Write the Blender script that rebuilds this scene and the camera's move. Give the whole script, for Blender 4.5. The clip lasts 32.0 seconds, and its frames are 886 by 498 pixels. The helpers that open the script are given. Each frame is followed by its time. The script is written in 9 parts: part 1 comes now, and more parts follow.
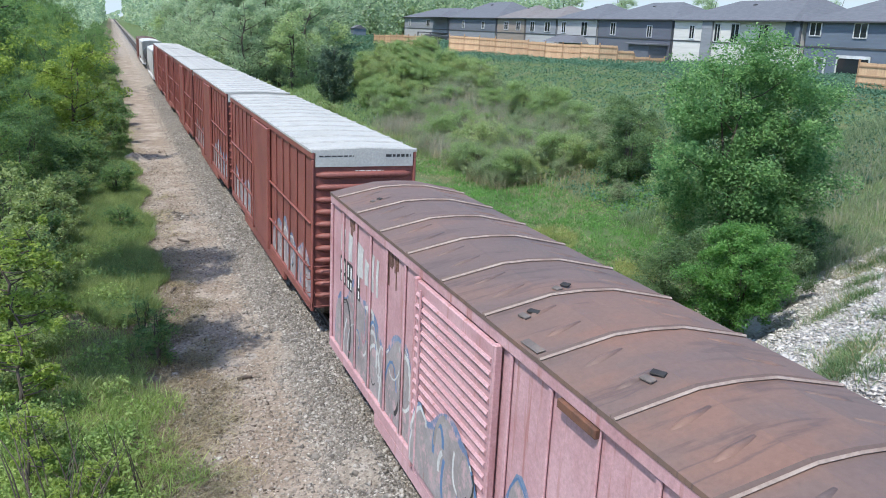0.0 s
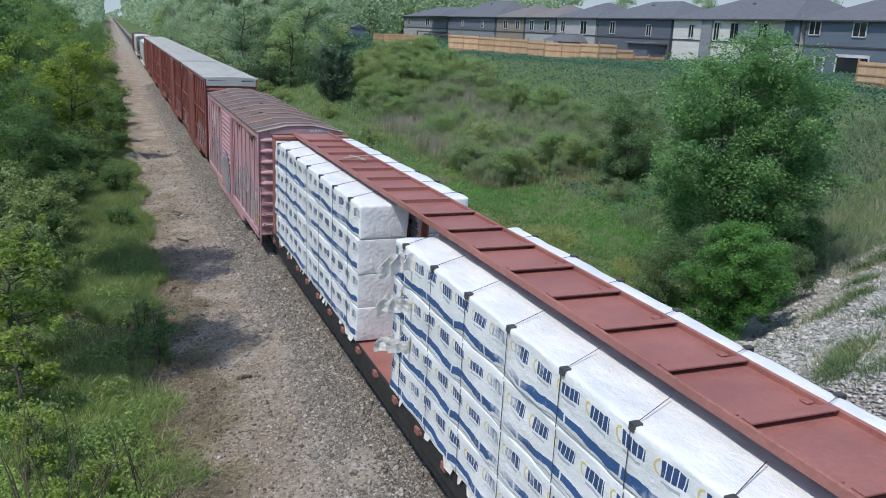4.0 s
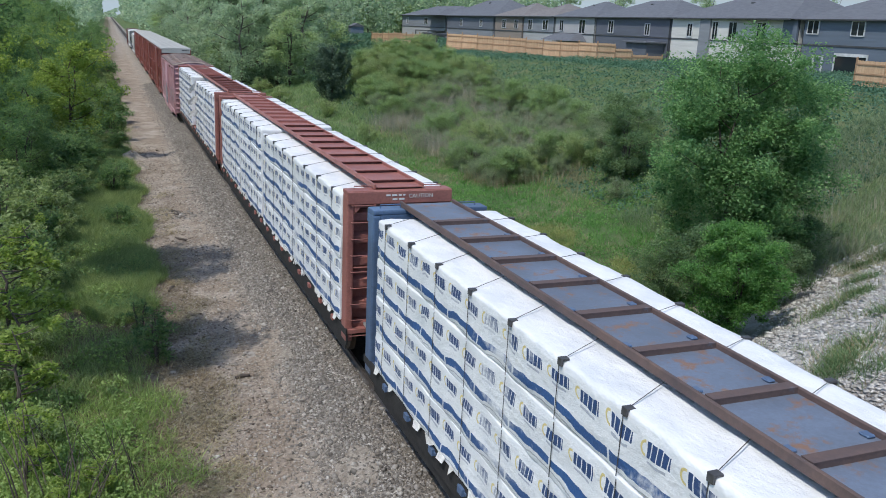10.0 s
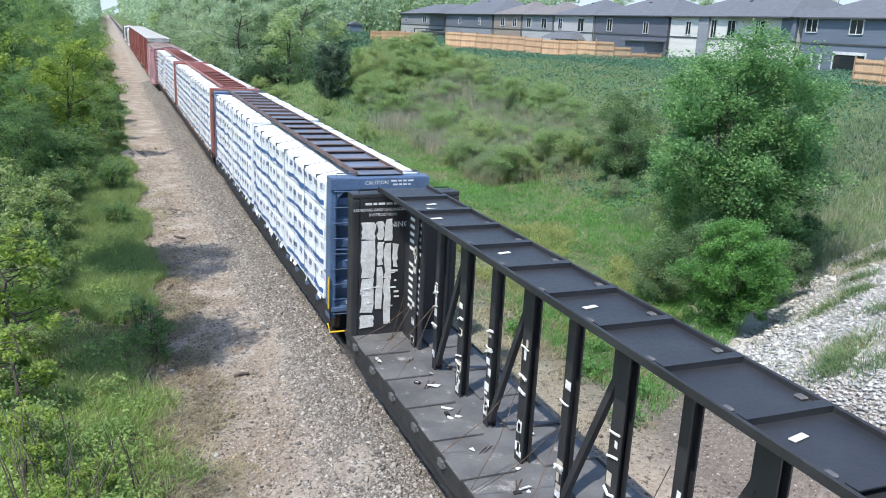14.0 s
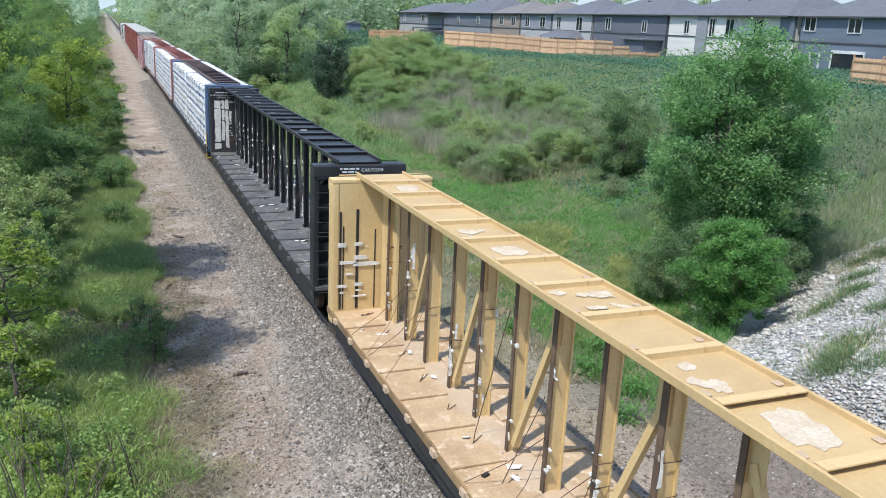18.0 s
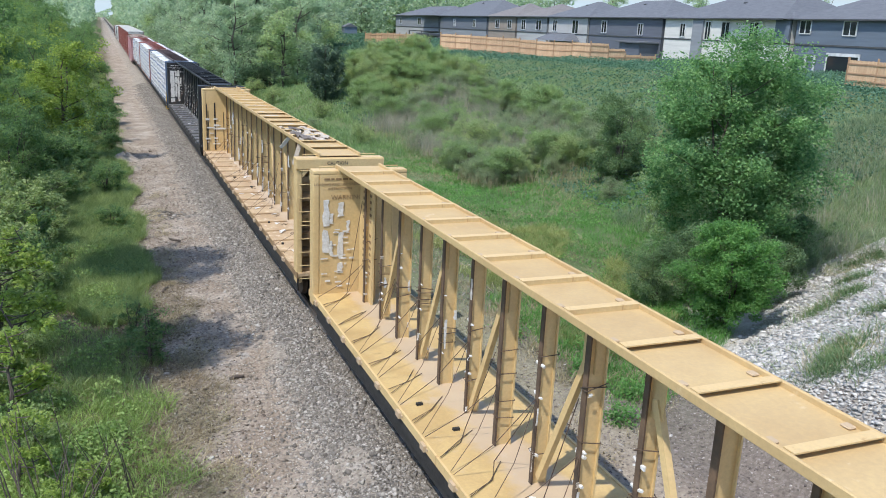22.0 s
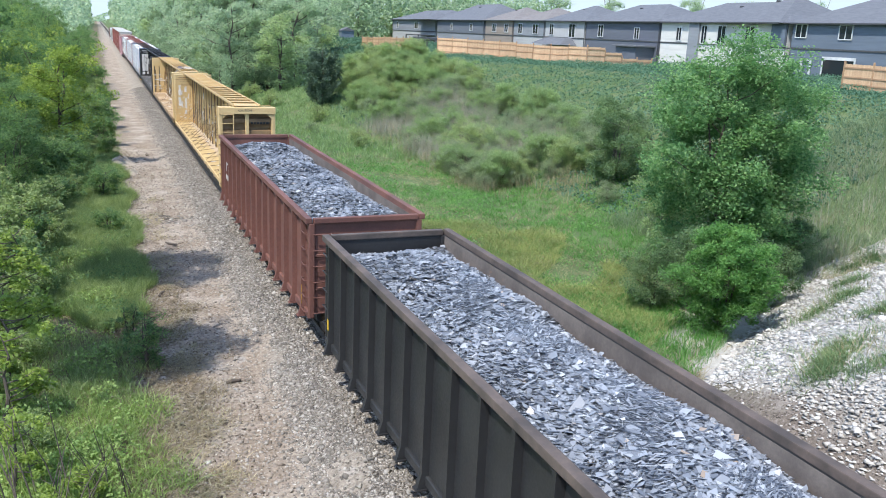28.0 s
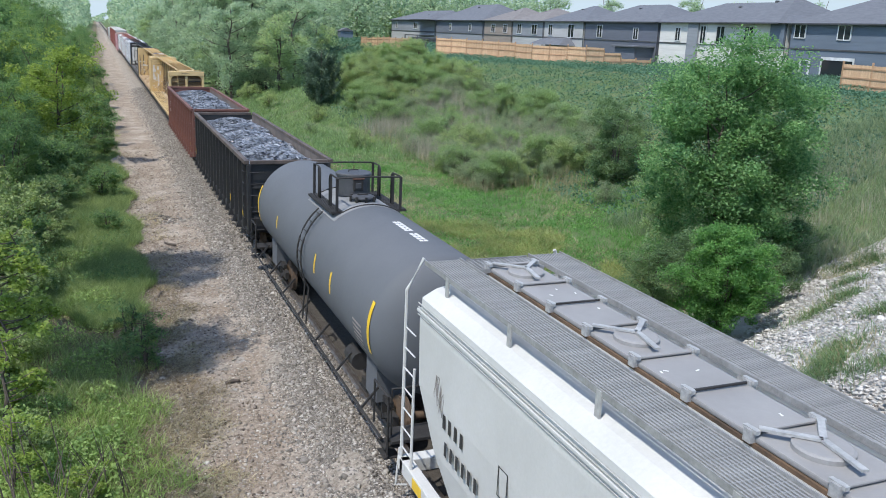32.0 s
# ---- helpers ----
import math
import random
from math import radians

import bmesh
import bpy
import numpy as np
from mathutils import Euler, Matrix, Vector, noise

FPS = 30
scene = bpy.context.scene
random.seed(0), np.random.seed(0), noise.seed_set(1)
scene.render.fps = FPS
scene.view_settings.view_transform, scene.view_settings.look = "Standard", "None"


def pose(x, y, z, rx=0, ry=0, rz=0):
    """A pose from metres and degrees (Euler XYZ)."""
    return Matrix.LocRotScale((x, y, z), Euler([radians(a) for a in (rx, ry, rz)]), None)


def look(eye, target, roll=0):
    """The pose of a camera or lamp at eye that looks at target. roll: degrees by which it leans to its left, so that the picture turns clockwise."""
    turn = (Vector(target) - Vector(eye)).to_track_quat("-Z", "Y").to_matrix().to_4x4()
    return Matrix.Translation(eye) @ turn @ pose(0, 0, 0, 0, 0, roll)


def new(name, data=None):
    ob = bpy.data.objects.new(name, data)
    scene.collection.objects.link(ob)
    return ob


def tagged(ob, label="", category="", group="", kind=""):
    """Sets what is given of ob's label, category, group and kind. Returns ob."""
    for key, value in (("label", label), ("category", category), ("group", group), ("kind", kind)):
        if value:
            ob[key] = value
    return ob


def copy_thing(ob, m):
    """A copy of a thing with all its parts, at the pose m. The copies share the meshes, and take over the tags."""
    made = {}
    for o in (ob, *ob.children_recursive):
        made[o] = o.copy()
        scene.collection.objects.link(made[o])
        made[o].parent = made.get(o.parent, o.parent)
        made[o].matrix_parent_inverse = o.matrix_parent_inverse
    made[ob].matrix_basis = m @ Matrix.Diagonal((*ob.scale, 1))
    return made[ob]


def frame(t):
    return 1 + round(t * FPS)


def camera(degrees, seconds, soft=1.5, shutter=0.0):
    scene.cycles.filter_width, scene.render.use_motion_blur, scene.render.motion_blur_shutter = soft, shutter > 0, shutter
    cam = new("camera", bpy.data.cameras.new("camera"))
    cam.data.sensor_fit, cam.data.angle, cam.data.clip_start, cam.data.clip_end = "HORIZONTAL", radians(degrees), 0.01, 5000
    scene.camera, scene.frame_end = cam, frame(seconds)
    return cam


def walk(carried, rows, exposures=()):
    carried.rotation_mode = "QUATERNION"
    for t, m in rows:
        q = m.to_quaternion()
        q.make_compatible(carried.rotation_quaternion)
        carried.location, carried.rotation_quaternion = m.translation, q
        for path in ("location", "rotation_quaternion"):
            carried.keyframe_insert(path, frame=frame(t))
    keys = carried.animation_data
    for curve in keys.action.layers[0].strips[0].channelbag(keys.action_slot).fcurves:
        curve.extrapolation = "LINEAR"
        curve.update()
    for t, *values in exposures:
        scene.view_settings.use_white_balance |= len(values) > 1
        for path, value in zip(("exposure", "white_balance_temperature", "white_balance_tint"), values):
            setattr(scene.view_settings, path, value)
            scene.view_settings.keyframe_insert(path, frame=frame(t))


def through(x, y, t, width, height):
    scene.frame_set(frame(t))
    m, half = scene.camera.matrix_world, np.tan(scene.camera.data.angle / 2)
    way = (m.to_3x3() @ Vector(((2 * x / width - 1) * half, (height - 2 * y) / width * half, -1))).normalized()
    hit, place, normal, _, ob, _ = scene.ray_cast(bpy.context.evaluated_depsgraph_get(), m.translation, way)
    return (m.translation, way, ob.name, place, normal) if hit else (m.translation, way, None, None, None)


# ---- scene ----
cam = camera(56.45, 32.0, soft=0.95)
EYE = Vector((-5.905, 0.0, 8.25))
# seconds, heading to the right of the track, tilt down, lean (degrees)
TURNS = [
    (0, 21.946, 14.865, 2.70), (1, 21.945, 14.887, 2.71), (2, 21.947, 14.891, 2.69), (3.5, 21.971, 14.915, 2.68),
    (5.5, 22.061, 14.954, 2.70), (6.5, 22.068, 14.978, 2.69), (8, 22.084, 14.976, 2.69), (10, 22.098, 14.986, 2.70),
    (12, 22.127, 15.036, 2.70), (13, 22.163, 15.065, 2.71), (14.5, 22.207, 15.115, 2.70), (16.5, 22.267, 15.169, 2.70),
    (18, 22.288, 15.160, 2.69), (19, 22.321, 15.129, 2.67), (20, 22.376, 15.075, 2.65), (21, 22.445, 15.027, 2.64),
    (22, 22.523, 14.952, 2.64), (23, 22.575, 14.920, 2.63), (24, 22.614, 14.907, 2.62), (25.5, 22.655, 14.875, 2.63),
    (27.5, 22.708, 14.707, 2.63), (29, 22.735, 14.674, 2.62), (30, 22.748, 14.664, 2.62), (32, 22.790, 14.668, 2.64)]

# seconds, stops: the clip's camera darkens for the white loads
BRIGHT = [(0, 0.85), (1.2, 0.64), (2.2, 0.28), (3.5, 0.25), (6, 0.2), (8, 0.2), (10, 0.22), (11, 0.19), (12.2, 0.2), (13, 0.65), (14, 0.99), (17, 0.87), (20, 0.73), (25, 0.87), (28, 1.06), (30.5, 1.14), (31.5, 1.07), (32, 0.72)]


def aim(heading, tilt, lean):
    h, p = radians(heading), radians(tilt)
    ahead = Vector((math.sin(h) * math.cos(p), math.cos(h) * math.cos(p), -math.sin(p)))
    return look(EYE, EYE + ahead, lean)


walk(cam, [(t, aim(h, p, r)) for t, h, p, r in TURNS], exposures=[(t, e + 0.1, 6420, 10) for t, e in BRIGHT])

RAIL = 0.42      # height of the rail tops

# ---- sky and sun ----
world = bpy.data.worlds.new("sky")
scene.world = world
world.use_nodes = True
wn, wl = world.node_tree.nodes, world.node_tree.links
sky = wn.new("ShaderNodeTexSky")
sky.sky_type = "NISHITA"
sky.sun_disc = False
SUN_EL, SUN_AZ = radians(59), radians(-120)   # azimuth from +Y, clockwise
sky.sun_elevation, sky.sun_rotation = SUN_EL, SUN_AZ
sky.air_density, sky.dust_density, sky.ozone_density = 1.0, 0.5, 1.5
wn["Background"].inputs["Strength"].default_value = 0.15
wl.new(sky.outputs[0], wn["Background"].inputs[0])
sun = new("sun", bpy.data.lights.new("sun", "SUN"))
sun.data.energy, sun.data.angle, sun.data.color = 2.8, radians(0.6), (1.0, 0.955, 0.88)
toward = Vector((math.sin(SUN_AZ) * math.cos(SUN_EL), math.cos(SUN_AZ) * math.cos(SUN_EL), math.sin(SUN_EL)))
sun.matrix_world = look(toward * 300, (0, 0, 0))

# added glowing ring as hazy pale sky low over the horizon, all round
haze = bpy.data.materials.new("glowing_horizon_haze")
haze.use_nodes = True
_hn, _hl = haze.node_tree.nodes, haze.node_tree.links
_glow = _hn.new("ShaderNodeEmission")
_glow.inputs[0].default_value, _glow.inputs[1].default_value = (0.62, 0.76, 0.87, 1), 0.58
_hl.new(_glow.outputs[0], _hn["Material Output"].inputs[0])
_bm = bmesh.new()
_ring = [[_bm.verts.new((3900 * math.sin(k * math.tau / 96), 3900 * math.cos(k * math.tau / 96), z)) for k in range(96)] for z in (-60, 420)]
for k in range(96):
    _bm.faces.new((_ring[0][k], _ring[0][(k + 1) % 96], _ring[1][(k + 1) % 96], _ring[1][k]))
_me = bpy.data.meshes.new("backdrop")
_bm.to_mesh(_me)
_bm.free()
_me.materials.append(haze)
tagged(new("backdrop", _me), "glowing backdrop of pale hazy blue sky low over the horizon", "sky", kind="structure")

# ---- materials ----


def node(nt, kind, **inputs):
    n = nt.nodes.new(kind)
    for k, v in inputs.items():
        n.inputs[k.replace("_", " ")].default_value = v
    return n


def ramp_of(nt, fac, stops):
    r = nt.nodes.new("ShaderNodeValToRGB")
    els = r.color_ramp.elements
    while len(els) < len(stops):
        els.new(0.5)
    for e, (pos, col) in zip(els, stops):
        e.position = pos
        e.color = (*col, 1) if len(col) == 3 else col
    nt.links.new(fac, r.inputs[0])
    return r.outputs[0]


def mix_of(nt, fac, a, b, blend="MIX"):
    m = nt.nodes.new("ShaderNodeMix")
    m.data_type, m.blend_type = "RGBA", blend
    for sock, v in ((m.inputs["Factor"], fac), (m.inputs[6], a), (m.inputs[7], b)):
        if isinstance(v, bpy.types.NodeSocket):
            nt.links.new(v, sock)
        elif isinstance(v, (int, float)):
            sock.default_value = v
        else:
            sock.default_value = (*v, 1)
    return m.outputs[2]


def math_of(nt, op, a, b=None, c=None):
    m = nt.nodes.new("ShaderNodeMath")
    m.operation = op
    for i, v in enumerate((a, b, c)):
        if v is None:
            continue
        if isinstance(v, bpy.types.NodeSocket):
            nt.links.new(v, m.inputs[i])
        else:
            m.inputs[i].default_value = v
    return m.outputs[0]


def begin(name):
    m = bpy.data.materials.new(name)
    m.use_nodes = True
    nt = m.node_tree
    return m, nt, nt.nodes["Principled BSDF"]


def noise_of(nt, vec, scale, detail=5, rough=0.6, squash=None):
    n = node(nt, "ShaderNodeTexNoise", Scale=scale, Detail=detail, Roughness=rough)
    if squash:
        mp = node(nt, "ShaderNodeMapping", Scale=squash)
        nt.links.new(vec, mp.inputs[0])
        vec = mp.outputs[0]
    nt.links.new(vec, n.inputs["Vector"])
    return n.outputs[0]


def mat(name, base, dark=None, rough=0.7, metal=0.0, scale=1.2, fine=18.0, bump=0.15, stain=None, stain_at=0.62,
        squash=None, rand=0.0, vary=0.3, streak=None):
    """Painted or mineral surface: two tones at a large scale, grain at a fine one, an optional stain, streaks and relief."""
    m, nt, b = begin(name)
    co = nt.nodes.new("ShaderNodeTexCoord").outputs["Object"]
    dark = dark or tuple(c * 0.72 for c in base)
    big = noise_of(nt, co, scale, 6, 0.62, squash)
    col = ramp_of(nt, big, [(0.36, dark), (0.62, base)])
    grain = noise_of(nt, co, fine, 3, 0.7)
    g = ramp_of(nt, grain, [(0.25, (1 - vary,) * 3), (0.75, (1 + vary * 0.25,) * 3)])
    col = mix_of(nt, 1.0, col, g, "MULTIPLY")
    if streak:
        s = noise_of(nt, co, 1.0, 5, 0.7, streak[0])
        f = ramp_of(nt, s, [(streak[2], (0, 0, 0)), (min(streak[2] + 0.12, 1), (1, 1, 1))])
        col = mix_of(nt, f, col, streak[1])
    if stain:
        s = noise_of(nt, co, scale * 2.3, 8, 0.72)
        f = ramp_of(nt, s, [(stain_at, (0, 0, 0)), (stain_at + 0.09, (1, 1, 1))])
        col = mix_of(nt, f, col, stain)
    if rand:
        r = nt.nodes.new("ShaderNodeObjectInfo").outputs["Random"]
        k = ramp_of(nt, r, [(0.0, (1 - rand,) * 3), (1.0, (1 + rand * 0.4,) * 3)])
        col = mix_of(nt, 1.0, col, k, "MULTIPLY")
    nt.links.new(col, b.inputs["Base Color"])
    b.inputs["Metallic"].default_value = metal
    rr = ramp_of(nt, grain, [(0.2, (max(rough - 0.12, 0.05),) * 3), (0.8, (min(rough + 0.12, 1),) * 3)])
    nt.links.new(rr, b.inputs["Roughness"])
    if bump:
        bm_ = node(nt, "ShaderNodeBump", Strength=bump, Distance=0.02)
        nt.links.new(grain, bm_.inputs["Height"])
        nt.links.new(bm_.outputs[0], b.inputs["Normal"])
    return m


def leaf_mat(name, a, b_, c, thin=0.5, through=(0.95, 1.0, 0.62)):
    """Leaves: a colour for each leaf or blade, some light through them."""
    m, nt, b = begin(name)
    r = nt.nodes.new("ShaderNodeNewGeometry").outputs["Random Per Island"]
    co = nt.nodes.new("ShaderNodeTexCoord").outputs["Object"]
    big = noise_of(nt, co, 0.55, 3, 0.6)
    col = ramp_of(nt, r, [(0.0, a), (0.55, b_), (1.0, c)])
    shade = ramp_of(nt, big, [(0.3, (0.72, 0.78, 0.7)), (0.7, (1.2, 1.12, 1.0))])
    col = mix_of(nt, 1.0, col, shade, "MULTIPLY")
    nt.links.new(col, b.inputs["Base Color"])
    b.inputs["Roughness"].default_value = 0.6
    b.inputs["Specular IOR Level"].default_value = 0.25
    t = nt.nodes.new("ShaderNodeBsdfTranslucent")
    nt.links.new(mix_of(nt, 1.0, col, through, "MULTIPLY"), t.inputs[0])
    mx = nt.nodes.new("ShaderNodeMixShader")
    mx.inputs[0].default_value = thin
    nt.links.new(b.outputs[0], mx.inputs[1])
    nt.links.new(t.outputs[0], mx.inputs[2])
    nt.links.new(mx.outputs[0], nt.nodes["Material Output"].inputs[0])
    return m


def ground_mat():
    m, nt, b = begin("ground_cover")
    pos = nt.nodes.new("ShaderNodeTexCoord").outputs["Object"]
    sep = nt.nodes.new("ShaderNodeSeparateXYZ")
    nt.links.new(pos, sep.inputs[0])
    wob = noise_of(nt, pos, 0.35, 5, 0.65)
    x = math_of(nt, "ADD", sep.outputs[0], math_of(nt, "MULTIPLY", math_of(nt, "SUBTRACT", wob, 0.5), 3.2))
    n1 = noise_of(nt, pos, 9.0, 6, 0.75)
    n2 = noise_of(nt, pos, 0.8, 5, 0.6)
    n3 = noise_of(nt, pos, 45.0, 2, 0.6)
    stone = ramp_of(nt, n1, [(0.3, (0.118, 0.1, 0.082)), (0.5, (0.255, 0.225, 0.19)), (0.72, (0.43, 0.39, 0.34))])
    dirt = ramp_of(nt, n1, [(0.3, (0.115, 0.09, 0.068)), (0.52, (0.265, 0.215, 0.168)), (0.75, (0.42, 0.355, 0.29))])
    pale = ramp_of(nt, n1, [(0.3, (0.275, 0.235, 0.195)), (0.7, (0.49, 0.435, 0.37))])
    dirt = mix_of(nt, ramp_of(nt, n2, [(0.45, (0, 0, 0)), (0.68, (1, 1, 1))]), dirt, pale)
    soil = ramp_of(nt, n1, [(0.3, (0.055, 0.088, 0.036)), (0.7, (0.13, 0.19, 0.075))])
    litter = ramp_of(nt, n1, [(0.3, (0.1, 0.085, 0.05)), (0.55, (0.2, 0.17, 0.105)), (0.75, (0.3, 0.26, 0.18))])
    straw = ramp_of(nt, n1, [(0.3, (0.15, 0.12, 0.075)), (0.7, (0.32, 0.27, 0.18))])
    soil = mix_of(nt, ramp_of(nt, n2, [(0.5, (0, 0, 0)), (0.75, (0.6, 0.6, 0.6))]), soil, straw)
    lane = lambda lo, hi: ramp_of(nt, math_of(nt, "MULTIPLY_ADD", x, 1 / 40, 0.5), [((lo + 20) / 40, (0, 0, 0)), ((hi + 20) / 40, (1, 1, 1))])
    col = mix_of(nt, lane(-9.5, -7.5), soil, litter)
    col = mix_of(nt, lane(-5.7, -4.1), col, dirt)
    col = mix_of(nt, lane(-2.6, -1.7), col, stone)
    # shade under the cars, put into the track bed's colour
    car_shade = ramp_of(nt, math_of(nt, "MULTIPLY", math_of(nt, "ABSOLUTE", math_of(nt, "SUBTRACT", sep.outputs[0], 0.32)), 0.5), [(0.38, (0.85, 0.85, 0.85)), (0.58, (0, 0, 0))])
    col = mix_of(nt, car_shade, col, (0.035, 0.032, 0.03))
    near = ramp_of(nt, math_of(nt, "MULTIPLY", sep.outputs[1], 1 / 60), [(0.2, (1, 1, 1)), (0.55, (0, 0, 0))])
    gravel = ramp_of(nt, n1, [(0.3, (0.1, 0.082, 0.068)), (0.55, (0.2, 0.172, 0.15)), (0.75, (0.33, 0.295, 0.265))])
    sandy = ramp_of(nt, n1, [(0.3, (0.2, 0.165, 0.13)), (0.55, (0.34, 0.29, 0.235)), (0.75, (0.47, 0.42, 0.36))])
    col = mix_of(nt, lane(2.0, 2.9), col, mix_of(nt, near, soil, mix_of(nt, lane(4.2, 5.4), sandy, gravel)))
    bank = ramp_of(nt, math_of(nt, "MULTIPLY", math_of(nt, "ADD", sep.outputs[1], math_of(nt, "MULTIPLY", math_of(nt, "SUBTRACT", wob, 0.5), 8.0)), 1 / 60), [(0.33, (1, 1, 1)), (0.40, (0, 0, 0))])
    skew = math_of(nt, "SUBTRACT", x, math_of(nt, "MULTIPLY", math_of(nt, "SUBTRACT", sep.outputs[1], 9.4), 0.3))
    edge = ramp_of(nt, math_of(nt, "MULTIPLY_ADD", skew, 1 / 40, 0.5), [(26.6 / 40, (0, 0, 0)), (27.6 / 40, (1, 1, 1))])
    meadow = lane(6.8, 8.6)
    col = mix_of(nt, math_of(nt, "MULTIPLY", meadow, math_of(nt, "SUBTRACT", 1.0, bank)), col, soil)
    crushed = ramp_of(nt, n1, [(0.3, (0.34, 0.32, 0.29)), (0.7, (0.53, 0.51, 0.475))])
    col = mix_of(nt, math_of(nt, "MULTIPLY", edge, bank), col, crushed)
    # bare sand along the foot of the garden fence
    off = math_of(nt, "ADD", math_of(nt, "SUBTRACT", sep.outputs[0], 33.8), math_of(nt, "MULTIPLY", math_of(nt, "SUBTRACT", sep.outputs[1], 99.7), 0.536))
    off = math_of(nt, "ADD", off, math_of(nt, "MULTIPLY", math_of(nt, "SUBTRACT", wob, 0.5), 2.0))
    foot = math_of(nt, "MULTIPLY", math_of(nt, "LESS_THAN", math_of(nt, "ABSOLUTE", math_of(nt, "ADD", off, 0.6)), 1.3), math_of(nt, "MULTIPLY", math_of(nt, "GREATER_THAN", sep.outputs[1], 82.0), math_of(nt, "LESS_THAN", sep.outputs[1], 103.0)))
    col = mix_of(nt, foot, col, sandy)
    nt.links.new(col, b.inputs["Base Color"])
    b.inputs["Roughness"].default_value = 0.95
    b.inputs["Specular IOR Level"].default_value = 0.15
    bp = node(nt, "ShaderNodeBump", Strength=0.7, Distance=0.05)
    nt.links.new(math_of(nt, "ADD", n1, math_of(nt, "MULTIPLY", n3, 0.5)), bp.inputs["Height"])
    nt.links.new(bp.outputs[0], b.inputs["Normal"])
    return m


GROUND = ground_mat()


def roof_mat():
    """Rusted brown roof sheets with dark wet-looking ripples across them."""
    m, nt, b = begin("rusted_roof")
    co = nt.nodes.new("ShaderNodeTexCoord").outputs["Object"]
    big = noise_of(nt, co, 0.6, 5, 0.6, (0.5, 1.0, 0.5))
    col = ramp_of(nt, big, [(0.34, (0.12, 0.086, 0.076)), (0.5, (0.148, 0.1, 0.085)), (0.64, (0.188, 0.108, 0.08))])
    rip = noise_of(nt, co, 1.0, 4, 0.55, (0.38, 2.6, 0.38))
    col = mix_of(nt, ramp_of(nt, rip, [(0.56, (0, 0, 0)), (0.61, (0.55, 0.55, 0.55)), (0.66, (0, 0, 0))]), col, (0.075, 0.052, 0.05))
    fine = noise_of(nt, co, 14, 4, 0.7)
    col = mix_of(nt, 1.0, col, ramp_of(nt, fine, [(0.25, (0.82, 0.82, 0.82)), (0.75, (1.08, 1.08, 1.08))]), "MULTIPLY")
    nt.links.new(col, b.inputs["Base Color"])
    b.inputs["Roughness"].default_value = 0.62
    return m



M_PINK = mat("faded_pink_paint", (0.53, 0.33, 0.352), (0.44, 0.243, 0.262), 0.6, scale=0.7, stain=(0.2, 0.09, 0.07), stain_at=0.66,
             streak=((5.0, 5.0, 0.35), (0.33, 0.15, 0.14), 0.56))
M_ROOF = roof_mat()
M_SEAM = mat("galvanised_seam", (0.37, 0.3, 0.26), (0.24, 0.175, 0.145), 0.6, scale=3)
M_RUST = mat("rust", (0.17, 0.075, 0.045), (0.085, 0.042, 0.03), 0.85, scale=2.5, bump=0.3)
M_BOXRED = mat("oxide_red_paint", (0.27, 0.088, 0.07), (0.19, 0.063, 0.053), 0.55, scale=0.6, streak=((4.0, 4.0, 0.3), (0.16, 0.05, 0.04), 0.6))
M_WROOF = mat("white_painted_roof", (0.455, 0.46, 0.44), (0.39, 0.395, 0.375), 0.75, scale=0.9, stain=(0.4, 0.38, 0.35), stain_at=0.66)
M_RED = mat("car_red_paint", (0.36, 0.145, 0.118), (0.275, 0.108, 0.09), 0.55, scale=0.8, stain=(0.14, 0.05, 0.035), stain_at=0.67)
M_BLUE = mat("car_blue_paint", (0.10, 0.165, 0.28), (0.075, 0.115, 0.195), 0.5, scale=0.8, stain=(0.17, 0.09, 0.06), stain_at=0.63)
M_BLACK = mat("car_black_paint", (0.032, 0.033, 0.036), (0.018, 0.018, 0.02), 0.5, scale=0.9, stain=(0.09, 0.075, 0.065), stain_at=0.68)
M_YEL = mat("car_yellow_paint", (0.62, 0.452, 0.222), (0.55, 0.39, 0.185), 0.55, scale=0.8, stain=(0.32, 0.18, 0.085), stain_at=0.66, vary=0.16,
            streak=((5.0, 5.0, 0.5), (0.38, 0.22, 0.09), 0.62))
M_YDECK = mat("worn_yellow_deck", (0.52, 0.37, 0.16), (0.43, 0.292, 0.122), 0.7, scale=1.2, stain=(0.46, 0.34, 0.2), stain_at=0.58, vary=0.18)


def dust_along_middle(m, tint, half, amount):
    """Pinkish dust lying along the middle of a deck, with a ragged edge."""
    nt = m.node_tree
    b = nt.nodes["Principled BSDF"]
    src = b.inputs["Base Color"].links[0].from_socket
    co = nt.nodes.new("ShaderNodeTexCoord").outputs["Object"]
    sep = nt.nodes.new("ShaderNodeSeparateXYZ")
    nt.links.new(co, sep.inputs[0])
    away = math_of(nt, "ADD", math_of(nt, "ABSOLUTE", sep.outputs[0]), math_of(nt, "MULTIPLY", math_of(nt, "SUBTRACT", noise_of(nt, co, 1.3, 5, 0.65), 0.5), 1.1))
    mask = ramp_of(nt, away, [(half - 0.12, (amount,) * 3), (half + 0.1, (0, 0, 0))])
    nt.links.new(mix_of(nt, mask, src, tint), b.inputs["Base Color"])


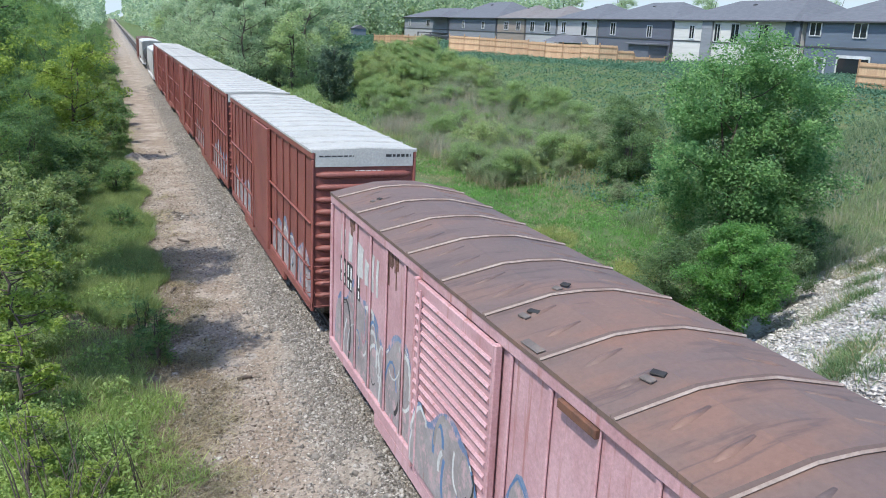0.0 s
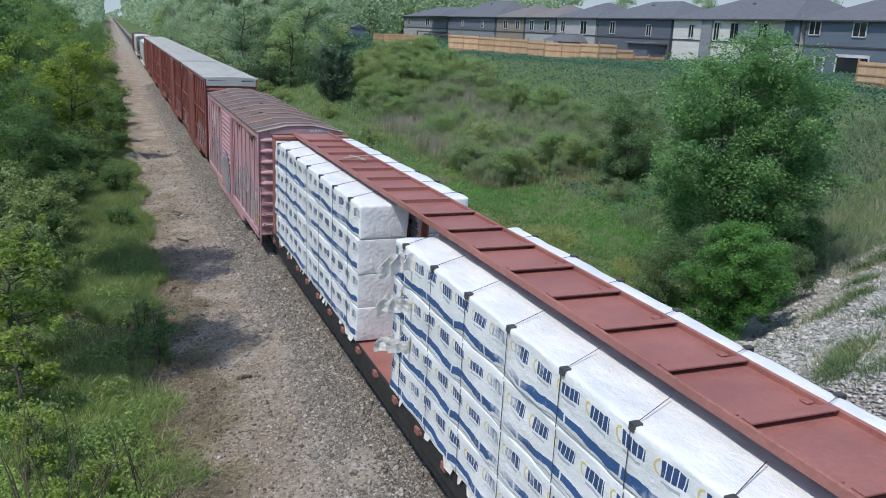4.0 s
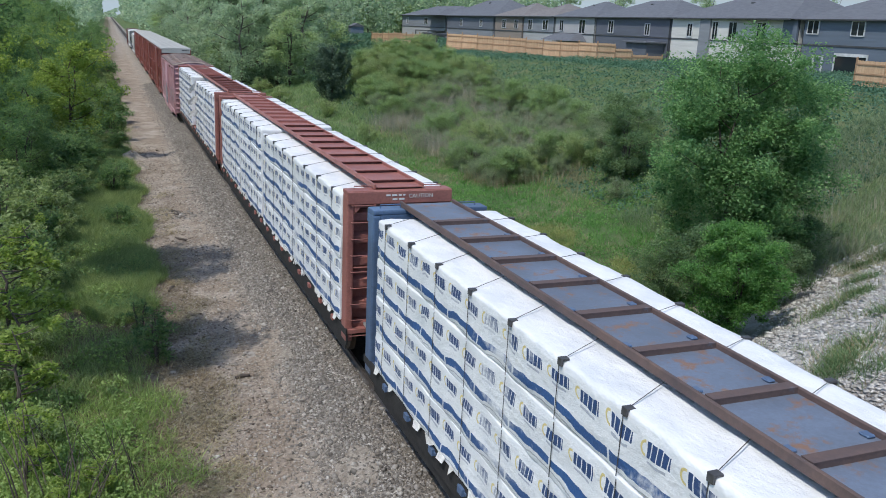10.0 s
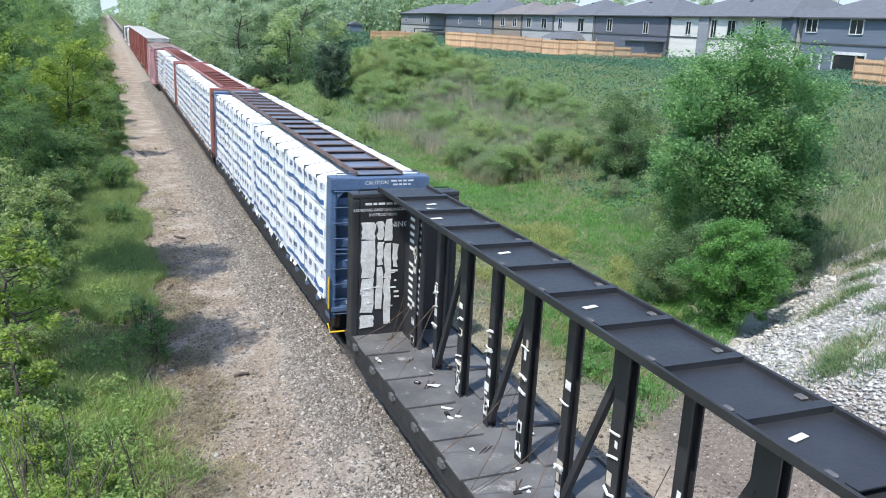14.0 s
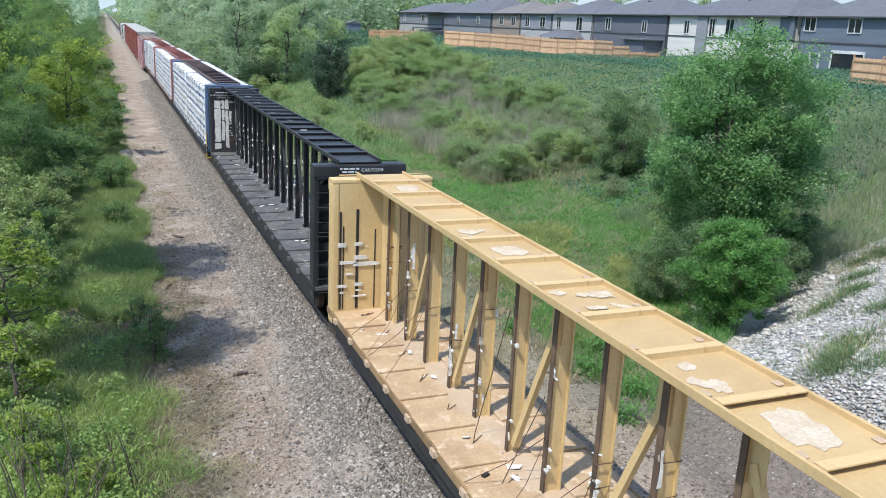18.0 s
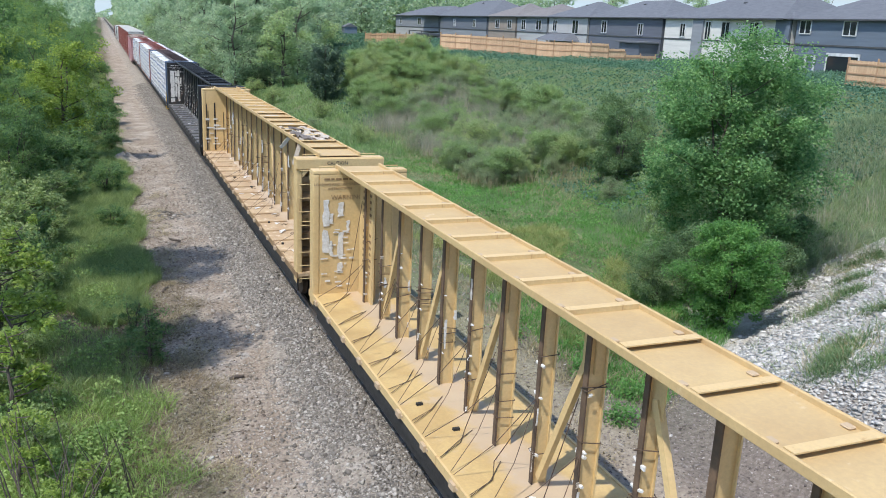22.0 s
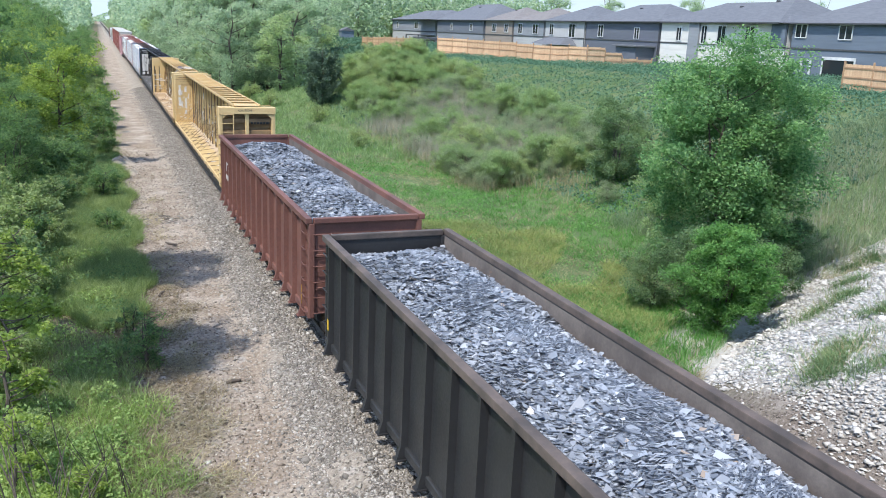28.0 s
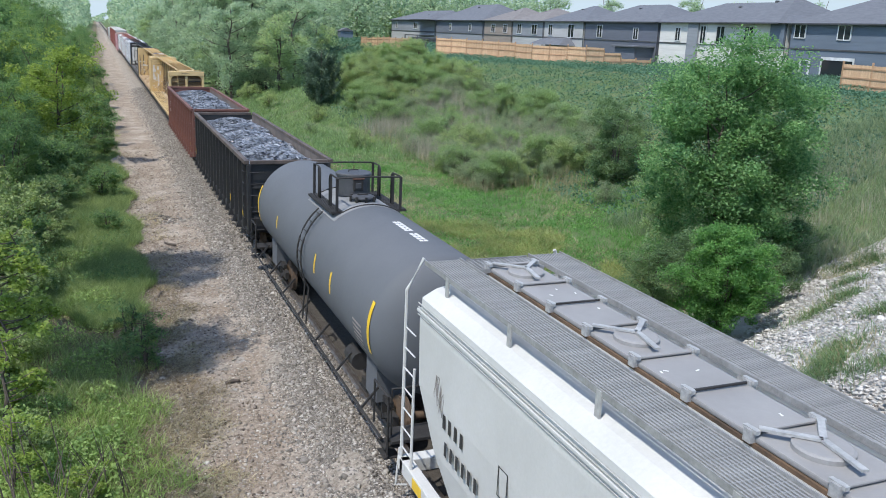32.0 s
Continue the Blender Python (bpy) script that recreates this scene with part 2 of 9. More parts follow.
dust_along_middle(M_YDECK, (0.42, 0.33, 0.25), 0.4, 0.65)
M_WDECK = mat("weathered_timber_deck", (0.51, 0.37, 0.22), (0.41, 0.28, 0.16), 0.8, scale=1.5, stain=(0.55, 0.435, 0.31), stain_at=0.55)
dust_along_middle(M_WDECK, (0.45, 0.36, 0.27), 0.34, 0.5)
M_GDECK = mat("grey_steel_deck", (0.14, 0.138, 0.136), (0.085, 0.084, 0.085), 0.65, scale=1.2, stain=(0.27, 0.255, 0.24), stain_at=0.58)
M_GBROWN = mat("gondola_brown_paint", (0.185, 0.078, 0.058), (0.12, 0.052, 0.042), 0.65, scale=0.7, stain=(0.21, 0.1, 0.06), stain_at=0.62)
M_GBLACK = mat("gondola_black_paint", (0.029, 0.0295, 0.031), (0.018, 0.018, 0.02), 0.5, scale=0.7, stain=(0.08, 0.062, 0.05), stain_at=0.66)
M_GRIM = mat("worn_rim_steel", (0.125, 0.095, 0.08), (0.06, 0.048, 0.042), 0.7, scale=1.5)
M_LINING = mat("dusty_worn_steel", (0.17, 0.145, 0.13), (0.1, 0.085, 0.078), 0.8, scale=1.2, stain=(0.2, 0.12, 0.08), stain_at=0.6)
M_TANK = mat("tank_grey_paint", (0.1, 0.107, 0.119), (0.086, 0.093, 0.104), 0.76, scale=0.4, vary=0.08, bump=0.02, stain=(0.15, 0.15, 0.15), stain_at=0.72)
M_HOUSING = mat("dark_grey_housing_paint", (0.07, 0.073, 0.08), (0.05, 0.052, 0.058), 0.55, scale=2.5, stain=(0.12, 0.11, 0.1), stain_at=0.66)
M_SADDLE = mat("worn_pale_tank_paint", (0.21, 0.215, 0.22), (0.15, 0.155, 0.162), 0.75, scale=1.6, vary=0.15, bump=0.03)
M_HOP = mat("hopper_white_paint", (0.52, 0.52, 0.508), (0.465, 0.465, 0.45), 0.5, scale=0.6, vary=0.1, bump=0.04,
            streak=((4.0, 4.0, 0.3), (0.56, 0.535, 0.49), 0.66))
M_GALV = mat("galvanised_steel", (0.46, 0.46, 0.45), (0.36, 0.36, 0.355), 0.5, 0.25, scale=4)
M_HATCH = mat("grey_hatch_paint", (0.27, 0.265, 0.26), (0.23, 0.225, 0.22), 0.6, scale=1.0, stain=(0.5, 0.5, 0.48), stain_at=0.74, vary=0.12, bump=0.04)
M_GRATE = mat("weathered_grating_steel", (0.33, 0.33, 0.325), (0.25, 0.25, 0.245), 0.6, 0.2, scale=4)
M_WSEAM = mat("grey_roof_seam", (0.42, 0.425, 0.41), (0.35, 0.355, 0.34), 0.6, scale=2)
M_BLUE_CH = mat("worn_blue_chord", (0.15, 0.185, 0.25), (0.12, 0.145, 0.19), 0.55, scale=1.1, stain=(0.2, 0.115, 0.075), stain_at=0.54)
M_DARK = mat("grimy_black_steel", (0.03, 0.028, 0.027), (0.016, 0.015, 0.015), 0.75, scale=3)
M_STEEL = mat("worn_rail_steel", (0.28, 0.26, 0.245), (0.16, 0.13, 0.11), 0.4, 0.8, scale=5)
M_TIE = mat("weathered_tie_timber", (0.2, 0.16, 0.13), (0.12, 0.095, 0.078), 0.9, scale=3, rand=0.4, squash=(0.5, 4, 4))
M_YMARK = mat("yellow_reflector", (0.75, 0.5, 0.03), (0.65, 0.42, 0.03), 0.4, scale=3, vary=0.1, bump=0)
M_WMARK = mat("white_lettering", (0.72, 0.72, 0.7), (0.6, 0.6, 0.58), 0.6, scale=3, vary=0.1, bump=0)
M_KMARK = mat("black_lettering", (0.03, 0.03, 0.032), (0.02, 0.02, 0.02), 0.6, scale=3, vary=0.1, bump=0)
M_PAPER = mat("torn_white_paper", (0.76, 0.75, 0.72), (0.6, 0.58, 0.54), 0.8, scale=4)
M_GBLUE = mat("blue_spray_paint", (0.1, 0.2, 0.36), (0.08, 0.16, 0.3), 0.6, scale=4)
M_GWHITE = mat("white_spray_paint", (0.6, 0.6, 0.58), (0.45, 0.45, 0.45), 0.6, scale=4)
M_GGREY = mat("grey_spray_paint", (0.3, 0.27, 0.26), (0.22, 0.19, 0.18), 0.65, scale=2)
M_GYEL = mat("yellow_spray_paint", (0.5, 0.38, 0.1), (0.4, 0.3, 0.08), 0.6, scale=4)
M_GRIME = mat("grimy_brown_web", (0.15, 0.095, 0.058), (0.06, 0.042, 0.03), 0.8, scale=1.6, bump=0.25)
# yellow with rust stains; the end recesses' shade is in its base colour
M_YRUSTSHADE = mat("rust_and_shade_yellow", (0.33, 0.215, 0.105), (0.19, 0.118, 0.06), 0.75, scale=1.1, stain=(0.12, 0.06, 0.035), stain_at=0.6)
M_GROSE = mat("rose_spray_paint", (0.42, 0.22, 0.25), (0.34, 0.17, 0.2), 0.6, scale=4)
M_GFIELD = mat("worn_grey_spray_paint", (0.33, 0.3, 0.3), (0.24, 0.21, 0.215), 0.65, scale=1.6, stain=(0.42, 0.29, 0.3), stain_at=0.52, streak=((4.0, 3.0, 0.6), (0.2, 0.11, 0.09), 0.62))
M_GHALO = mat("faded_blue_spray_paint", (0.17, 0.24, 0.36), (0.12, 0.17, 0.29), 0.65, scale=1.5, stain=(0.44, 0.3, 0.33), stain_at=0.5)
M_SHEET = mat("pale_tan_sheet", (0.52, 0.46, 0.39), (0.4, 0.345, 0.285), 0.8, scale=3)
M_BFLANGE = mat("rust_brown_flange", (0.135, 0.088, 0.075), (0.085, 0.062, 0.062), 0.75, scale=1.4, stain=(0.11, 0.13, 0.17), stain_at=0.62)
M_GUARD = mat("dark_grey_plastic", (0.075, 0.075, 0.078), (0.05, 0.05, 0.052), 0.6, scale=4)
M_YCH = mat("dusty_yellow_chord", (0.52, 0.375, 0.182), (0.45, 0.312, 0.148), 0.65, scale=0.7, stain=(0.56, 0.44, 0.28), stain_at=0.62, vary=0.15)

# ---- building blocks ----


def bx(bm, x0, x1, y0, y1, z0, z1):
    v = [bm.verts.new(p) for p in ((x0, y0, z0), (x1, y0, z0), (x1, y1, z0), (x0, y1, z0),
                                   (x0, y0, z1), (x1, y0, z1), (x1, y1, z1), (x0, y1, z1))]
    for f in ((3, 2, 1, 0), (4, 5, 6, 7), (0, 1, 5, 4), (1, 2, 6, 5), (2, 3, 7, 6), (3, 0, 4, 7)):
        bm.faces.new([v[i] for i in f])
    return bm


def box(*a):
    return bx(bmesh.new(), *a)


def rbox(x0, x1, y0, y1, z0, z1, r=0.03, seg=2):
    bm = box(x0, x1, y0, y1, z0, z1)
    bmesh.ops.bevel(bm, geom=bm.edges[:], offset=r, segments=seg, affect="EDGES", profile=0.6)
    return bm


def boxes(rows):
    bm = bmesh.new()
    for r in rows:
        bx(bm, *r)
    return bm


def tube(bm, pts, radii, n=6):
    """A round bar through pts, with a radius for each (or one for all)."""
    pts = [Vector(p) for p in pts]
    if isinstance(radii, (int, float)):
        radii = [radii] * len(pts)
    rings = []
    for i, p in enumerate(pts):
        d = (pts[min(i + 1, len(pts) - 1)] - pts[max(i - 1, 0)]).normalized()
        a = d.orthogonal().normalized() if abs(d.z) > 0.95 else d.cross(Vector((0, 0, 1))).normalized()
        b = d.cross(a)
        rings.append([bm.verts.new(p + radii[i] * (a * math.cos(k * math.tau / n) + b * math.sin(k * math.tau / n))) for k in range(n)])
    for q, r in zip(rings, rings[1:]):
        for k in range(n):
            bm.faces.new((q[k], q[(k + 1) % n], r[(k + 1) % n], r[k]))
    bm.faces.new(rings[0][::-1])
    bm.faces.new(rings[-1])
    return bm


def bar(p, q, r, n=6):
    return tube(bmesh.new(), (p, q), r, n)


def beam(p, q, w, h):
    """A square bar from p to q."""
    bm = bmesh.new()
    p, q = Vector(p), Vector(q)
    d = (q - p).normalized()
    a = d.orthogonal() if abs(d.x) > 0.95 else Vector((1, 0, 0))
    a = (a - a.dot(d) * d).normalized()
    b = d.cross(a)
    vs = [bm.verts.new(c + a * sx * w / 2 + b * sy * h / 2) for c in (p, q) for sx, sy in ((-1, -1), (1, -1), (1, 1), (-1, 1))]
    for f in ((3, 2, 1, 0), (4, 5, 6, 7), (0, 1, 5, 4), (1, 2, 6, 5), (2, 3, 7, 6), (3, 0, 4, 7)):
        bm.faces.new([vs[i] for i in f])
    bmesh.ops.recalc_face_normals(bm, faces=bm.faces[:])
    return bm


def mesh_of(bm, name, material, smooth=False):
    me = bpy.data.meshes.new(name)
    bm.to_mesh(me)
    bm.free()
    me.materials.append(material)
    if smooth:
        me.polygons.foreach_set("use_smooth", [True] * len(me.polygons))
    return me


def part(name, bm, material, parent, label="", smooth=False):
    """One mesh object under a thing or a part. bm: a bmesh, or a mesh made before."""
    me = bm if isinstance(bm, bpy.types.Mesh) else mesh_of(bm, name, material, smooth)
    ob = new(name, me)
    ob.parent = parent
    if label:
        ob["label"] = label
    return ob


def thing(name, label, category, group="", m=None):
    ob = new(name)
    ob.empty_display_size = 0.3
    if m is not None:
        ob.matrix_basis = m
    return tagged(ob, label, category, group)


def np_mesh(name, verts, faces, material, smooth=False):
    """A mesh from arrays; faces has 3 or 4 columns."""
    me = bpy.data.meshes.new(name)
    n, k = faces.shape
    me.vertices.add(len(verts))
    me.vertices.foreach_set("co", np.ascontiguousarray(verts, np.float32).ravel())
    me.loops.add(n * k)
    me.loops.foreach_set("vertex_index", np.ascontiguousarray(faces, np.int32).ravel())
    me.polygons.add(n)
    me.polygons.foreach_set("loop_start", np.arange(0, n * k, k, dtype=np.int32))
    me.polygons.foreach_set("loop_total", np.full(n, k, np.int32))
    if smooth:
        me.polygons.foreach_set("use_smooth", np.ones(n, bool))
    me.update(calc_edges=True)
    me.materials.append(material)
    return me


# ---- ground ----


def smooth(a, b, x):
    t = np.clip((x - a) / (b - a), 0, 1)
    return t * t * (3 - 2 * t)


def wave(x, y, s, k=0.0):
    return (np.sin(x / s + 1.3 * np.sin(y / (1.7 * s) + k)) + np.sin(y / (0.8 * s) + 2.1 * np.sin(x / (1.3 * s) + k))) * 0.5


def height(x, y):
    """The lie of the land: ballast bed, lane beside it, low meadow, the rise to the houses, the rubble bank in front."""
    x, y = np.asarray(x, float), np.asarray(y, float)
    z = -0.165 - 0.377 * smooth(1.6, 2.9, np.abs(x - 0.32))
    z = z - 0.25 * smooth(4, 9, x) + 0.15 * smooth(-5.5, -8, x)
    edge = 39 - 10 * smooth(55, 95, y) + 14 * smooth(96, 120, y)
    foot = edge - 24
    rise = np.clip((x - foot) / np.maximum(edge - foot, 1), 0, 1)
    z = z + 6.35 * (rise * rise * (3 - 2 * rise)) * smooth(-30, 25, y)
    toe = np.minimum(14.4 + (x - 6.5) * 0.72, 22.8)
    bank = np.clip((toe - y) * 0.52, 0, 7.0) * smooth(5.5, 8.5, x)
    z = np.maximum(z, bank + z * (bank <= 0.001) - 0.6 * (bank > 0.001))
    z = z + 0.10 * wave(x, y, 2.3) * smooth(2.5, 5, np.abs(x)) + 0.025 * wave(x, y, 0.6, 1) * smooth(1.6, 2.6, np.abs(x))
    return z


def ground_axis(bounds):
    out = []
    for a, b, step in bounds:
        out += list(np.arange(a, b, step))
    return np.array(out + [bounds[-1][1]])


def build_ground():
    xs = ground_axis([(-1600, -200, 140), (-200, -40, 16), (-40, -12, 2), (-12, 12, 0.3), (12, 50, 0.8), (50, 100, 5), (100, 300, 25), (300, 1900, 160)])
    ys = ground_axis([(-300, -20, 20), (-20, 8, 1.0), (8, 40, 0.3), (40, 100, 0.9), (100, 220, 4), (220, 500, 20), (500, 3000, 180)])
    gx, gy = np.meshgrid(xs, ys)
    v = np.stack([gx, gy, height(gx, gy)], -1).reshape(-1, 3)
    nx, ny = len(xs), len(ys)
    i = (np.arange(ny - 1)[:, None] * nx + np.arange(nx - 1)).ravel()
    f = np.stack([i, i + 1, i + nx + 1, i + nx], -1)
    tagged(new("ground", np_mesh("ground", v, f, GROUND, True)), "gravel, bare dirt and grass beside a single railway track", "ground", kind="structure")


build_ground()


def build_track():
    track = tagged(new("railway_track"), "single railway track with steel rails on weathered timber ties", "track", kind="structure")
    bm = bmesh.new()
    for x in (-0.7535, 0.7535):
        prof = [(-0.07, -0.17), (0.07, -0.17), (0.07, -0.155), (0.012, -0.13), (0.012, -0.05), (0.036, -0.04), (0.036, 0), (-0.036, 0), (-0.036, -0.04), (-0.012, -0.05), (-0.012, -0.13), (-0.07, -0.155)]
        bm = bmesh.new()
        a = [bm.verts.new((x + u, -250, w)) for u, w in prof]
        b = [bm.verts.new((x + u, 900, w)) for u, w in prof]
        for k in range(len(prof)):
            bm.faces.new((a[k], b[k], b[(k + 1) % len(prof)], a[(k + 1) % len(prof)]))
        part("rail", bm, M_STEEL, track).location.z = RAIL
    tie = mesh_of(rbox(-1.28, 1.28, -0.115, 0.115, -0.37, -0.172, 0.015, 1), "tie", M_TIE)
    rng = random.Random(4)
    for k in range(260):
        t = part("tie", tie, None, track)
        t.matrix_basis = pose(rng.uniform(-0.04, 0.04), 2 + k * 0.52 + rng.uniform(-0.03, 0.03), RAIL + rng.uniform(-0.03, 0.012), 0, 0, rng.uniform(-1.5, 1.5))


build_track()

# ---- the train: each car's space has its near end at y = 0, the rail top at z = RAIL ----
PASSED = [(0, -22.19), (1, -15.74), (2, -9.29), (3.5, 0.33), (5.5, 13.08), (7, 22.63), (8.5, 32.25), (10, 41.91), (11.5, 51.60),
          (13, 61.45), (14.5, 71.33), (16.5, 84.48), (18, 94.34), (19.5, 104.16), (21, 114.00), (22.5, 124.00), (24, 134.07),
          (25.5, 144.06), (27.5, 157.25), (29, 167.09), (30.5, 177.01), (32, 186.98)]
ROLLING = []     # (thing, x, y along the train, z, turn about z)
WHEELS = []      # (wheelset, y, z)


def passed(t):
    return float(np.interp(t, [a for a, _ in PASSED], [b for _, b in PASSED]))


def rolls(ob, y, x=0.0, z=0.0, rz=0.0):
    ROLLING.append((ob, x, y, z, rz))
    ob.matrix_basis = pose(x, PASSED[0][1] + y, z, 0, 0, rz)
    return ob


def lathe(rows, n, axis="x"):
    """A body turned about x (or y): rows of (along, radius)."""
    bm = bmesh.new()
    rings = []
    for u, r in rows:
        ring = []
        for k in range(n):
            c, s = r * math.cos(k * math.tau / n), r * math.sin(k * math.tau / n)
            ring.append(bm.verts.new((u, c, s) if axis == "x" else (c, u, s) if axis == "y" else (c, s, u)))
        rings.append(ring)
    for q, r in zip(rings, rings[1:]):
        for k in range(n):
            bm.faces.new((q[k], q[(k + 1) % n], r[(k + 1) % n], r[k]))
    bm.faces.new(rings[0])
    bm.faces.new(rings[-1])
    bmesh.ops.recalc_face_normals(bm, faces=bm.faces[:])
    return bm


R_WHEEL = 0.457
WHEELSET = mesh_of(lathe([(-0.80, 0.06), (-0.80, 0.20), (-0.79, 0.40), (-0.80, 0.45), (-0.70, R_WHEEL), (-0.69, 0.48), (-0.67, 0.48), (-0.67, 0.40), (-0.70, 0.2), (-0.68, 0.09),
                          (0.68, 0.09), (0.70, 0.2), (0.67, 0.40), (0.67, 0.48), (0.69, 0.48), (0.70, R_WHEEL), (0.80, 0.45), (0.79, 0.40), (0.80, 0.20), (0.80, 0.06)], 20), "wheelset", M_GRIME)


def side_frame_bm(sx):
    bm = boxes([(sx * 0.92 - 0.06, sx * 0.92 + 0.06, -1.05, -0.72, 0.36, 0.56), (sx * 0.92 - 0.06, sx * 0.92 + 0.06, 0.72, 1.05, 0.36, 0.56),
                (sx * 0.92 - 0.07, sx * 0.92 + 0.07, -0.34, 0.34, 0.2, 0.30), (sx * 0.92 - 0.05, sx * 0.92 + 0.05, -0.75, 0.75, 0.62, 0.74)])
    for a in (-1, 1):
        for p, q in (((sx * 0.92, a * 0.3, 0.26), (sx * 0.92, a * 0.8, 0.5)), ((sx * 0.92, a * 0.3, 0.26), (sx * 0.92, a * 0.28, 0.68))):
            b2 = beam(p, q, 0.1, 0.1)
            me = bpy.data.meshes.new("t")
            b2.to_mesh(me)
            b2.free()
            bm.from_mesh(me)
            bpy.data.meshes.remove(me)
    for y in (-0.12, 0.0, 0.12):
        tube(bm, ((sx * 0.92, y, 0.3), (sx * 0.92, y, 0.6)), 0.05, 8)
    return bm


SIDE_FRAMES = [mesh_of(side_frame_bm(s), "side_frame", M_DARK) for s in (-1, 1)]
BOLSTER = mesh_of(box(-1.0, 1.0, -0.2, 0.2, 0.45, 0.75), "bolster", M_DARK)
COUPLER = mesh_of(boxes([(-0.1, 0.1, -0.62, 0.5, 0.78, 0.98), (-0.19, 0.15, -0.74, -0.5, 0.72, 1.04)]), "coupler", M_RUST)
HOSE = mesh_of(tube(bmesh.new(), [(0.25, 0.1, 0.8), (0.27, -0.25, 0.62), (0.24, -0.55, 0.42), (0.2, -0.75, 0.45)], 0.025), "hose", M_DARK)


def running_gear(car, length, inset=2.3, turning=False):
    for y in (inset, length - inset):
        b = part("bolster", BOLSTER, None, car)
        b.location = (0, y, RAIL)
        for s in SIDE_FRAMES:
            part("side_frame", s, None, car).location = (0, y, RAIL)
        for dy in (-0.88, 0.88):
            w = part("wheelset", WHEELSET, None, car)
            w.location = (0, y + dy, RAIL + R_WHEEL)
            if turning:
                WHEELS.append((w, y + dy))
    c = part("coupler", COUPLER, None, car)
    c.location.z = 0.16
    part("air_hose", HOSE, None, car).location.z = 0.25
    c2 = part("coupler", COUPLER, None, car)
    c2.matrix_basis = pose(0, length, 0.16, 0, 0, 180)


def ring(radius, r):
    """A wheel's rim standing across the train."""
    return tube(bmesh.new(), [(radius * math.cos(math.tau * k / 20), 0, radius * math.sin(math.tau * k / 20)) for k in range(21)], r, 6)


def ladder(car, x0, x1, y, zs, material, name="rung", r=0.014, side=False):
    """Bent grab irons standing off an end (or, with side, off a flank at x0)."""
    me = None
    for z in zs:
        if me is None:
            if side:
                bm = tube(bmesh.new(), [(0, x0, 0), (-0.07, x0, 0), (-0.07, x1, 0), (0, x1, 0)], r, 5)
            else:
                bm = tube(bmesh.new(), [(x0, 0, 0), (x0, -0.07, 0), (x1, -0.07, 0), (x1, 0, 0)], r, 5)
            me = mesh_of(bm, name, material)
        ob = part(name, me, None, car)
        ob.location = (y, 0, z) if side else (0, y, z)


def text_bar_rows(car, rows, material, name="stencilled_line", flip=1):
    """Flat bars standing for small stencilled lines: (x0, x1, y, z0, z1), on an end panel facing -y."""
    for x0, x1, y, z0, z1 in rows:
        bm = bmesh.new()
        rng = random.Random(int((x0 + z0) * 1000))
        x = x0
        while x < x1:
            w = rng.uniform(0.05, 0.16)
            bx(bm, x, min(x + w, x1), y - 0.004, y, z0, z1)
            x += w + 0.035
        tagged(part(name, bm, material, car), kind="stuff")


def lettering(car, word, size, m, material, name="lettering"):
    c = bpy.data.curves.new("word", "FONT")
    c.body, c.size, c.align_x, c.align_y, c.extrude, c.resolution_u = word, size, "CENTER", "CENTER", 0.002, 2
    tmp = new("word", c)
    me = bpy.data.meshes.new_from_object(tmp.evaluated_get(bpy.context.evaluated_depsgraph_get()))
    bpy.data.objects.remove(tmp)
    bpy.data.curves.remove(c)
    me.materials.clear()
    me.materials.append(material)
    ob = part(name, me, None, car)
    ob.matrix_basis = m
    return ob


FACE_NEAR = lambda x, y, z: pose(x, y, z, 90, 0, 0)

# ---- centre-beam flat cars ----
HW, ZT, ZD, L_IN, L_CB = 1.23, 4.71, 1.5, 22.75, 23.15


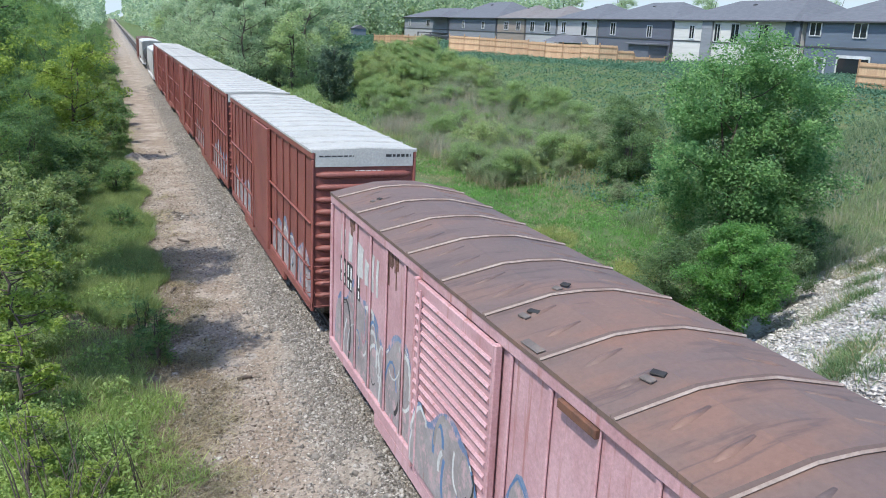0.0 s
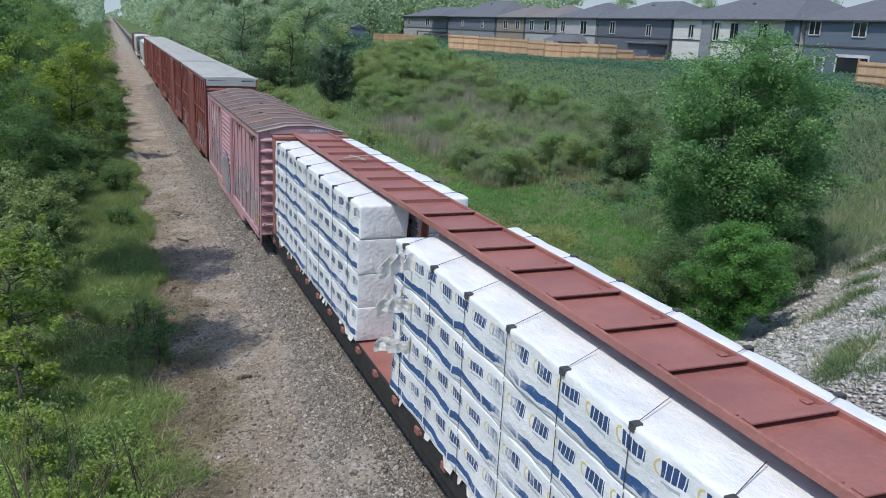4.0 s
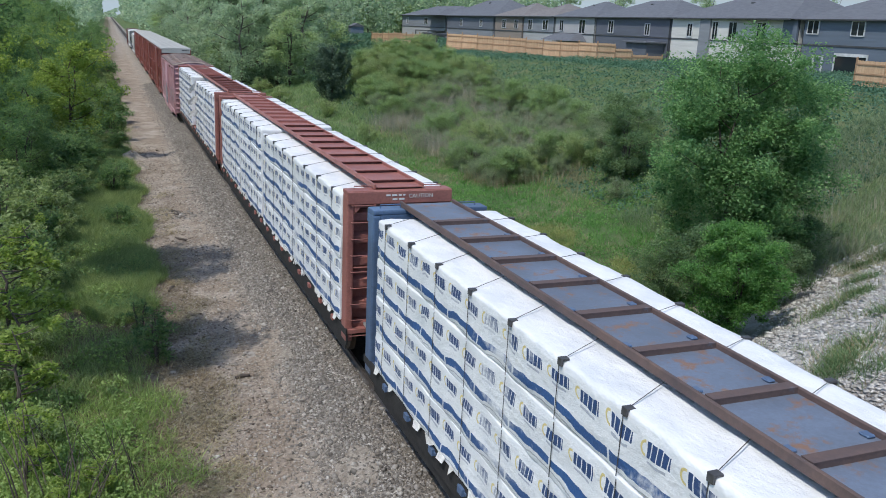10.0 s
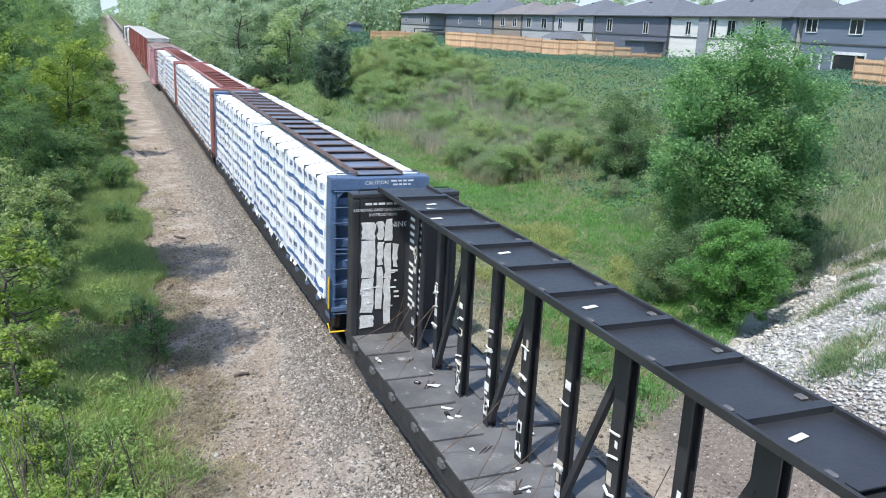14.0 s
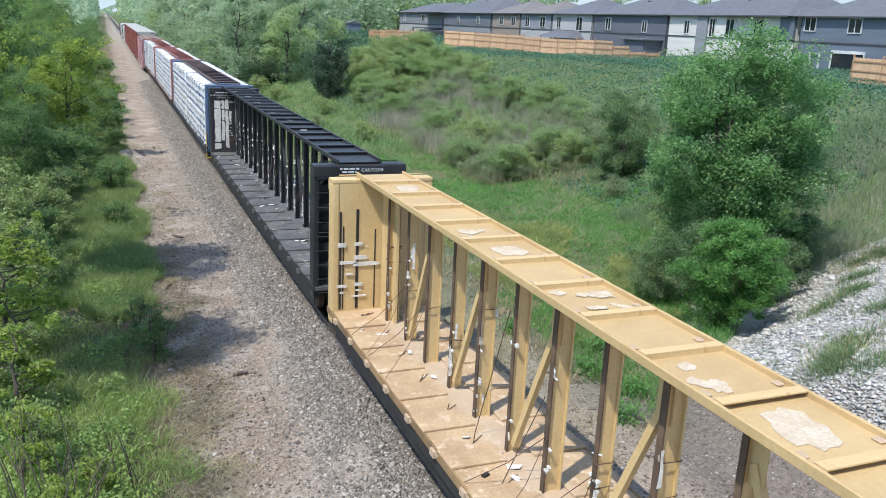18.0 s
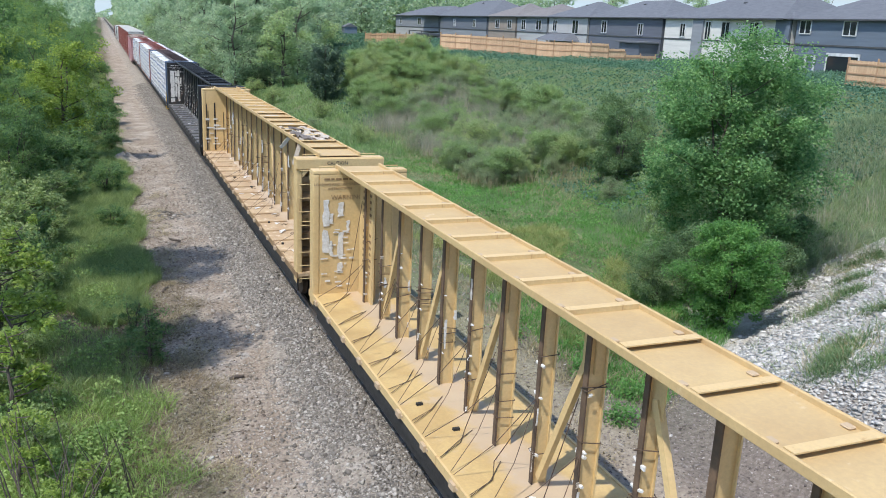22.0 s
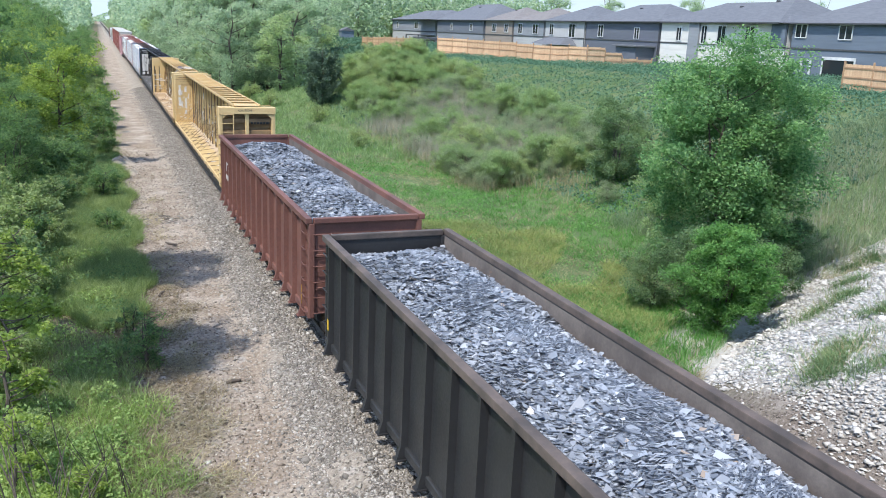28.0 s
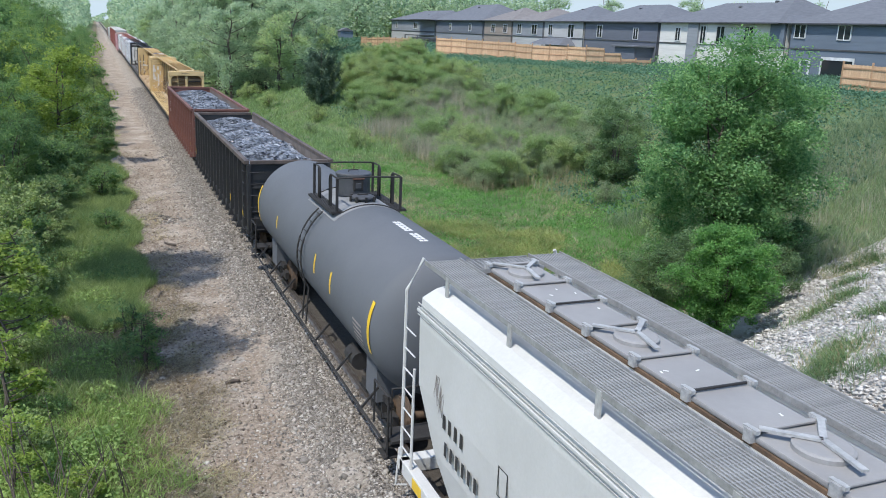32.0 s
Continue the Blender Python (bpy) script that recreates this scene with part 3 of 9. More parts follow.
def bulkhead(car, y, out, m, m_in):
    """out: -1 where the ribbed outer face looks back along the train, +1 ahead."""
    def yy(a, b):
        return (y + a, y + b) if out < 0 else (y + 0.4 - b, y + 0.4 - a)
    side = [(-HW, -HW + 0.17), (HW - 0.17, HW)]
    b = part("bulkhead", rbox(-HW, HW, *yy(0.0, 0.4), ZT - 0.10, ZT, 0.025), m, car)
    for x0, x1 in side:
        part("bulkhead_post", rbox(x0, x1, *yy(0.02, 0.4), 1.2, ZT - 0.10, 0.04), m, b)
    part("end_lip", rbox(-HW, HW, *yy(-0.02, 0.04), ZT - 0.3, ZT - 0.02, 0.012, 1), m, b)
    part("end_panel", box(-HW + 0.17, HW - 0.17, *yy(0.34, 0.397), 1.25, ZT - 0.1), m_in, b)
    part("centre_post", rbox(-0.08, 0.08, *yy(0.06, 0.34), 1.2, ZT - 0.1, 0.02, 1), m, b)
    for k in range(6):
        z = 1.5 + k * 0.52
        for x0, x1 in ((-HW + 0.17, -0.08), (0.08, HW - 0.17)):
            bm = bmesh.new()
            ya, yb = yy(0.14, 0.34) if out < 0 else yy(0.14, 0.34)[::-1]
            vs = [bm.verts.new(p) for x in (x0, x1) for p in ((x, yb, z - 0.13), (x, ya, z - 0.08), (x, ya, z + 0.09), (x, yb, z + 0.15))]
            for f in ((0, 1, 5, 4), (1, 2, 6, 5), (2, 3, 7, 6), (3, 0, 4, 7), (0, 3, 2, 1), (4, 5, 6, 7)):
                bm.faces.new([vs[i] for i in f])
            bmesh.ops.recalc_face_normals(bm, faces=bm.faces[:])
            part("rib", bm, m_in if out < 0 else m, b)
    for sx in (-1, 1):
        bm = bmesh.new()
        ya, yb = yy(0.01, 0.03)
        t = [(sx * (HW - 0.17), ZT - 0.3), (sx * (HW - 0.38), ZT - 0.3), (sx * (HW - 0.17), ZT - 0.52)]
        vs = [bm.verts.new((px, q, pz)) for q in (ya, yb) for px, pz in t]
        for f in ((0, 1, 2), (3, 5, 4), (0, 3, 4, 1), (1, 4, 5, 2), (2, 5, 3, 0)):
            bm.faces.new([vs[i] for i in f])
        bmesh.ops.recalc_face_normals(bm, faces=bm.faces[:])
        part("gusset", bm, m, b)
    if out < 0:
        ladder(b, -HW + 0.10, -HW + 0.62, y + 0.01, [1.35 + 0.38 * k for k in range(9)], m)
        part("ladder_rail", bar((-HW + 0.62, y - 0.05, 1.3), (-HW + 0.62, y - 0.05, ZT - 0.3), 0.022), m, b)
        part("brake_housing", rbox(-0.42, -0.18, y + 0.02, y + 0.2, 1.95, 2.35, 0.04), m, b)
        part("brake_wheel", ring(0.19, 0.017), m, b).location = (-0.45, y - 0.08, 2.42)
        part("brake_spokes", boxes([(-0.19, 0.19, -0.01, 0.01, -0.014, 0.014), (-0.014, 0.014, -0.01, 0.01, -0.19, 0.19)]), m, b).matrix_basis = pose(-0.45, y - 0.08, 2.42, 0, 25, 0)
        part("end_step", boxes([(-0.82, -0.4, y - 0.3 + 0.06 * q, y - 0.27 + 0.06 * q, 1.63, 1.66) for q in range(5)] + [(-0.82 + 0.1 * q, -0.8 + 0.1 * q, y - 0.3, y - 0.03, 1.6, 1.63) for q in range(5)]), M_GALV, b, "grey grated brake step")
        part("cross_rod", bar((-HW + 0.15, y - 0.05, 2.98), (HW - 0.15, y - 0.05, 2.92), 0.018), m, b)
    part("top_grab", tube(bmesh.new(), [(-HW + 0.2, y + 0.2, ZT), (-HW + 0.2, y + 0.2, ZT + 0.07), (-HW + 0.62, y + 0.2, ZT + 0.07), (-HW + 0.62, y + 0.2, ZT)], 0.013, 5), m, b)
    part("top_grab", tube(bmesh.new(), [(HW - 0.62, y + 0.2, ZT), (HW - 0.62, y + 0.2, ZT + 0.07), (HW - 0.2, y + 0.2, ZT + 0.07), (HW - 0.2, y + 0.2, ZT)], 0.013, 5), m, b)
    return b


def centre_beam_car(label, m, m_deck, empty=True, m_chord=None, risers=None, seed=1, phase=1.34, m_flange=None):
    rng = random.Random(seed)
    car = thing("centre_beam_flatcar", label, "freight car", "cars of the freight train")
    m_chord = m_chord or m
    bulkhead(car, 0.0, -1, m, M_YRUSTSHADE if m is M_YEL else m)
    bulkhead(car, L_IN, 1, m, m)
    part("deck", boxes([(-HW + 0.04, HW - 0.04, -0.05, L_CB + 0.05, ZD - 0.09, ZD)]), m_deck, car)
    for sx in (-1, 1):
        x0, x1 = sorted((sx * (HW - 0.035), sx * (HW + 0.005)))
        part("side_sill", box(x0, x1, -0.05, L_CB + 0.05, 1.36, ZD + 0.02), (M_YRUSTSHADE if risers else m) if empty and m is M_YEL else M_DARK, car)
        part("side_channel", box(*sorted((sx * (HW - 0.06), sx * (HW - 0.02))), 0.0, L_CB, 1.12, 1.36), M_DARK, car)
        part("side_web", box(*sorted((sx * (HW - 0.14), sx * (HW - 0.11))), 0.4, L_CB - 0.4, 0.85, 1.4), M_DARK, car)
    part("centre_sill", box(-0.33, 0.33, -0.1, L_CB + 0.1, 0.9, ZD - 0.09), M_DARK, car)
    W2 = 0.59
    ZC = 4.83
    chord = part("top_chord", box(-W2 + 0.05, W2 - 0.05, 0.1, L_CB - 0.1, ZC - 0.085, ZC - 0.07), m_chord, car)
    for x0 in (-W2, W2 - 0.05):
        part("flange", rbox(x0, x0 + 0.045, 0.1, L_CB - 0.1, ZC - 0.12, ZC, 0.012, 1), m_flange or m_chord, chord)
    step = 1.283
    ys = [phase + step * k for k in range(17)]
    # angle irons across the chord, open towards the middle of the car
    cross = [mesh_of(boxes([(-W2 + 0.05, W2 - 0.05, s * 0.06 - 0.008, s * 0.06 + 0.008, -0.069, -0.012), (-W2 + 0.05, W2 - 0.05, *sorted((s * 0.07, -s * 0.07)), -0.012, 0.004)]), "cross_rib", m_flange or m) for s in (1, -1)]
    for y in ys:
        part("cross_rib", cross[y > L_CB / 2], None, car).location = (0, y, ZC)
    lug = mesh_of(rbox(-0.05, 0.05, -0.06, 0.06, 0, 0.03, 0.012, 1), "lug", m_deck)
    for y in ys:
        for sx in (-1, 1):
            part("tie_lug", lug, None, car).location = (sx * (W2 - 0.12), y + 0.28, ZC - 0.07)
    # uprights: flanged plates, every other one braced
    h = ZC - 0.13 - ZD
    ups = []
    for w, hx in ((0.055, 0.15), (0.045, 0.13)) if m is M_YEL else ((0.125, 0.085), (0.085, 0.085)):
        bm = bmesh.new()
        hf = hx - 0.025
        prof = [(-hx, -w), (-hx, w), (-hf, w), (-hf, 0.012), (hf, 0.012), (hf, w), (hx, w), (hx, -w), (hf, -w), (hf, -0.012), (-hf, -0.012), (-hf, -w)]
        lo, hi = [[bm.verts.new((px_, py_, z)) for px_, py_ in prof] for z in (0, h)]
        for k in range(12):
            bm.faces.new((lo[k], lo[(k + 1) % 12], hi[(k + 1) % 12], hi[k]))
        bmesh.ops.recalc_face_normals(bm, faces=bm.faces[:])
        me = mesh_of(bm, "upright", m)
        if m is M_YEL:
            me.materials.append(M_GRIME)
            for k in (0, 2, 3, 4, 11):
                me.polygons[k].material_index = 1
        ups.append(me)
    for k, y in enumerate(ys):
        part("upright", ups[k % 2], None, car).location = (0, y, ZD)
    for k, y in enumerate(ys[:-1]):
        if k % 2 == 0:
            a, b = (y + 0.1, ys[k + 1] - 0.1) if k < 8 else (ys[k + 1] - 0.1, y + 0.1)
            part("brace", beam((-0.03, a, ZD + 0.15), (-0.03, b, ZD + h * 0.82), 0.09, 0.11), m, car)
            part("gusset_plate", box(-0.05, -0.035, b - 0.16, b + 0.16, ZD + h * 0.74, ZD + h * 0.97), m, car)
    for y in (1.0, L_IN - 0.6):
        part("gusset_plate", box(-0.03, 0.03, y - 0.55, y + 0.55, ZD, ZC - 0.15), m, car)
    if risers:
        for y in ys:
            part("riser", rbox(-HW, -0.25, y - 0.32, y + 0.32, ZD, ZD + 0.05, 0.012, 1), risers, car)
            part("riser", rbox(0.25, HW, y - 0.32, y + 0.32, ZD, ZD + 0.05, 0.012, 1), risers, car)
    winch = mesh_of(boxes([(-0.09, 0.0, -0.09, 0.09, -0.02, 0.09), (-0.05, -0.02, -0.16, 0.16, 0.02, 0.06)]), "winch", m_deck)
    for y in ys:
        part("winch", winch, None, car).location = (-HW + 0.03, y + 0.4, ZD - 0.1)
    if empty:
        for y in ys:
            for j in range(2):
                a = (-0.28 - 0.1 * j, y + 0.62 + rng.uniform(-0.1, 0.15), ZD + 0.012)
                mid = (rng.uniform(-0.7, -0.6), y + 0.25 + rng.uniform(-0.08, 0.08), ZD + 0.02)
                e = (-HW + 0.06, y - 0.1 + rng.uniform(-0.12, 0.12), ZD + 0.03)
                part("tie_down_cable", tube(bmesh.new(), [(-0.22, y, ZD + rng.uniform(1.2, 2.6)), a, mid, e], 0.008, 4) if j and rng.random() < 0.4 else tube(bmesh.new(), [a, mid, e], 0.008, 4), M_GRIME, car)
            if rng.random() < 0.7:
                zc = ZD + rng.uniform(0.9, 1.5)
                for dy in (-0.62, 0.55):
                    part("tie_down_cable", tube(bmesh.new(), [(-0.12, y, zc), (-0.62, y + dy * 0.55, ZD + (zc - ZD) * 0.42), (-HW + 0.05, y + dy, ZD + 0.03)], 0.007, 4), M_GRIME, car)
            if rng.random() < 0.35:
                b2 = box(-0.06, 0.06, -0.035, 0.035, 0, 0.045)
                ob = part("corner_protector", b2, M_DARK, car)
                ob.matrix_basis = pose(rng.uniform(-1.0, -0.4), y + rng.uniform(0.2, 1.0), ZD, 0, 0, rng.uniform(0, 180))
    running_gear(car, L_CB, 2.4)
    return car


def wrap_mat():
    """White printed lumber wrap: a line of marks with a yellow crescent, a navy band below it, creases."""
    m, nt, b = begin("printed_lumber_wrap")
    co = nt.nodes.new("ShaderNodeTexCoord").outputs["Object"]
    sep = nt.nodes.new("ShaderNodeSeparateXYZ")
    nt.links.new(co, sep.inputs[0])
    geo = nt.nodes.new("ShaderNodeTexCoord").outputs["Normal"]
    sn = nt.nodes.new("ShaderNodeSeparateXYZ")
    nt.links.new(geo, sn.inputs[0])
    onside = math_of(nt, "GREATER_THAN", math_of(nt, "ABSOLUTE", sn.outputs[0]), 0.75)
    wob = noise_of(nt, co, 1.4, 3, 0.5)
    z = math_of(nt, "ADD", sep.outputs[2], math_of(nt, "MULTIPLY", math_of(nt, "SUBTRACT", wob, 0.5), 0.26))
    u = math_of(nt, "ADD", sep.outputs[1], math_of(nt, "MULTIPLY", math_of(nt, "SUBTRACT", wob, 0.5), 0.08))

    def band(v, a, c):
        return math_of(nt, "MULTIPLY", math_of(nt, "GREATER_THAN", v, a), math_of(nt, "LESS_THAN", v, c))
    cell = math_of(nt, "FRACT", math_of(nt, "MULTIPLY", u, 1 / 0.64))
    # four plain blocks a mark
    block = math_of(nt, "FRACT", math_of(nt, "MULTIPLY", math_of(nt, "SUBTRACT", cell, 0.02), 1 / 0.15))
    lean = math_of(nt, "FRACT", math_of(nt, "ADD", block, math_of(nt, "MULTIPLY", z, 1.1)))
    inbar = math_of(nt, "LESS_THAN", lean, 0.84)
    word = math_of(nt, "MULTIPLY", band(cell, 0.02, 0.62), band(z, 0.46, 0.62))
    word = math_of(nt, "MULTIPLY", word, inbar)
    small = math_of(nt, "MULTIPLY", math_of(nt, "MULTIPLY", band(cell, 0.12, 0.6), band(z, 0.395, 0.425)), 0.45)
    dx = math_of(nt, "MULTIPLY", math_of(nt, "SUBTRACT", cell, 0.66), 0.64)
    dz = math_of(nt, "SUBTRACT", z, 0.54)
    rad = math_of(nt, "SQRT", math_of(nt, "ADD", math_of(nt, "MULTIPLY", dx, dx), math_of(nt, "MULTIPLY", dz, dz)))
    moon = math_of(nt, "MULTIPLY", band(rad, 0.06, 0.09), math_of(nt, "GREATER_THAN", dx, 0.0))
    seam = band(z, 0.035, 0.05)
    strip = math_of(nt, "MULTIPLY", band(z, 0.10, 0.225), math_of(nt, "GREATER_THAN", math_of(nt, "FRACT", math_of(nt, "MULTIPLY", u, 1 / 1.15)), 0.035))
    crease = noise_of(nt, co, 2.2, 7, 0.68, (1.0, 0.55, 1.0))
    fine = noise_of(nt, co, 9.0, 4, 0.6)
    white = ramp_of(nt, crease, [(0.3, (0.6, 0.625, 0.645)), (0.6, (0.765, 0.775, 0.78))])
    torn = noise_of(nt, co, 0.9, 6, 0.7)
    show = ramp_of(nt, torn, [(0.34, (0.15, 0.15, 0.15)), (0.46, (1, 1, 1))])
    col = mix_of(nt, math_of(nt, "MULTIPLY", math_of(nt, "MULTIPLY", strip, onside), show), white, (0.035, 0.10, 0.26))
    col = mix_of(nt, math_of(nt, "MULTIPLY", math_of(nt, "MULTIPLY", math_of(nt, "MAXIMUM", word, small), onside), show), col, (0.028, 0.065, 0.17))
    col = mix_of(nt, math_of(nt, "MULTIPLY", math_of(nt, "MULTIPLY", seam, onside), 0.6), col, (0.16, 0.18, 0.2))
    col = mix_of(nt, math_of(nt, "MULTIPLY", moon, onside), col, (0.62, 0.52, 0.22))
    nt.links.new(col, b.inputs["Base Color"])
    b.inputs["Roughness"].default_value = 0.55
    bp = node(nt, "ShaderNodeBump", Strength=0.9, Distance=0.05)
    nt.links.new(math_of(nt, "ADD", crease, math_of(nt, "MULTIPLY", fine, 0.25)), bp.inputs["Height"])
    nt.links.new(bp.outputs[0], b.inputs["Normal"])
    return m


M_WRAP = wrap_mat()


def bundle_mesh(length, h, seed, top=False):
    """A wrapped pack of lumber: rounded box with creased, sagging film. x 0..1.12 outwards from the beam to -1.12."""
    rng = np.random.default_rng(seed)
    bm = rbox(-1.12, 0, 0, length, 0, h, 0.055 if top else 0.016, 2)
    cuts = max(6, int(length / 0.3))
    for k in range(1, cuts):
        bmesh.ops.bisect_plane(bm, geom=bm.verts[:] + bm.edges[:] + bm.faces[:], plane_co=(0, length * k / cuts, 0), plane_no=(0, 1, 0))
    for k in (0.3, 0.55, 0.8):
        bmesh.ops.bisect_plane(bm, geom=bm.verts[:] + bm.edges[:] + bm.faces[:], plane_co=(0, 0, h * k), plane_no=(0, 0, 1))
        bmesh.ops.bisect_plane(bm, geom=bm.verts[:] + bm.edges[:] + bm.faces[:], plane_co=(-1.12 * k, 0, 0), plane_no=(1, 0, 0))
    for v in bm.verts:
        n = noise.noise_vector(Vector((v.co.x * 2 + seed * 7.1, v.co.y * 1.7, v.co.z * 3)))
        v.co += Vector((n.x * 0.045, n.y * 0.03, n.z * (0.03 if top and v.co.z > h * 0.9 else 0.008)))
    return mesh_of(bm, "wrapped_lumber_pack", M_WRAP, True)


STRAP = M_GUARD


def load_lumber(car_y, stacks, seed):
    """Packs four high on both sides of the beam; stacks: (y0, y1, height of the stack)."""
    for si, (y0, y1, top) in enumerate(stacks):
        for k in range(4):
            for sx, rise in ((-1, 0.0), (1, 0.09)):
                h = (top + rise - ZD - 0.05) / 4
                ob = new("lumber_pack", bundle_mesh(y1 - y0, h - 0.004, seed * 31 + si * 7 + k, k == 3))
                tagged(ob, "lumber pack in white printed wrap" + (" with black corner guards on top" if k == 3 else " stacked on the railcar"), "lumber pack", "wrapped lumber on the flatcars")
                z = ZD + 0.05 + k * h
                if sx < 0:
                    rolls(ob, car_y + y0, -0.115, z)
                else:
                    rolls(ob, car_y + y1, 0.15, z, 180)
                if k == 0 and sx < 0:
                    tagged(part("torn_hem", ragged_hem(y1 - y0, seed * 5 + si), M_PAPER, ob, "torn white wrap hanging from the lowest pack"), kind="stuff")
                if seed == 1 and si == 1 and sx < 0 and k > 0:
                    for j in range(3):
                        flap = part("torn_wrap", crumpled(0.42 - 0.06 * j, 0.16, 40 + 5 * k + j, M_PAPER), None, ob, "loose torn flap of white wrap")
                        flap.matrix_basis = pose(-1.17 + 0.05 * j, y1 - y0 - 0.1 - 0.42 * j, h * (0.35 + 0.2 * j), 70 + 12 * j, 78, 14 * j)
                n = int((y1 - y0) / 1.3)
                for j in range(n):
                    yc = 0.75 + j * (y1 - y0 - 1.3) / max(n - 1, 1)
                    part("tie_down_cable", bar((-1.142, yc + 0.02, h - 0.03), (-1.142, yc + 0.03, 0.0), 0.0055, 4), STRAP, ob)
                    if k == 3:
                        yc = 0.75 + j * (y1 - y0 - 1.3) / max(n - 1, 1)
                        part("corner_guard", GUARD, None, ob).location = (-1.12, yc, h - 0.01)
                        part("tie_down_strap", bar((-1.1, yc, h + 0.012), (-0.42, yc + 0.35, h + 0.06), 0.0055, 4), STRAP, ob)


def ragged_hem(length, seed):
    """Torn wrap hanging in points below a bottom pack, with some thickness."""
    rng = random.Random(seed)
    bm = bmesh.new()
    y = 0.1
    while y < length - 0.3:
        w, d, o = rng.uniform(0.1, 0.5), rng.uniform(0.02, 0.09), rng.uniform(0.01, 0.05)
        pts = [(y, 0.06), (y + w, 0.06), (y + w * rng.uniform(0.6, 1.1), -d), (y + w * rng.uniform(0.0, 0.4), -d * rng.uniform(0.3, 1.0))]
        vs = [bm.verts.new((-1.145 - e - (o if q < 0 else 0), p, q)) for e in (0.0, 0.008) for p, q in pts]
        for f in ((0, 1, 2, 3), (4, 7, 6, 5), (0, 4, 5, 1), (1, 5, 6, 2), (2, 6, 7, 3), (3, 7, 4, 0)):
            bm.faces.new([vs[i] for i in f])
        y += w + rng.choice((0.02, 0.2, 0.6, 1.2))
    bmesh.ops.recalc_face_normals(bm, faces=bm.faces[:])
    return bm


GUARD = mesh_of(boxes([(-0.03, 0.075, -0.045, 0.045, 0.005, 0.03), (-0.033, -0.008, -0.045, 0.045, -0.06, 0.025)]), "corner_guard", M_GUARD)


def build_flatcars():
    p = 24.71
    red = [(12.85, 22.55, 4.6), (0.55, 10.4, 4.52)], [(11.35, 22.35, 4.62), (0.55, 10.9, 4.55)]
    for k, stacks in enumerate(red):
        car = centre_beam_car("oxide-red centre-beam flatcar loaded with white-wrapped lumber", M_RED, M_RED, False, seed=k, phase=0.68)
        lettering(car, "CAUTION", 0.13, FACE_NEAR(0.47, -0.026, ZT - 0.14), M_WMARK)
        text_bar_rows(car, [(-0.35, 0.1, -0.022, ZT - 0.13, ZT - 0.09), (-0.2, 0.08, -0.022, ZT - 0.22, ZT - 0.18)], M_WMARK)
        if k == 0:
            part("stick", beam((-0.07, 18.0, 4.84), (0.14, 17.19, 4.84), 0.06, 0.03), M_SHEET, car, "loose tan stick on the beam")
            part("stick", beam((-0.4, 17.36, 4.86), (0.48, 17.8, 4.86), 0.06, 0.03), M_SHEET, car, "loose tan stick on the beam")
        rolls(car, -p * k)
        load_lumber(-p * k, stacks, k + 1)
    car = centre_beam_car("dark blue centre-beam flatcar with rust patches, loaded with white-wrapped lumber", M_BLUE, M_BLUE, False, m_chord=M_BLUE_CH, seed=5, phase=0.68, m_flange=M_BFLANGE)
    lettering(car, "CAUTION", 0.13, FACE_NEAR(-0.1, -0.026, ZT - 0.14), M_WMARK)
    text_bar_rows(car, [(0.25, 0.85, -0.022, ZT - 0.12, ZT - 0.08), (0.3, 0.75, -0.022, ZT - 0.21, ZT - 0.17)], M_WMARK)
    part("brake_lever", bar((-HW - 0.02, -0.02, 1.5), (-HW - 0.02, -0.02, 2.3), 0.02), M_YMARK, car, "yellow brake lever")
    part("uncoupling_lever", tube(bmesh.new(), [(-HW - 0.05, -0.1, 1.15), (-HW - 0.03, -0.2, 0.95), (-0.4, -0.22, 0.95), (-0.2, -0.3, 1.0)], 0.022), M_YMARK, car, "yellow uncoupling lever")
    rolls(car, -2 * p)
    load_lumber(-2 * p, [(11.8, 22.4, 4.62), (0.55, 11.3, 4.55)], 5)

    black = centre_beam_car("empty black centre-beam flatcar with peeling white paper on its bulkhead", M_BLACK, M_GDECK, True, seed=9, risers=M_GDECK)
    torn_paper(black, L_IN - 0.003, 21, M_PAPER)
    warning(black, M_WMARK)
    scraps(black, 60, 4)
    post_paper(black, 150, 1)
    chord_scraps(black)
    lettering(black, "CAUTION", 0.13, FACE_NEAR(0.3, -0.026, ZT - 0.14), M_WMARK)
    text_bar_rows(black, [(-0.55, -0.05, -0.022, ZT - 0.12, ZT - 0.08), (-0.5, -0.12, -0.022, ZT - 0.2, ZT - 0.16)], M_WMARK)
    rolls(black, -3 * p)
    y1 = centre_beam_car("empty yellow centre-beam flatcar with worn timber deck and scraps of wrap", M_YEL, M_WDECK, True, seed=11, risers=M_WDECK, m_chord=M_YCH)
    lettering(y1, "CAUTION", 0.13, FACE_NEAR(-0.1, -0.026, ZT - 0.14), M_KMARK)
    torn_paper(y1, L_IN - 0.003, 5, M_PAPER, True)
    scraps(y1, 44, 3)
    broken_wrap(y1)
    post_paper(y1, 100, 2, wide=True)
    wrapped_cables(y1, 18, 0.6)
    rolls(y1, -4 * p)
    y2 = centre_beam_car("empty yellow centre-beam flatcar with a bare yellow deck", M_YEL, M_YDECK, True, seed=13, m_chord=M_YCH)
    lettering(y2, "CAUTION", 0.13, FACE_NEAR(-0.1, -0.026, ZT - 0.14), M_KMARK)
    text_bar_rows(y2, [(0.15, 1.0, 0.136, 3.95, 4.05), (0.2, 0.75, 0.136, 3.36, 3.42)], M_KMARK)
    torn_paper(y2, L_IN - 0.003, 26, M_PAPER, ragged=True)
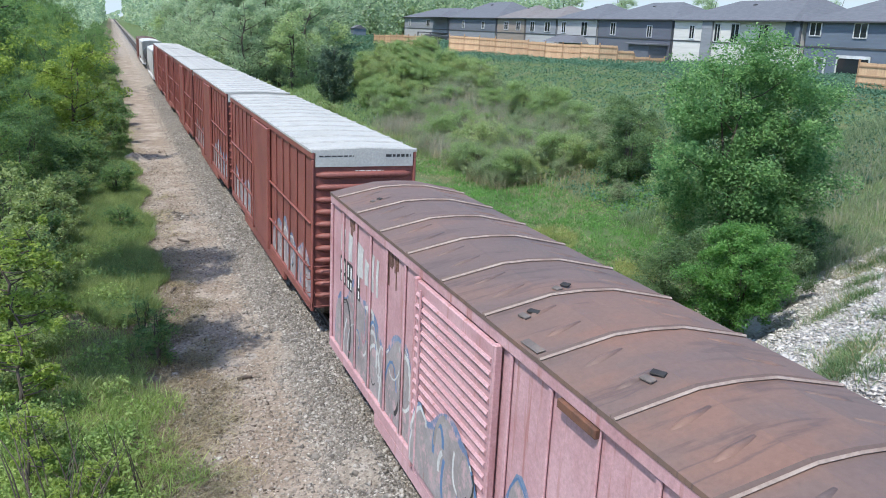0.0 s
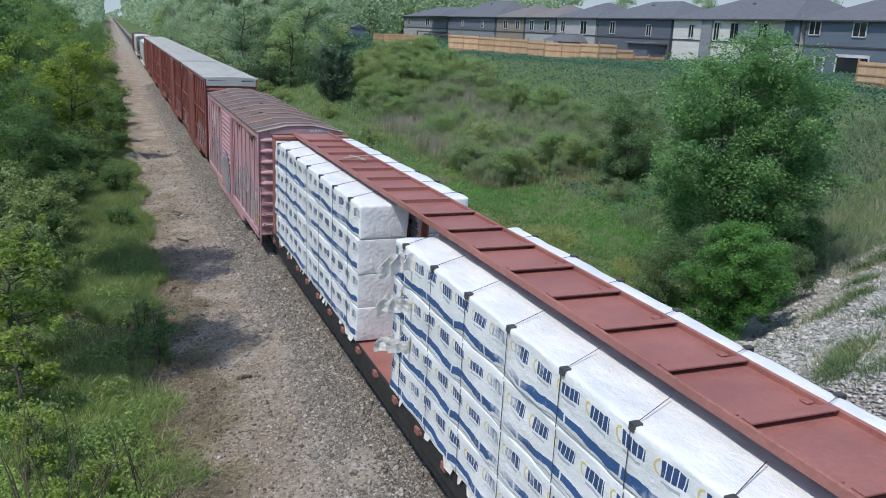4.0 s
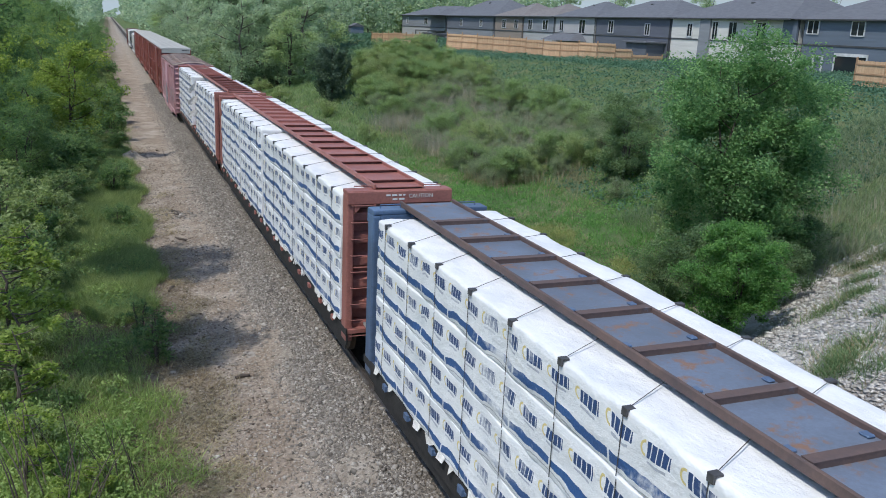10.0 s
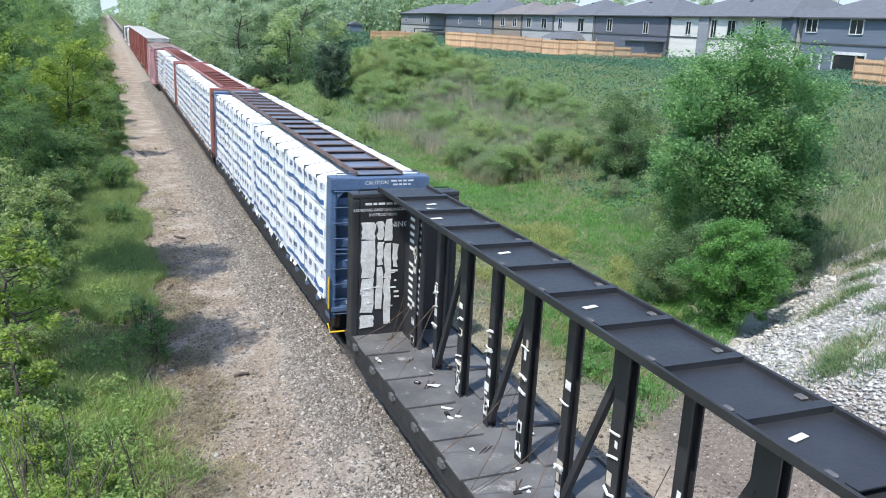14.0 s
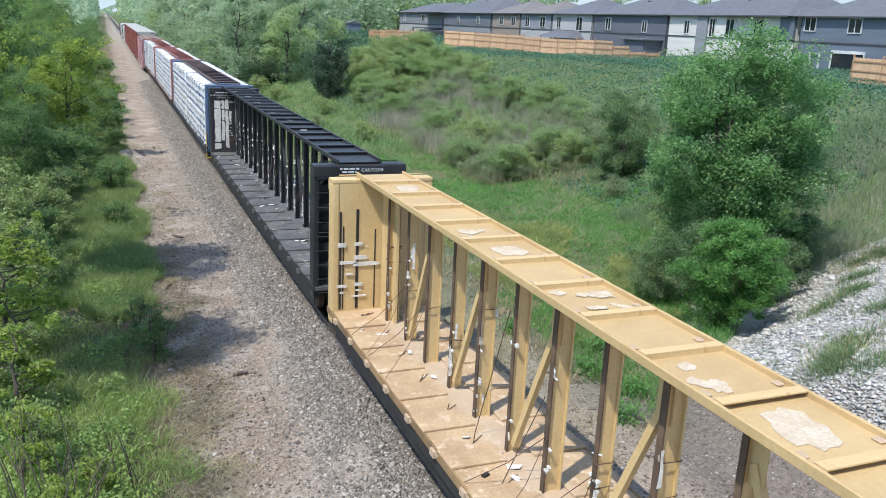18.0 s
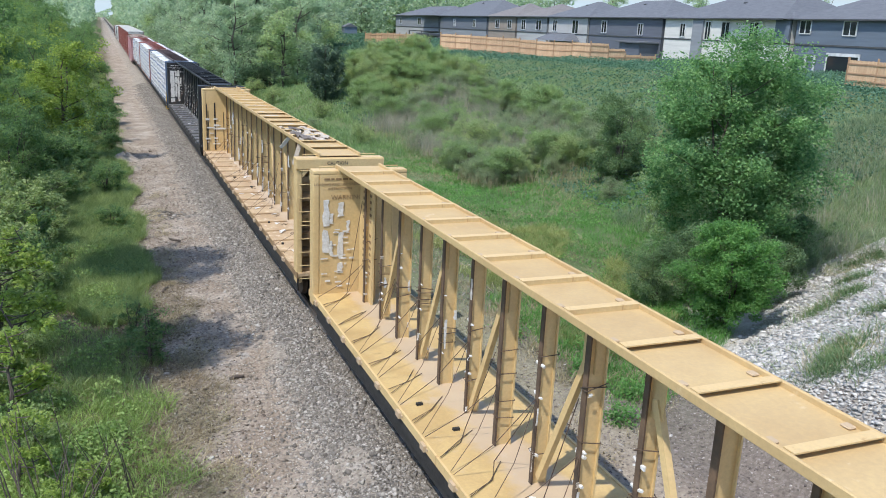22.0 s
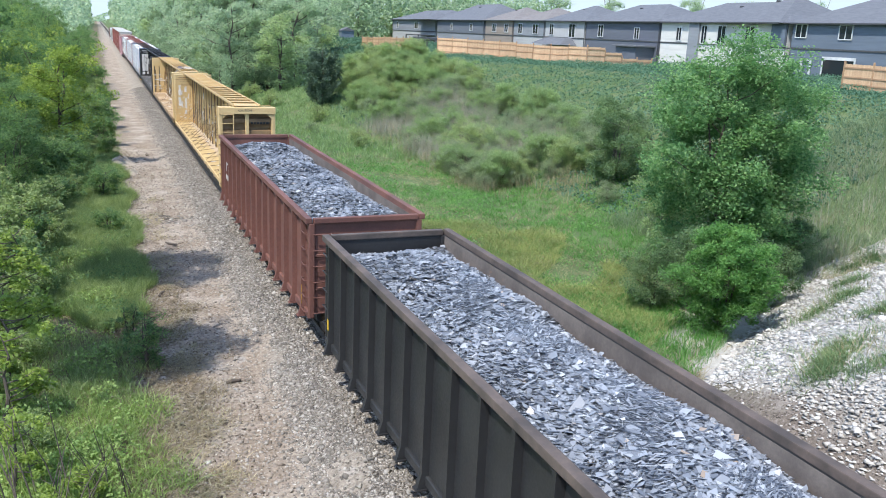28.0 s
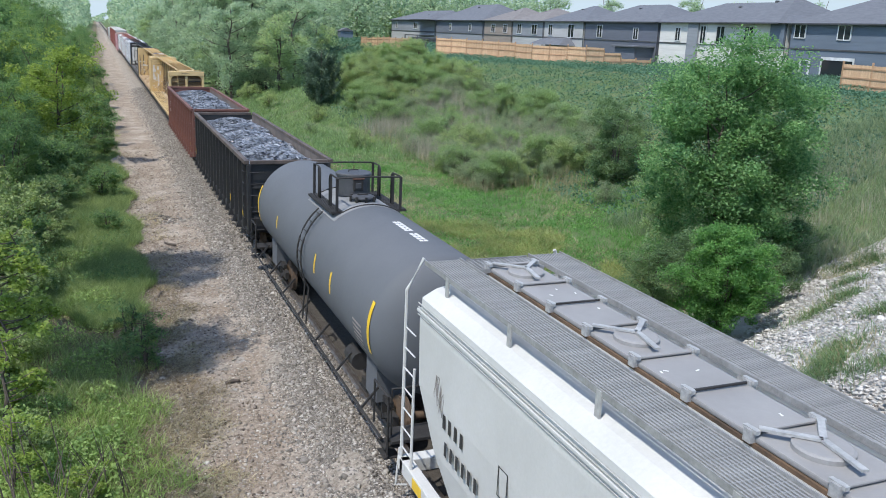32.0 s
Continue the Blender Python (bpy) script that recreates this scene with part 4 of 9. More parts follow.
    warning(y2, M_YRUSTSHADE)
    scraps(y2, 9, 8)
    wrapped_cables(y2, 17)
    post_paper(y2, 40, 3, wide=True)
    rolls(y2, -5 * p)


def torn_paper(car, y, n, material, thin=False, ragged=False):
    """Strips of torn sheet still stuck to the inner face of the far bulkhead."""
    rng = random.Random(n)
    runs = () if thin else ((-1.01, -0.73, ((4.1, 3.72), (3.68, 2.86), (2.82, 2.05), (1.98, 1.68))), (-0.66, -0.53, ((4.12, 3.7), (3.66, 3.1), (3.08, 2.12))), (-0.48, -0.34, ((4.15, 3.66), (3.6, 2.8), (2.78, 1.72))), (-0.3, -0.2, ((3.58, 3.05),)))
    if ragged:
        runs = ((-0.97, -0.84, ((3.95, 3.3), (3.2, 2.6))), (-0.8, -0.72, ((3.6, 3.35), (2.9, 2.5))), (-0.58, -0.46, ((3.9, 3.55), (3.1, 2.45), (2.3, 2.05))), (-0.36, -0.3, ((3.4, 3.1),)))
    for x0, x1, pieces in runs:
        for z1, z0 in pieces:
            bm = bmesh.new()
            left = [(x0 + rng.uniform(-0.03, 0.02), z0 + (z1 - z0) * k / 5 + rng.uniform(-0.02, 0.02)) for k in range(6)]
            right = [(x1 + rng.uniform(-0.02, 0.03), z0 + (z1 - z0) * k / 5 + rng.uniform(-0.03, 0.03)) for k in range(6)]
            va, vb = [[[bm.verts.new((p, y - d, q)) for p, q in e] for e in (left, right)] for d in (0.012, 0.002)]
            for k in range(5):
                bm.faces.new((va[0][k], va[1][k], va[1][k + 1], va[0][k + 1]))
                bm.faces.new((va[0][k], va[0][k + 1], vb[0][k + 1], vb[0][k]))
                bm.faces.new((va[1][k + 1], va[1][k], vb[1][k], vb[1][k + 1]))
            bm.faces.new((va[0][5], va[1][5], vb[1][5], vb[0][5]))
            bm.faces.new((va[1][0], va[0][0], vb[0][0], vb[1][0]))
            bmesh.ops.recalc_face_normals(bm, faces=bm.faces[:])
            part("paper_strip", bm, material, car, "torn white paper")
    for k in range(n):
        x, z = rng.uniform(-1.05, -0.2), rng.uniform(1.6, 3.2)
        part("paper_scrap", box(x, x + rng.uniform(0.05, 0.2), y - 0.02, y - 0.012, z, z + rng.uniform(0.02, 0.05)), material, car, "torn white paper")
    if thin:
        for x, w, top in ((-1.06, 0.05, 3.95), (-0.98, 0.03, 3.6), (-0.66, 0.07, 4.0), (-0.2, 0.03, 3.5)):
            part("dark_slot", box(x, x + w, y - 0.006, y - 0.001, 1.55, top), M_DARK, car)
        for x, z, w, h in ((-1.1, 3.1, 0.2, 0.1), (-0.7, 3.12, 0.2, 0.08), (-1.05, 2.68, 0.42, 0.07), (-0.72, 2.62, 0.62, 0.09), (-0.7, 2.78, 0.28, 0.1), (-1.12, 2.1, 0.24, 0.07), (-0.7, 2.12, 0.2, 0.08), (-0.9, 2.4, 0.18, 0.05), (-0.75, 1.85, 0.36, 0.04)):
            part("paper_scrap", box(x, x + w, y - 0.03, y - 0.012, z, z + h), material, car, "torn white paper")


def warning(car, material):
    y = L_IN - 0.004
    lettering(car, "LOADING AND UNLOADING", 0.095, FACE_NEAR(-0.58, y, 4.36), material)
    lettering(car, "INSTRUCTION", 0.095, FACE_NEAR(-0.55, y, 4.25), material)
    lettering(car, "WARNING", 0.17, FACE_NEAR(-0.36, y, 4.02), material)
    text_bar_rows(car, [(-0.95, -0.2, y, 4.47, 4.52)], material)
    # the same sheet on the gusset plate beside the beam
    for k in range(12):
        z = 4.2 - 0.16 * k - (0.2 if k > 4 else 0)
        part("stencilled_line", box(-0.034, -0.0305, L_IN - 1.05 + 0.01 * (k % 3), L_IN - 0.35, z, z + 0.07), material, car)


def scraps(car, n, seed):
    rng = random.Random(seed)
    for k in range(n):
        bm = bmesh.new()
        x, y = rng.choice((rng.uniform(-1.1, -0.25), rng.uniform(0.25, 1.1), rng.uniform(-0.9, -0.2))), rng.uniform(1, 22)
        a = rng.uniform(0, 3)
        w, l = rng.uniform(0.02, 0.07), rng.uniform(0.04, 0.17)
        c, s = math.cos(a), math.sin(a)
        vs = [bm.verts.new((x + c * u - s * v, y + s * u + c * v, ZD + 0.006 + rng.uniform(0, 0.04))) for u, v in ((-l, -w), (l, -w * 0.5), (l * 0.8, w), (-l * 0.7, w * 0.8))]
        vt = [bm.verts.new(v.co + Vector((0, 0, 0.012))) for v in vs]
        bm.faces.new(vs[::-1])
        bm.faces.new(vt)
        for i in range(4):
            bm.faces.new((vs[i], vs[(i + 1) % 4], vt[(i + 1) % 4], vt[i]))
        part("wrap_scrap", bm, M_PAPER, car, "scrap of white wrap")
    step = 1.283
    for k in range(0, 17):
        if rng.random() < 0.85:
            for j in range(3):
                z = ZD + rng.uniform(0.4, 2.0)
                part("wrap_scrap", tube(bmesh.new(), [(-0.1, 1.34 + step * k - 0.11, z), (-0.11, 1.34 + step * k, z + rng.uniform(-0.03, 0.03)), (-0.1, 1.34 + step * k + 0.12, z + rng.uniform(-0.08, 0.05))], rng.uniform(0.01, 0.028), 5), M_PAPER, car, "scrap of white wrap")


def ragged_strip(x, y, z, w, h, rng):
    """A narrow torn strip, standing across the train, with uneven sides."""
    bm = bmesh.new()
    n = 5
    rows = []
    for k in range(n):
        a, c, d = x - w * rng.uniform(0.25, 1.1), x + w * rng.uniform(0.25, 1.1), rng.uniform(0, 0.012)
        q = z + h * k / (n - 1)
        rows.append([bm.verts.new(p) for p in ((a, y - d, q), (c, y - d, q), (c, y - d + 0.007, q), (a, y - d + 0.007, q))])
    for lo, hi in zip(rows, rows[1:]):
        for i in range(4):
            bm.faces.new((lo[i], lo[(i + 1) % 4], hi[(i + 1) % 4], hi[i]))
    bm.faces.new(rows[0][::-1])
    bm.faces.new(rows[-1])
    return bm


def post_paper(car, n, seed, phase=1.34, wide=False):
    """Torn wrap stuck to the uprights."""
    rng = random.Random(seed)
    for k in range(n):
        y = phase + 1.283 * rng.randrange(17)
        z = ZD + rng.choice((rng.uniform(0.05, 0.7), rng.uniform(0.05, 2.2)))
        w, h = rng.uniform(0.03, 0.085), rng.uniform(0.04, 0.2)
        y += rng.uniform(-0.05, 0.05)
        if wide:
            xw = rng.choice((-0.14, -0.13, -0.12, 0.12, rng.uniform(-0.08, 0.05)))
            h *= rng.choice((0.4, 1.0, 1.0, 2.2, 3.0))
            shape = ragged_strip(xw, y - 0.062, z, w * 0.6, h, rng)
        else:
            shape = box(-0.092, -0.0865, y - w, y + w, z, z + h)
        part("wrap_scrap", shape, M_PAPER if rng.random() < 0.7 else M_SHEET, car, "torn wrap stuck to an upright")


def wrapped_cables(car, seed, often=1.0, phase=1.34):
    """Slack tie-down cables wound round the uprights."""
    rng = random.Random(seed)
    for k in range(17):
        y = phase + 1.283 * k
        for j in range(rng.choice((1, 2, 3, 4))):
            if rng.random() > often:
                continue
            z = ZD + rng.uniform(0.5, 2.2)
            pts = [(sx * 0.162, y + sy * 0.068, z + rng.uniform(-0.05, 0.05)) for sx, sy in ((-1, -1), (1, -1), (1, 1), (-1, 1))]
            part("wound_cable", tube(bmesh.new(), pts + pts[:1], 0.009, 4), M_GRIME, car)


def chord_scraps(car):
    """A few torn pieces of paper lying on the top chord."""
    rng = random.Random(6)
    for y in (21.3, 20.9, 20.1, 17.6, 14.9, 11.2, 9.0, 6.3, 4.0):
        ob = part("paper_scrap", rbox(-0.04, 0.04, -0.11, 0.11, 0, 0.012, 0.003, 1), M_PAPER, car, "torn white paper on the beam")
        ob.matrix_basis = pose(rng.uniform(-0.35, 0.1), y, 4.765, 0, 0, rng.uniform(40, 120))


def crumpled(l, w, seed, material):
    """A creased sheet with some thickness."""
    rng = random.Random(seed)
    bm = bmesh.new()
    nx, ny = 4, 9
    rows = []
    for lift in (0.0, 0.012):
        rr = random.Random(seed)
        g = []
        for j in range(ny):
            v = j / (ny - 1) * 2 - 1
            side = 0.25 * w * math.sin(3.1 * v + seed)
            ww = w * (0.6 + 0.4 * math.cos(1.4 * v) + rr.uniform(-0.15, 0.15))
            g.append([bm.verts.new((side + ww * (i / (nx - 1) * 2 - 1), l * v, lift + 0.02 + 0.03 * rr.random() + 0.03 * math.sin(5 * v + i + seed))) for i in range(nx)])
        rows.append(g)
    a, b = rows
    for j in range(ny - 1):
        for i in range(nx - 1):
            bm.faces.new((b[j][i], b[j][i + 1], b[j + 1][i + 1], b[j + 1][i]))
            bm.faces.new((a[j][i], a[j + 1][i], a[j + 1][i + 1], a[j][i + 1]))
    for j in range(ny - 1):
        bm.faces.new((a[j][0], b[j][0], b[j + 1][0], a[j + 1][0]))
        bm.faces.new((a[j][-1], a[j + 1][-1], b[j + 1][-1], b[j][-1]))
    for i in range(nx - 1):
        bm.faces.new((a[0][i], a[0][i + 1], b[0][i + 1], b[0][i]))
        bm.faces.new((a[-1][i], b[-1][i], b[-1][i + 1], a[-1][i + 1]))
    return mesh_of(bm, "torn_sheet", material)


M_DUSTY = mat("dusty_torn_sheet", (0.6, 0.51, 0.39), (0.52, 0.42, 0.29), 0.85, scale=3.0, fine=20)


def flat_sheet(w, l, seed):
    """A ragged piece of sheet lying flat."""
    r = random.Random(seed)
    bm = bmesh.new()
    out = []
    for k in range(18):
        a = math.tau * k / 18
        q = 1 / max(abs(math.cos(a)), abs(math.sin(a))) ** 0.8 * r.uniform(0.68, 1.02)
        out.append((w * q * math.cos(a), l * q * math.sin(a)))
    lo, hi = [[bm.verts.new((p, q, z)) for p, q in out] for z in (0, 0.007)]
    bm.faces.new(hi)
    for k in range(18):
        bm.faces.new((lo[k], lo[(k + 1) % 18], hi[(k + 1) % 18], hi[k]))
    return bm


def broken_wrap(car):
    """Torn sheets lying over the top chord near its near end."""
    rng = random.Random(2)
    for k in range(13):
        y = rng.uniform(2.4, 5.6)
        ob = part("torn_sheet", crumpled(rng.uniform(0.35, 0.8), rng.uniform(0.06, 0.15), k, (M_SHEET, M_SHEET, M_SHEET, M_LINING)[k % 4]), None, car, "crumpled pale sheet on the beam")
        ob.matrix_basis = pose(rng.uniform(-0.4, 0.4), y, 4.75 + 0.02 * (k % 4), 0, rng.uniform(-4, 4), rng.uniform(-22, 22))
    for bay, pieces in ((4, 1), (6, 1), (7, 3), (9, 7), (11, 1), (12, 4), (15, 1)):
        for j in range(pieces):
            big = pieces < 3
            w, l = (rng.uniform(0.2, 0.32), rng.uniform(0.3, 0.45)) if big else (rng.uniform(0.06, 0.16), rng.uniform(0.08, 0.2))
            ob = part("torn_sheet", flat_sheet(w, l, bay * 9 + j), M_DUSTY, car, "flat scrap of dirty white sheet stuck to the beam")
            ob.matrix_basis = pose(rng.uniform(-0.1, 0.1) if big else rng.uniform(-0.35, 0.35), 1.98 + 1.283 * bay + rng.uniform(-0.4, 0.4) * (0.3 if big else 1), 4.762 + 0.002 * j, 0, 0, rng.uniform(-12, 12) if big else rng.uniform(0, 180))
    part("torn_sheet", beam((-0.45, 2.9, 4.86), (-0.75, 2.6, 4.1), 0.13, 0.02), M_SHEET, car, "torn pale sheet hanging from the beam")
    part("torn_sheet", beam((-0.3, 4.6, 4.86), (-0.72, 4.75, 4.3), 0.12, 0.02), M_PAPER, car, "torn pale sheet hanging from the beam")

# ---- boxcars ----


def boxcar(label, length, z_eave, z_peak, m_side, m_roof, m_seam, door, posts, seed, flat_white=False, roof_ribs=13, hw=1.46, first=0.03):
    rng = random.Random(seed)
    car = thing("boxcar", label, "boxcar", "cars of the freight train")
    zb = 1.02
    pitch = (length - 2 * first) / roof_ribs
    body = part("body", box(-hw + 0.05, hw - 0.05, 0.06, length - 0.06, zb, z_eave - 0.02), m_side, car)
    # sheets between the side posts
    post = mesh_of(rbox(-0.01, 0.03, -0.045, 0.045, zb + 0.16, z_eave - 0.2, 0.015, 1), "side_post", m_side)
    d0, d1 = door
    ys = [length * k / posts for k in range(1, posts)]
    for sx in (-1, 1):
        for y in ys:
            if d0 - 0.2 < y < d1 + 0.2:
                continue
            ob = part("side_post", post, None, car)
            ob.matrix_basis = pose(sx * (hw - 0.01), y, 0, 0, 0, 0 if sx < 0 else 180)
        x0, x1 = sorted((sx * (hw - 0.06), sx * (hw + 0.02)))
        part("top_rail", rbox(x0, x1, 0, length, z_eave - 0.2, z_eave, 0.02, 1), m_side, car)
        part("bottom_sill", rbox(x0, x1, 0, length, zb - 0.08, zb + 0.16, 0.02, 1), m_side, car)
        part("belly_sill", boxes([(min(x0, x1), max(x0, x1), length * 0.24, length * 0.76, zb - 0.32, zb - 0.08)]), m_side, car)
        for y in (0, length):
            c0 = 0 if y == 0 else length - 0.1
            part("corner_post", rbox(x0, x1, c0, c0 + 0.1, zb, z_eave - 0.2, 0.03, 1), m_side, car)
        # door of pressed sheets
        xd0, xd1 = sorted((sx * (hw - 0.02), sx * (hw + 0.07)))
        dr = part("door", rbox(xd0, xd1, d0, d1, zb + 0.1, z_eave - 0.22, 0.02, 1), m_side, car)
        n = 0 if flat_white else 16
        slat = mesh_of(tube(bmesh.new(), [(0, d0 + 0.08, 0), (0, d1 - 0.08, 0)], 0.045, 6), "door_corrugation", m_side)
        for k in range(n):
            ob = part("door_corrugation", slat, None, dr)
            ob.location = (sx * (hw + 0.065), 0, zb + 0.3 + k * (z_eave - zb - 0.75) / (n - 1))
        for y in (d0, d1):
            part("door_post", rbox(*sorted((sx * (hw - 0.02), sx * (hw + 0.1))), y - 0.05, y + 0.05, zb, z_eave - 0.18, 0.02, 1), m_side, car)
        part("lock_rod", bar((sx * (hw + 0.12), d1 - 0.35, zb + 0.1), (sx * (hw + 0.12), d1 - 0.35, z_eave - 0.3), 0.02), m_side, dr)
    # ends with pressed ribs
    for y, s in ((0.06, -1), (length - 0.06, 1)):
        rib = mesh_of(tube(bmesh.new(), [(-hw + 0.1, 0, 0), (-hw + 0.3, s * 0.05, 0), (hw - 0.3, s * 0.05, 0), (hw - 0.1, 0, 0)], [0.04, 0.09, 0.09, 0.04], 8), "end_rib", m_side, True)
        n = 9 if z_eave < 4.8 else 11
        for k in range(n):
            part("end_rib", rib, None, car).location = (0, y, zb + 0.35 + k * ((z_eave - 0.35 if flat_white else z_eave) - zb - 0.6) / (n - 1))
    ladder(car, -hw + 0.05, -hw + 0.5, -0.04, [zb + 0.1 + 0.36 * k for k in range(4)], m_side)
    ladder(car, 0.12, 0.55, -hw - 0.01, [zb + 0.05 + 0.36 * k for k in range(4)], m_side, side=True)
    part("brake_wheel", ring(0.22, 0.02), m_side, car).location = (-0.55, -0.14, 2.3)
    # roof
    bm = bmesh.new()
    prof = [(-hw - 0.03, z_eave - 0.03), (-hw - 0.03, z_eave + 0.03), (-0.5, z_peak - 0.02), (0, z_peak), (0.5, z_peak - 0.02), (hw + 0.03, z_eave + 0.03), (hw + 0.03, z_eave - 0.03)]
    a, b = [[bm.verts.new((x, y, z)) for x, z in prof] for y in (0.0, length)]
    for k in range(len(prof)):
        bm.faces.new((a[k], a[(k + 1) % 7], b[(k + 1) % 7], b[k]))
    bm.faces.new(a[::-1])
    bm.faces.new(b)
    bmesh.ops.recalc_face_normals(bm, faces=bm.faces[:])
    roof = part("roof", bm, m_roof, car)
    if not flat_white:
        roof.data.materials.append(m_side)
        for f in roof.data.polygons[7:9]:
            f.material_index = 1
    seam_bm = bmesh.new()
    for (xa, za), (xb, zb2) in zip(prof[1:5], prof[2:6]):
        q = beam((xa, 0, za + 0.016), (xb, 0, zb2 + 0.016), 0.05 if flat_white else 0.032, 0.016 if flat_white else 0.03)
        me = bpy.data.meshes.new("t")
        q.to_mesh(me)
        q.free()
        seam_bm.from_mesh(me)
        bpy.data.meshes.remove(me)
    seam = mesh_of(seam_bm, "roof_seam", m_seam)
    for k in range(roof_ribs + 1):
        part("roof_seam", seam, None, roof).location.y = first + k * pitch
    if not flat_white:
        # worn dark joint behind each seam, pale flashing over the end, plates between the end ribs
        joint_bm = bmesh.new()
        edge_bm = bmesh.new()
        for (xa, za), (xb, zb2) in zip(prof[1:5], prof[2:6]):
            for tgt, (w_, h_, up) in ((joint_bm, (0.07, 0.012, 0.004)), (edge_bm, (0.07, 0.035, 0.01))):
                q = beam((xa, 0, za + up), (xb, 0, zb2 + up), w_, h_)
                me = bpy.data.meshes.new("t")
                q.to_mesh(me)
                q.free()
                tgt.from_mesh(me)
                bpy.data.meshes.remove(me)
        joint = mesh_of(joint_bm, "roof_joint", m_roof)
        for k in range(roof_ribs + 1):
            part("roof_joint", joint, None, roof).location.y = first + 0.055 + k * pitch
        part("end_flashing", edge_bm, M_SEAM, roof, "pale worn flashing along the roof end").location.y = 0.0
        for k in range(3, 8):
            z_ = zb + 0.35 + (k + 0.5) * (z_eave - zb - 0.6) / 8
            part("end_plate", rbox(-0.85, 1.1, -0.01, 0.06, z_ - 0.1, z_ + 0.1, 0.01, 1), m_side, car)
        rivet_bm = bmesh.new()
        for k in range(46):
            z_ = zb + 0.3 + k * (z_eave - zb - 0.55) / 45
            bx(rivet_bm, -hw - 0.032, -hw + 0.02, 0.04, 0.06, z_ - 0.012, z_ + 0.012)
        tagged(part("rivets", rivet_bm, M_GRIME, car), kind="stuff")
        for x_ in (-hw + 0.06, -hw + 0.5):
            part("ladder_rail", rbox(x_ - 0.025, x_ + 0.025, -0.13, -0.08, 0.75, 2.75, 0.01, 1), m_side, car)
        ladder(car, -hw + 0.06, -hw + 0.5, -0.04, [zb + 0.1 + 0.36 * k for k in range(5)], m_side, r=0.022)
        part("brake_housing", rbox(-0.75, -0.3, -0.12, 0.03, 2.0, 2.6, 0.04), m_side, car)
        part("end_platform", rbox(-0.95, -0.1, -0.32, 0.02, 1.28, 1.33, 0.01, 1), M_GALV, car, "grey grated end platform")
        part("eave_bracket", rbox(-hw - 0.06, -hw + 0.02, 4.1, 4.9, z_eave - 0.32, z_eave - 0.2, 0.015, 1), M_RUST, car)
        part("eave_bracket", rbox(-hw - 0.06, -hw + 0.02, 0.9, 2.0, z_eave - 0.26, z_eave - 0.19, 0.015, 1), M_RUST, car)
    # diagonal pressings of the roof sheets
    for k in range(0 if flat_white else roof_ribs):
        y0 = first + k * pitch
        for sx in (-1, 1):
            for j in (0.3, 0.7):
                p = (sx * (hw - 0.2), y0 + pitch * j, z_eave + 0.04 + (z_peak - z_eave) * 0.13)
                q = (sx * 0.6, y0 + pitch * (j + 0.1), z_peak - 0.025)
                part("roof_bead", tube(bmesh.new(), ((p[0], p[1], p[2] - 0.06), ((p[0] + q[0]) / 2, (p[1] + q[1]) / 2, (p[2] + q[2]) / 2 - 0.062), (q[0], q[1], q[2] - 0.06)), [0.05, 0.085, 0.05], 14), m_roof, roof, smooth=True)
    running_gear(car, length, 2.2, seed == 1)
    return car


def stroke(pts, w, x):
    """A flat painted line on a flank at x (facing -x) through (y, z) points."""
    bm = bmesh.new()
    prev = None
    for i, (y, z) in enumerate(pts):
        ya, za = pts[max(i - 1, 0)]
        yb, zb = pts[min(i + 1, len(pts) - 1)]
        d = math.hypot(yb - ya, zb - za) or 1
        ny, nz = -(zb - za) / d * w / 2, (yb - ya) / d * w / 2
        pair = [bm.verts.new((x, y + ny, z + nz)), bm.verts.new((x, y - ny, z - nz))]
        if prev:
            bm.faces.new((prev[0], pair[0], pair[1], prev[1]))
        prev = pair
    return bm


def loops(rng, y0, z0, h, w):
    n = 14
    k = rng.uniform(0.6, 1.6)
    return [(y0 + w * (i / n) + 0.25 * w * math.sin(i * k), z0 + h * (0.5 + 0.5 * math.sin(i * 0.9 + k * 3))) for i in range(n + 1)]


def wall_field(y0, y1, z0, top, x, n=40):
    """Flat painted field on a flank, from z0 up to a wavy edge top(y)."""
    bm = bmesh.new()
    prev = None
    for k in range(n + 1):
        y = y0 + (y1 - y0) * k / n
        pair = [bm.verts.new((x, y, z0)), bm.verts.new((x, y, top(y)))]
        if prev:
            bm.faces.new((prev[0], pair[0], pair[1], prev[1]))
        prev = pair
    return bm


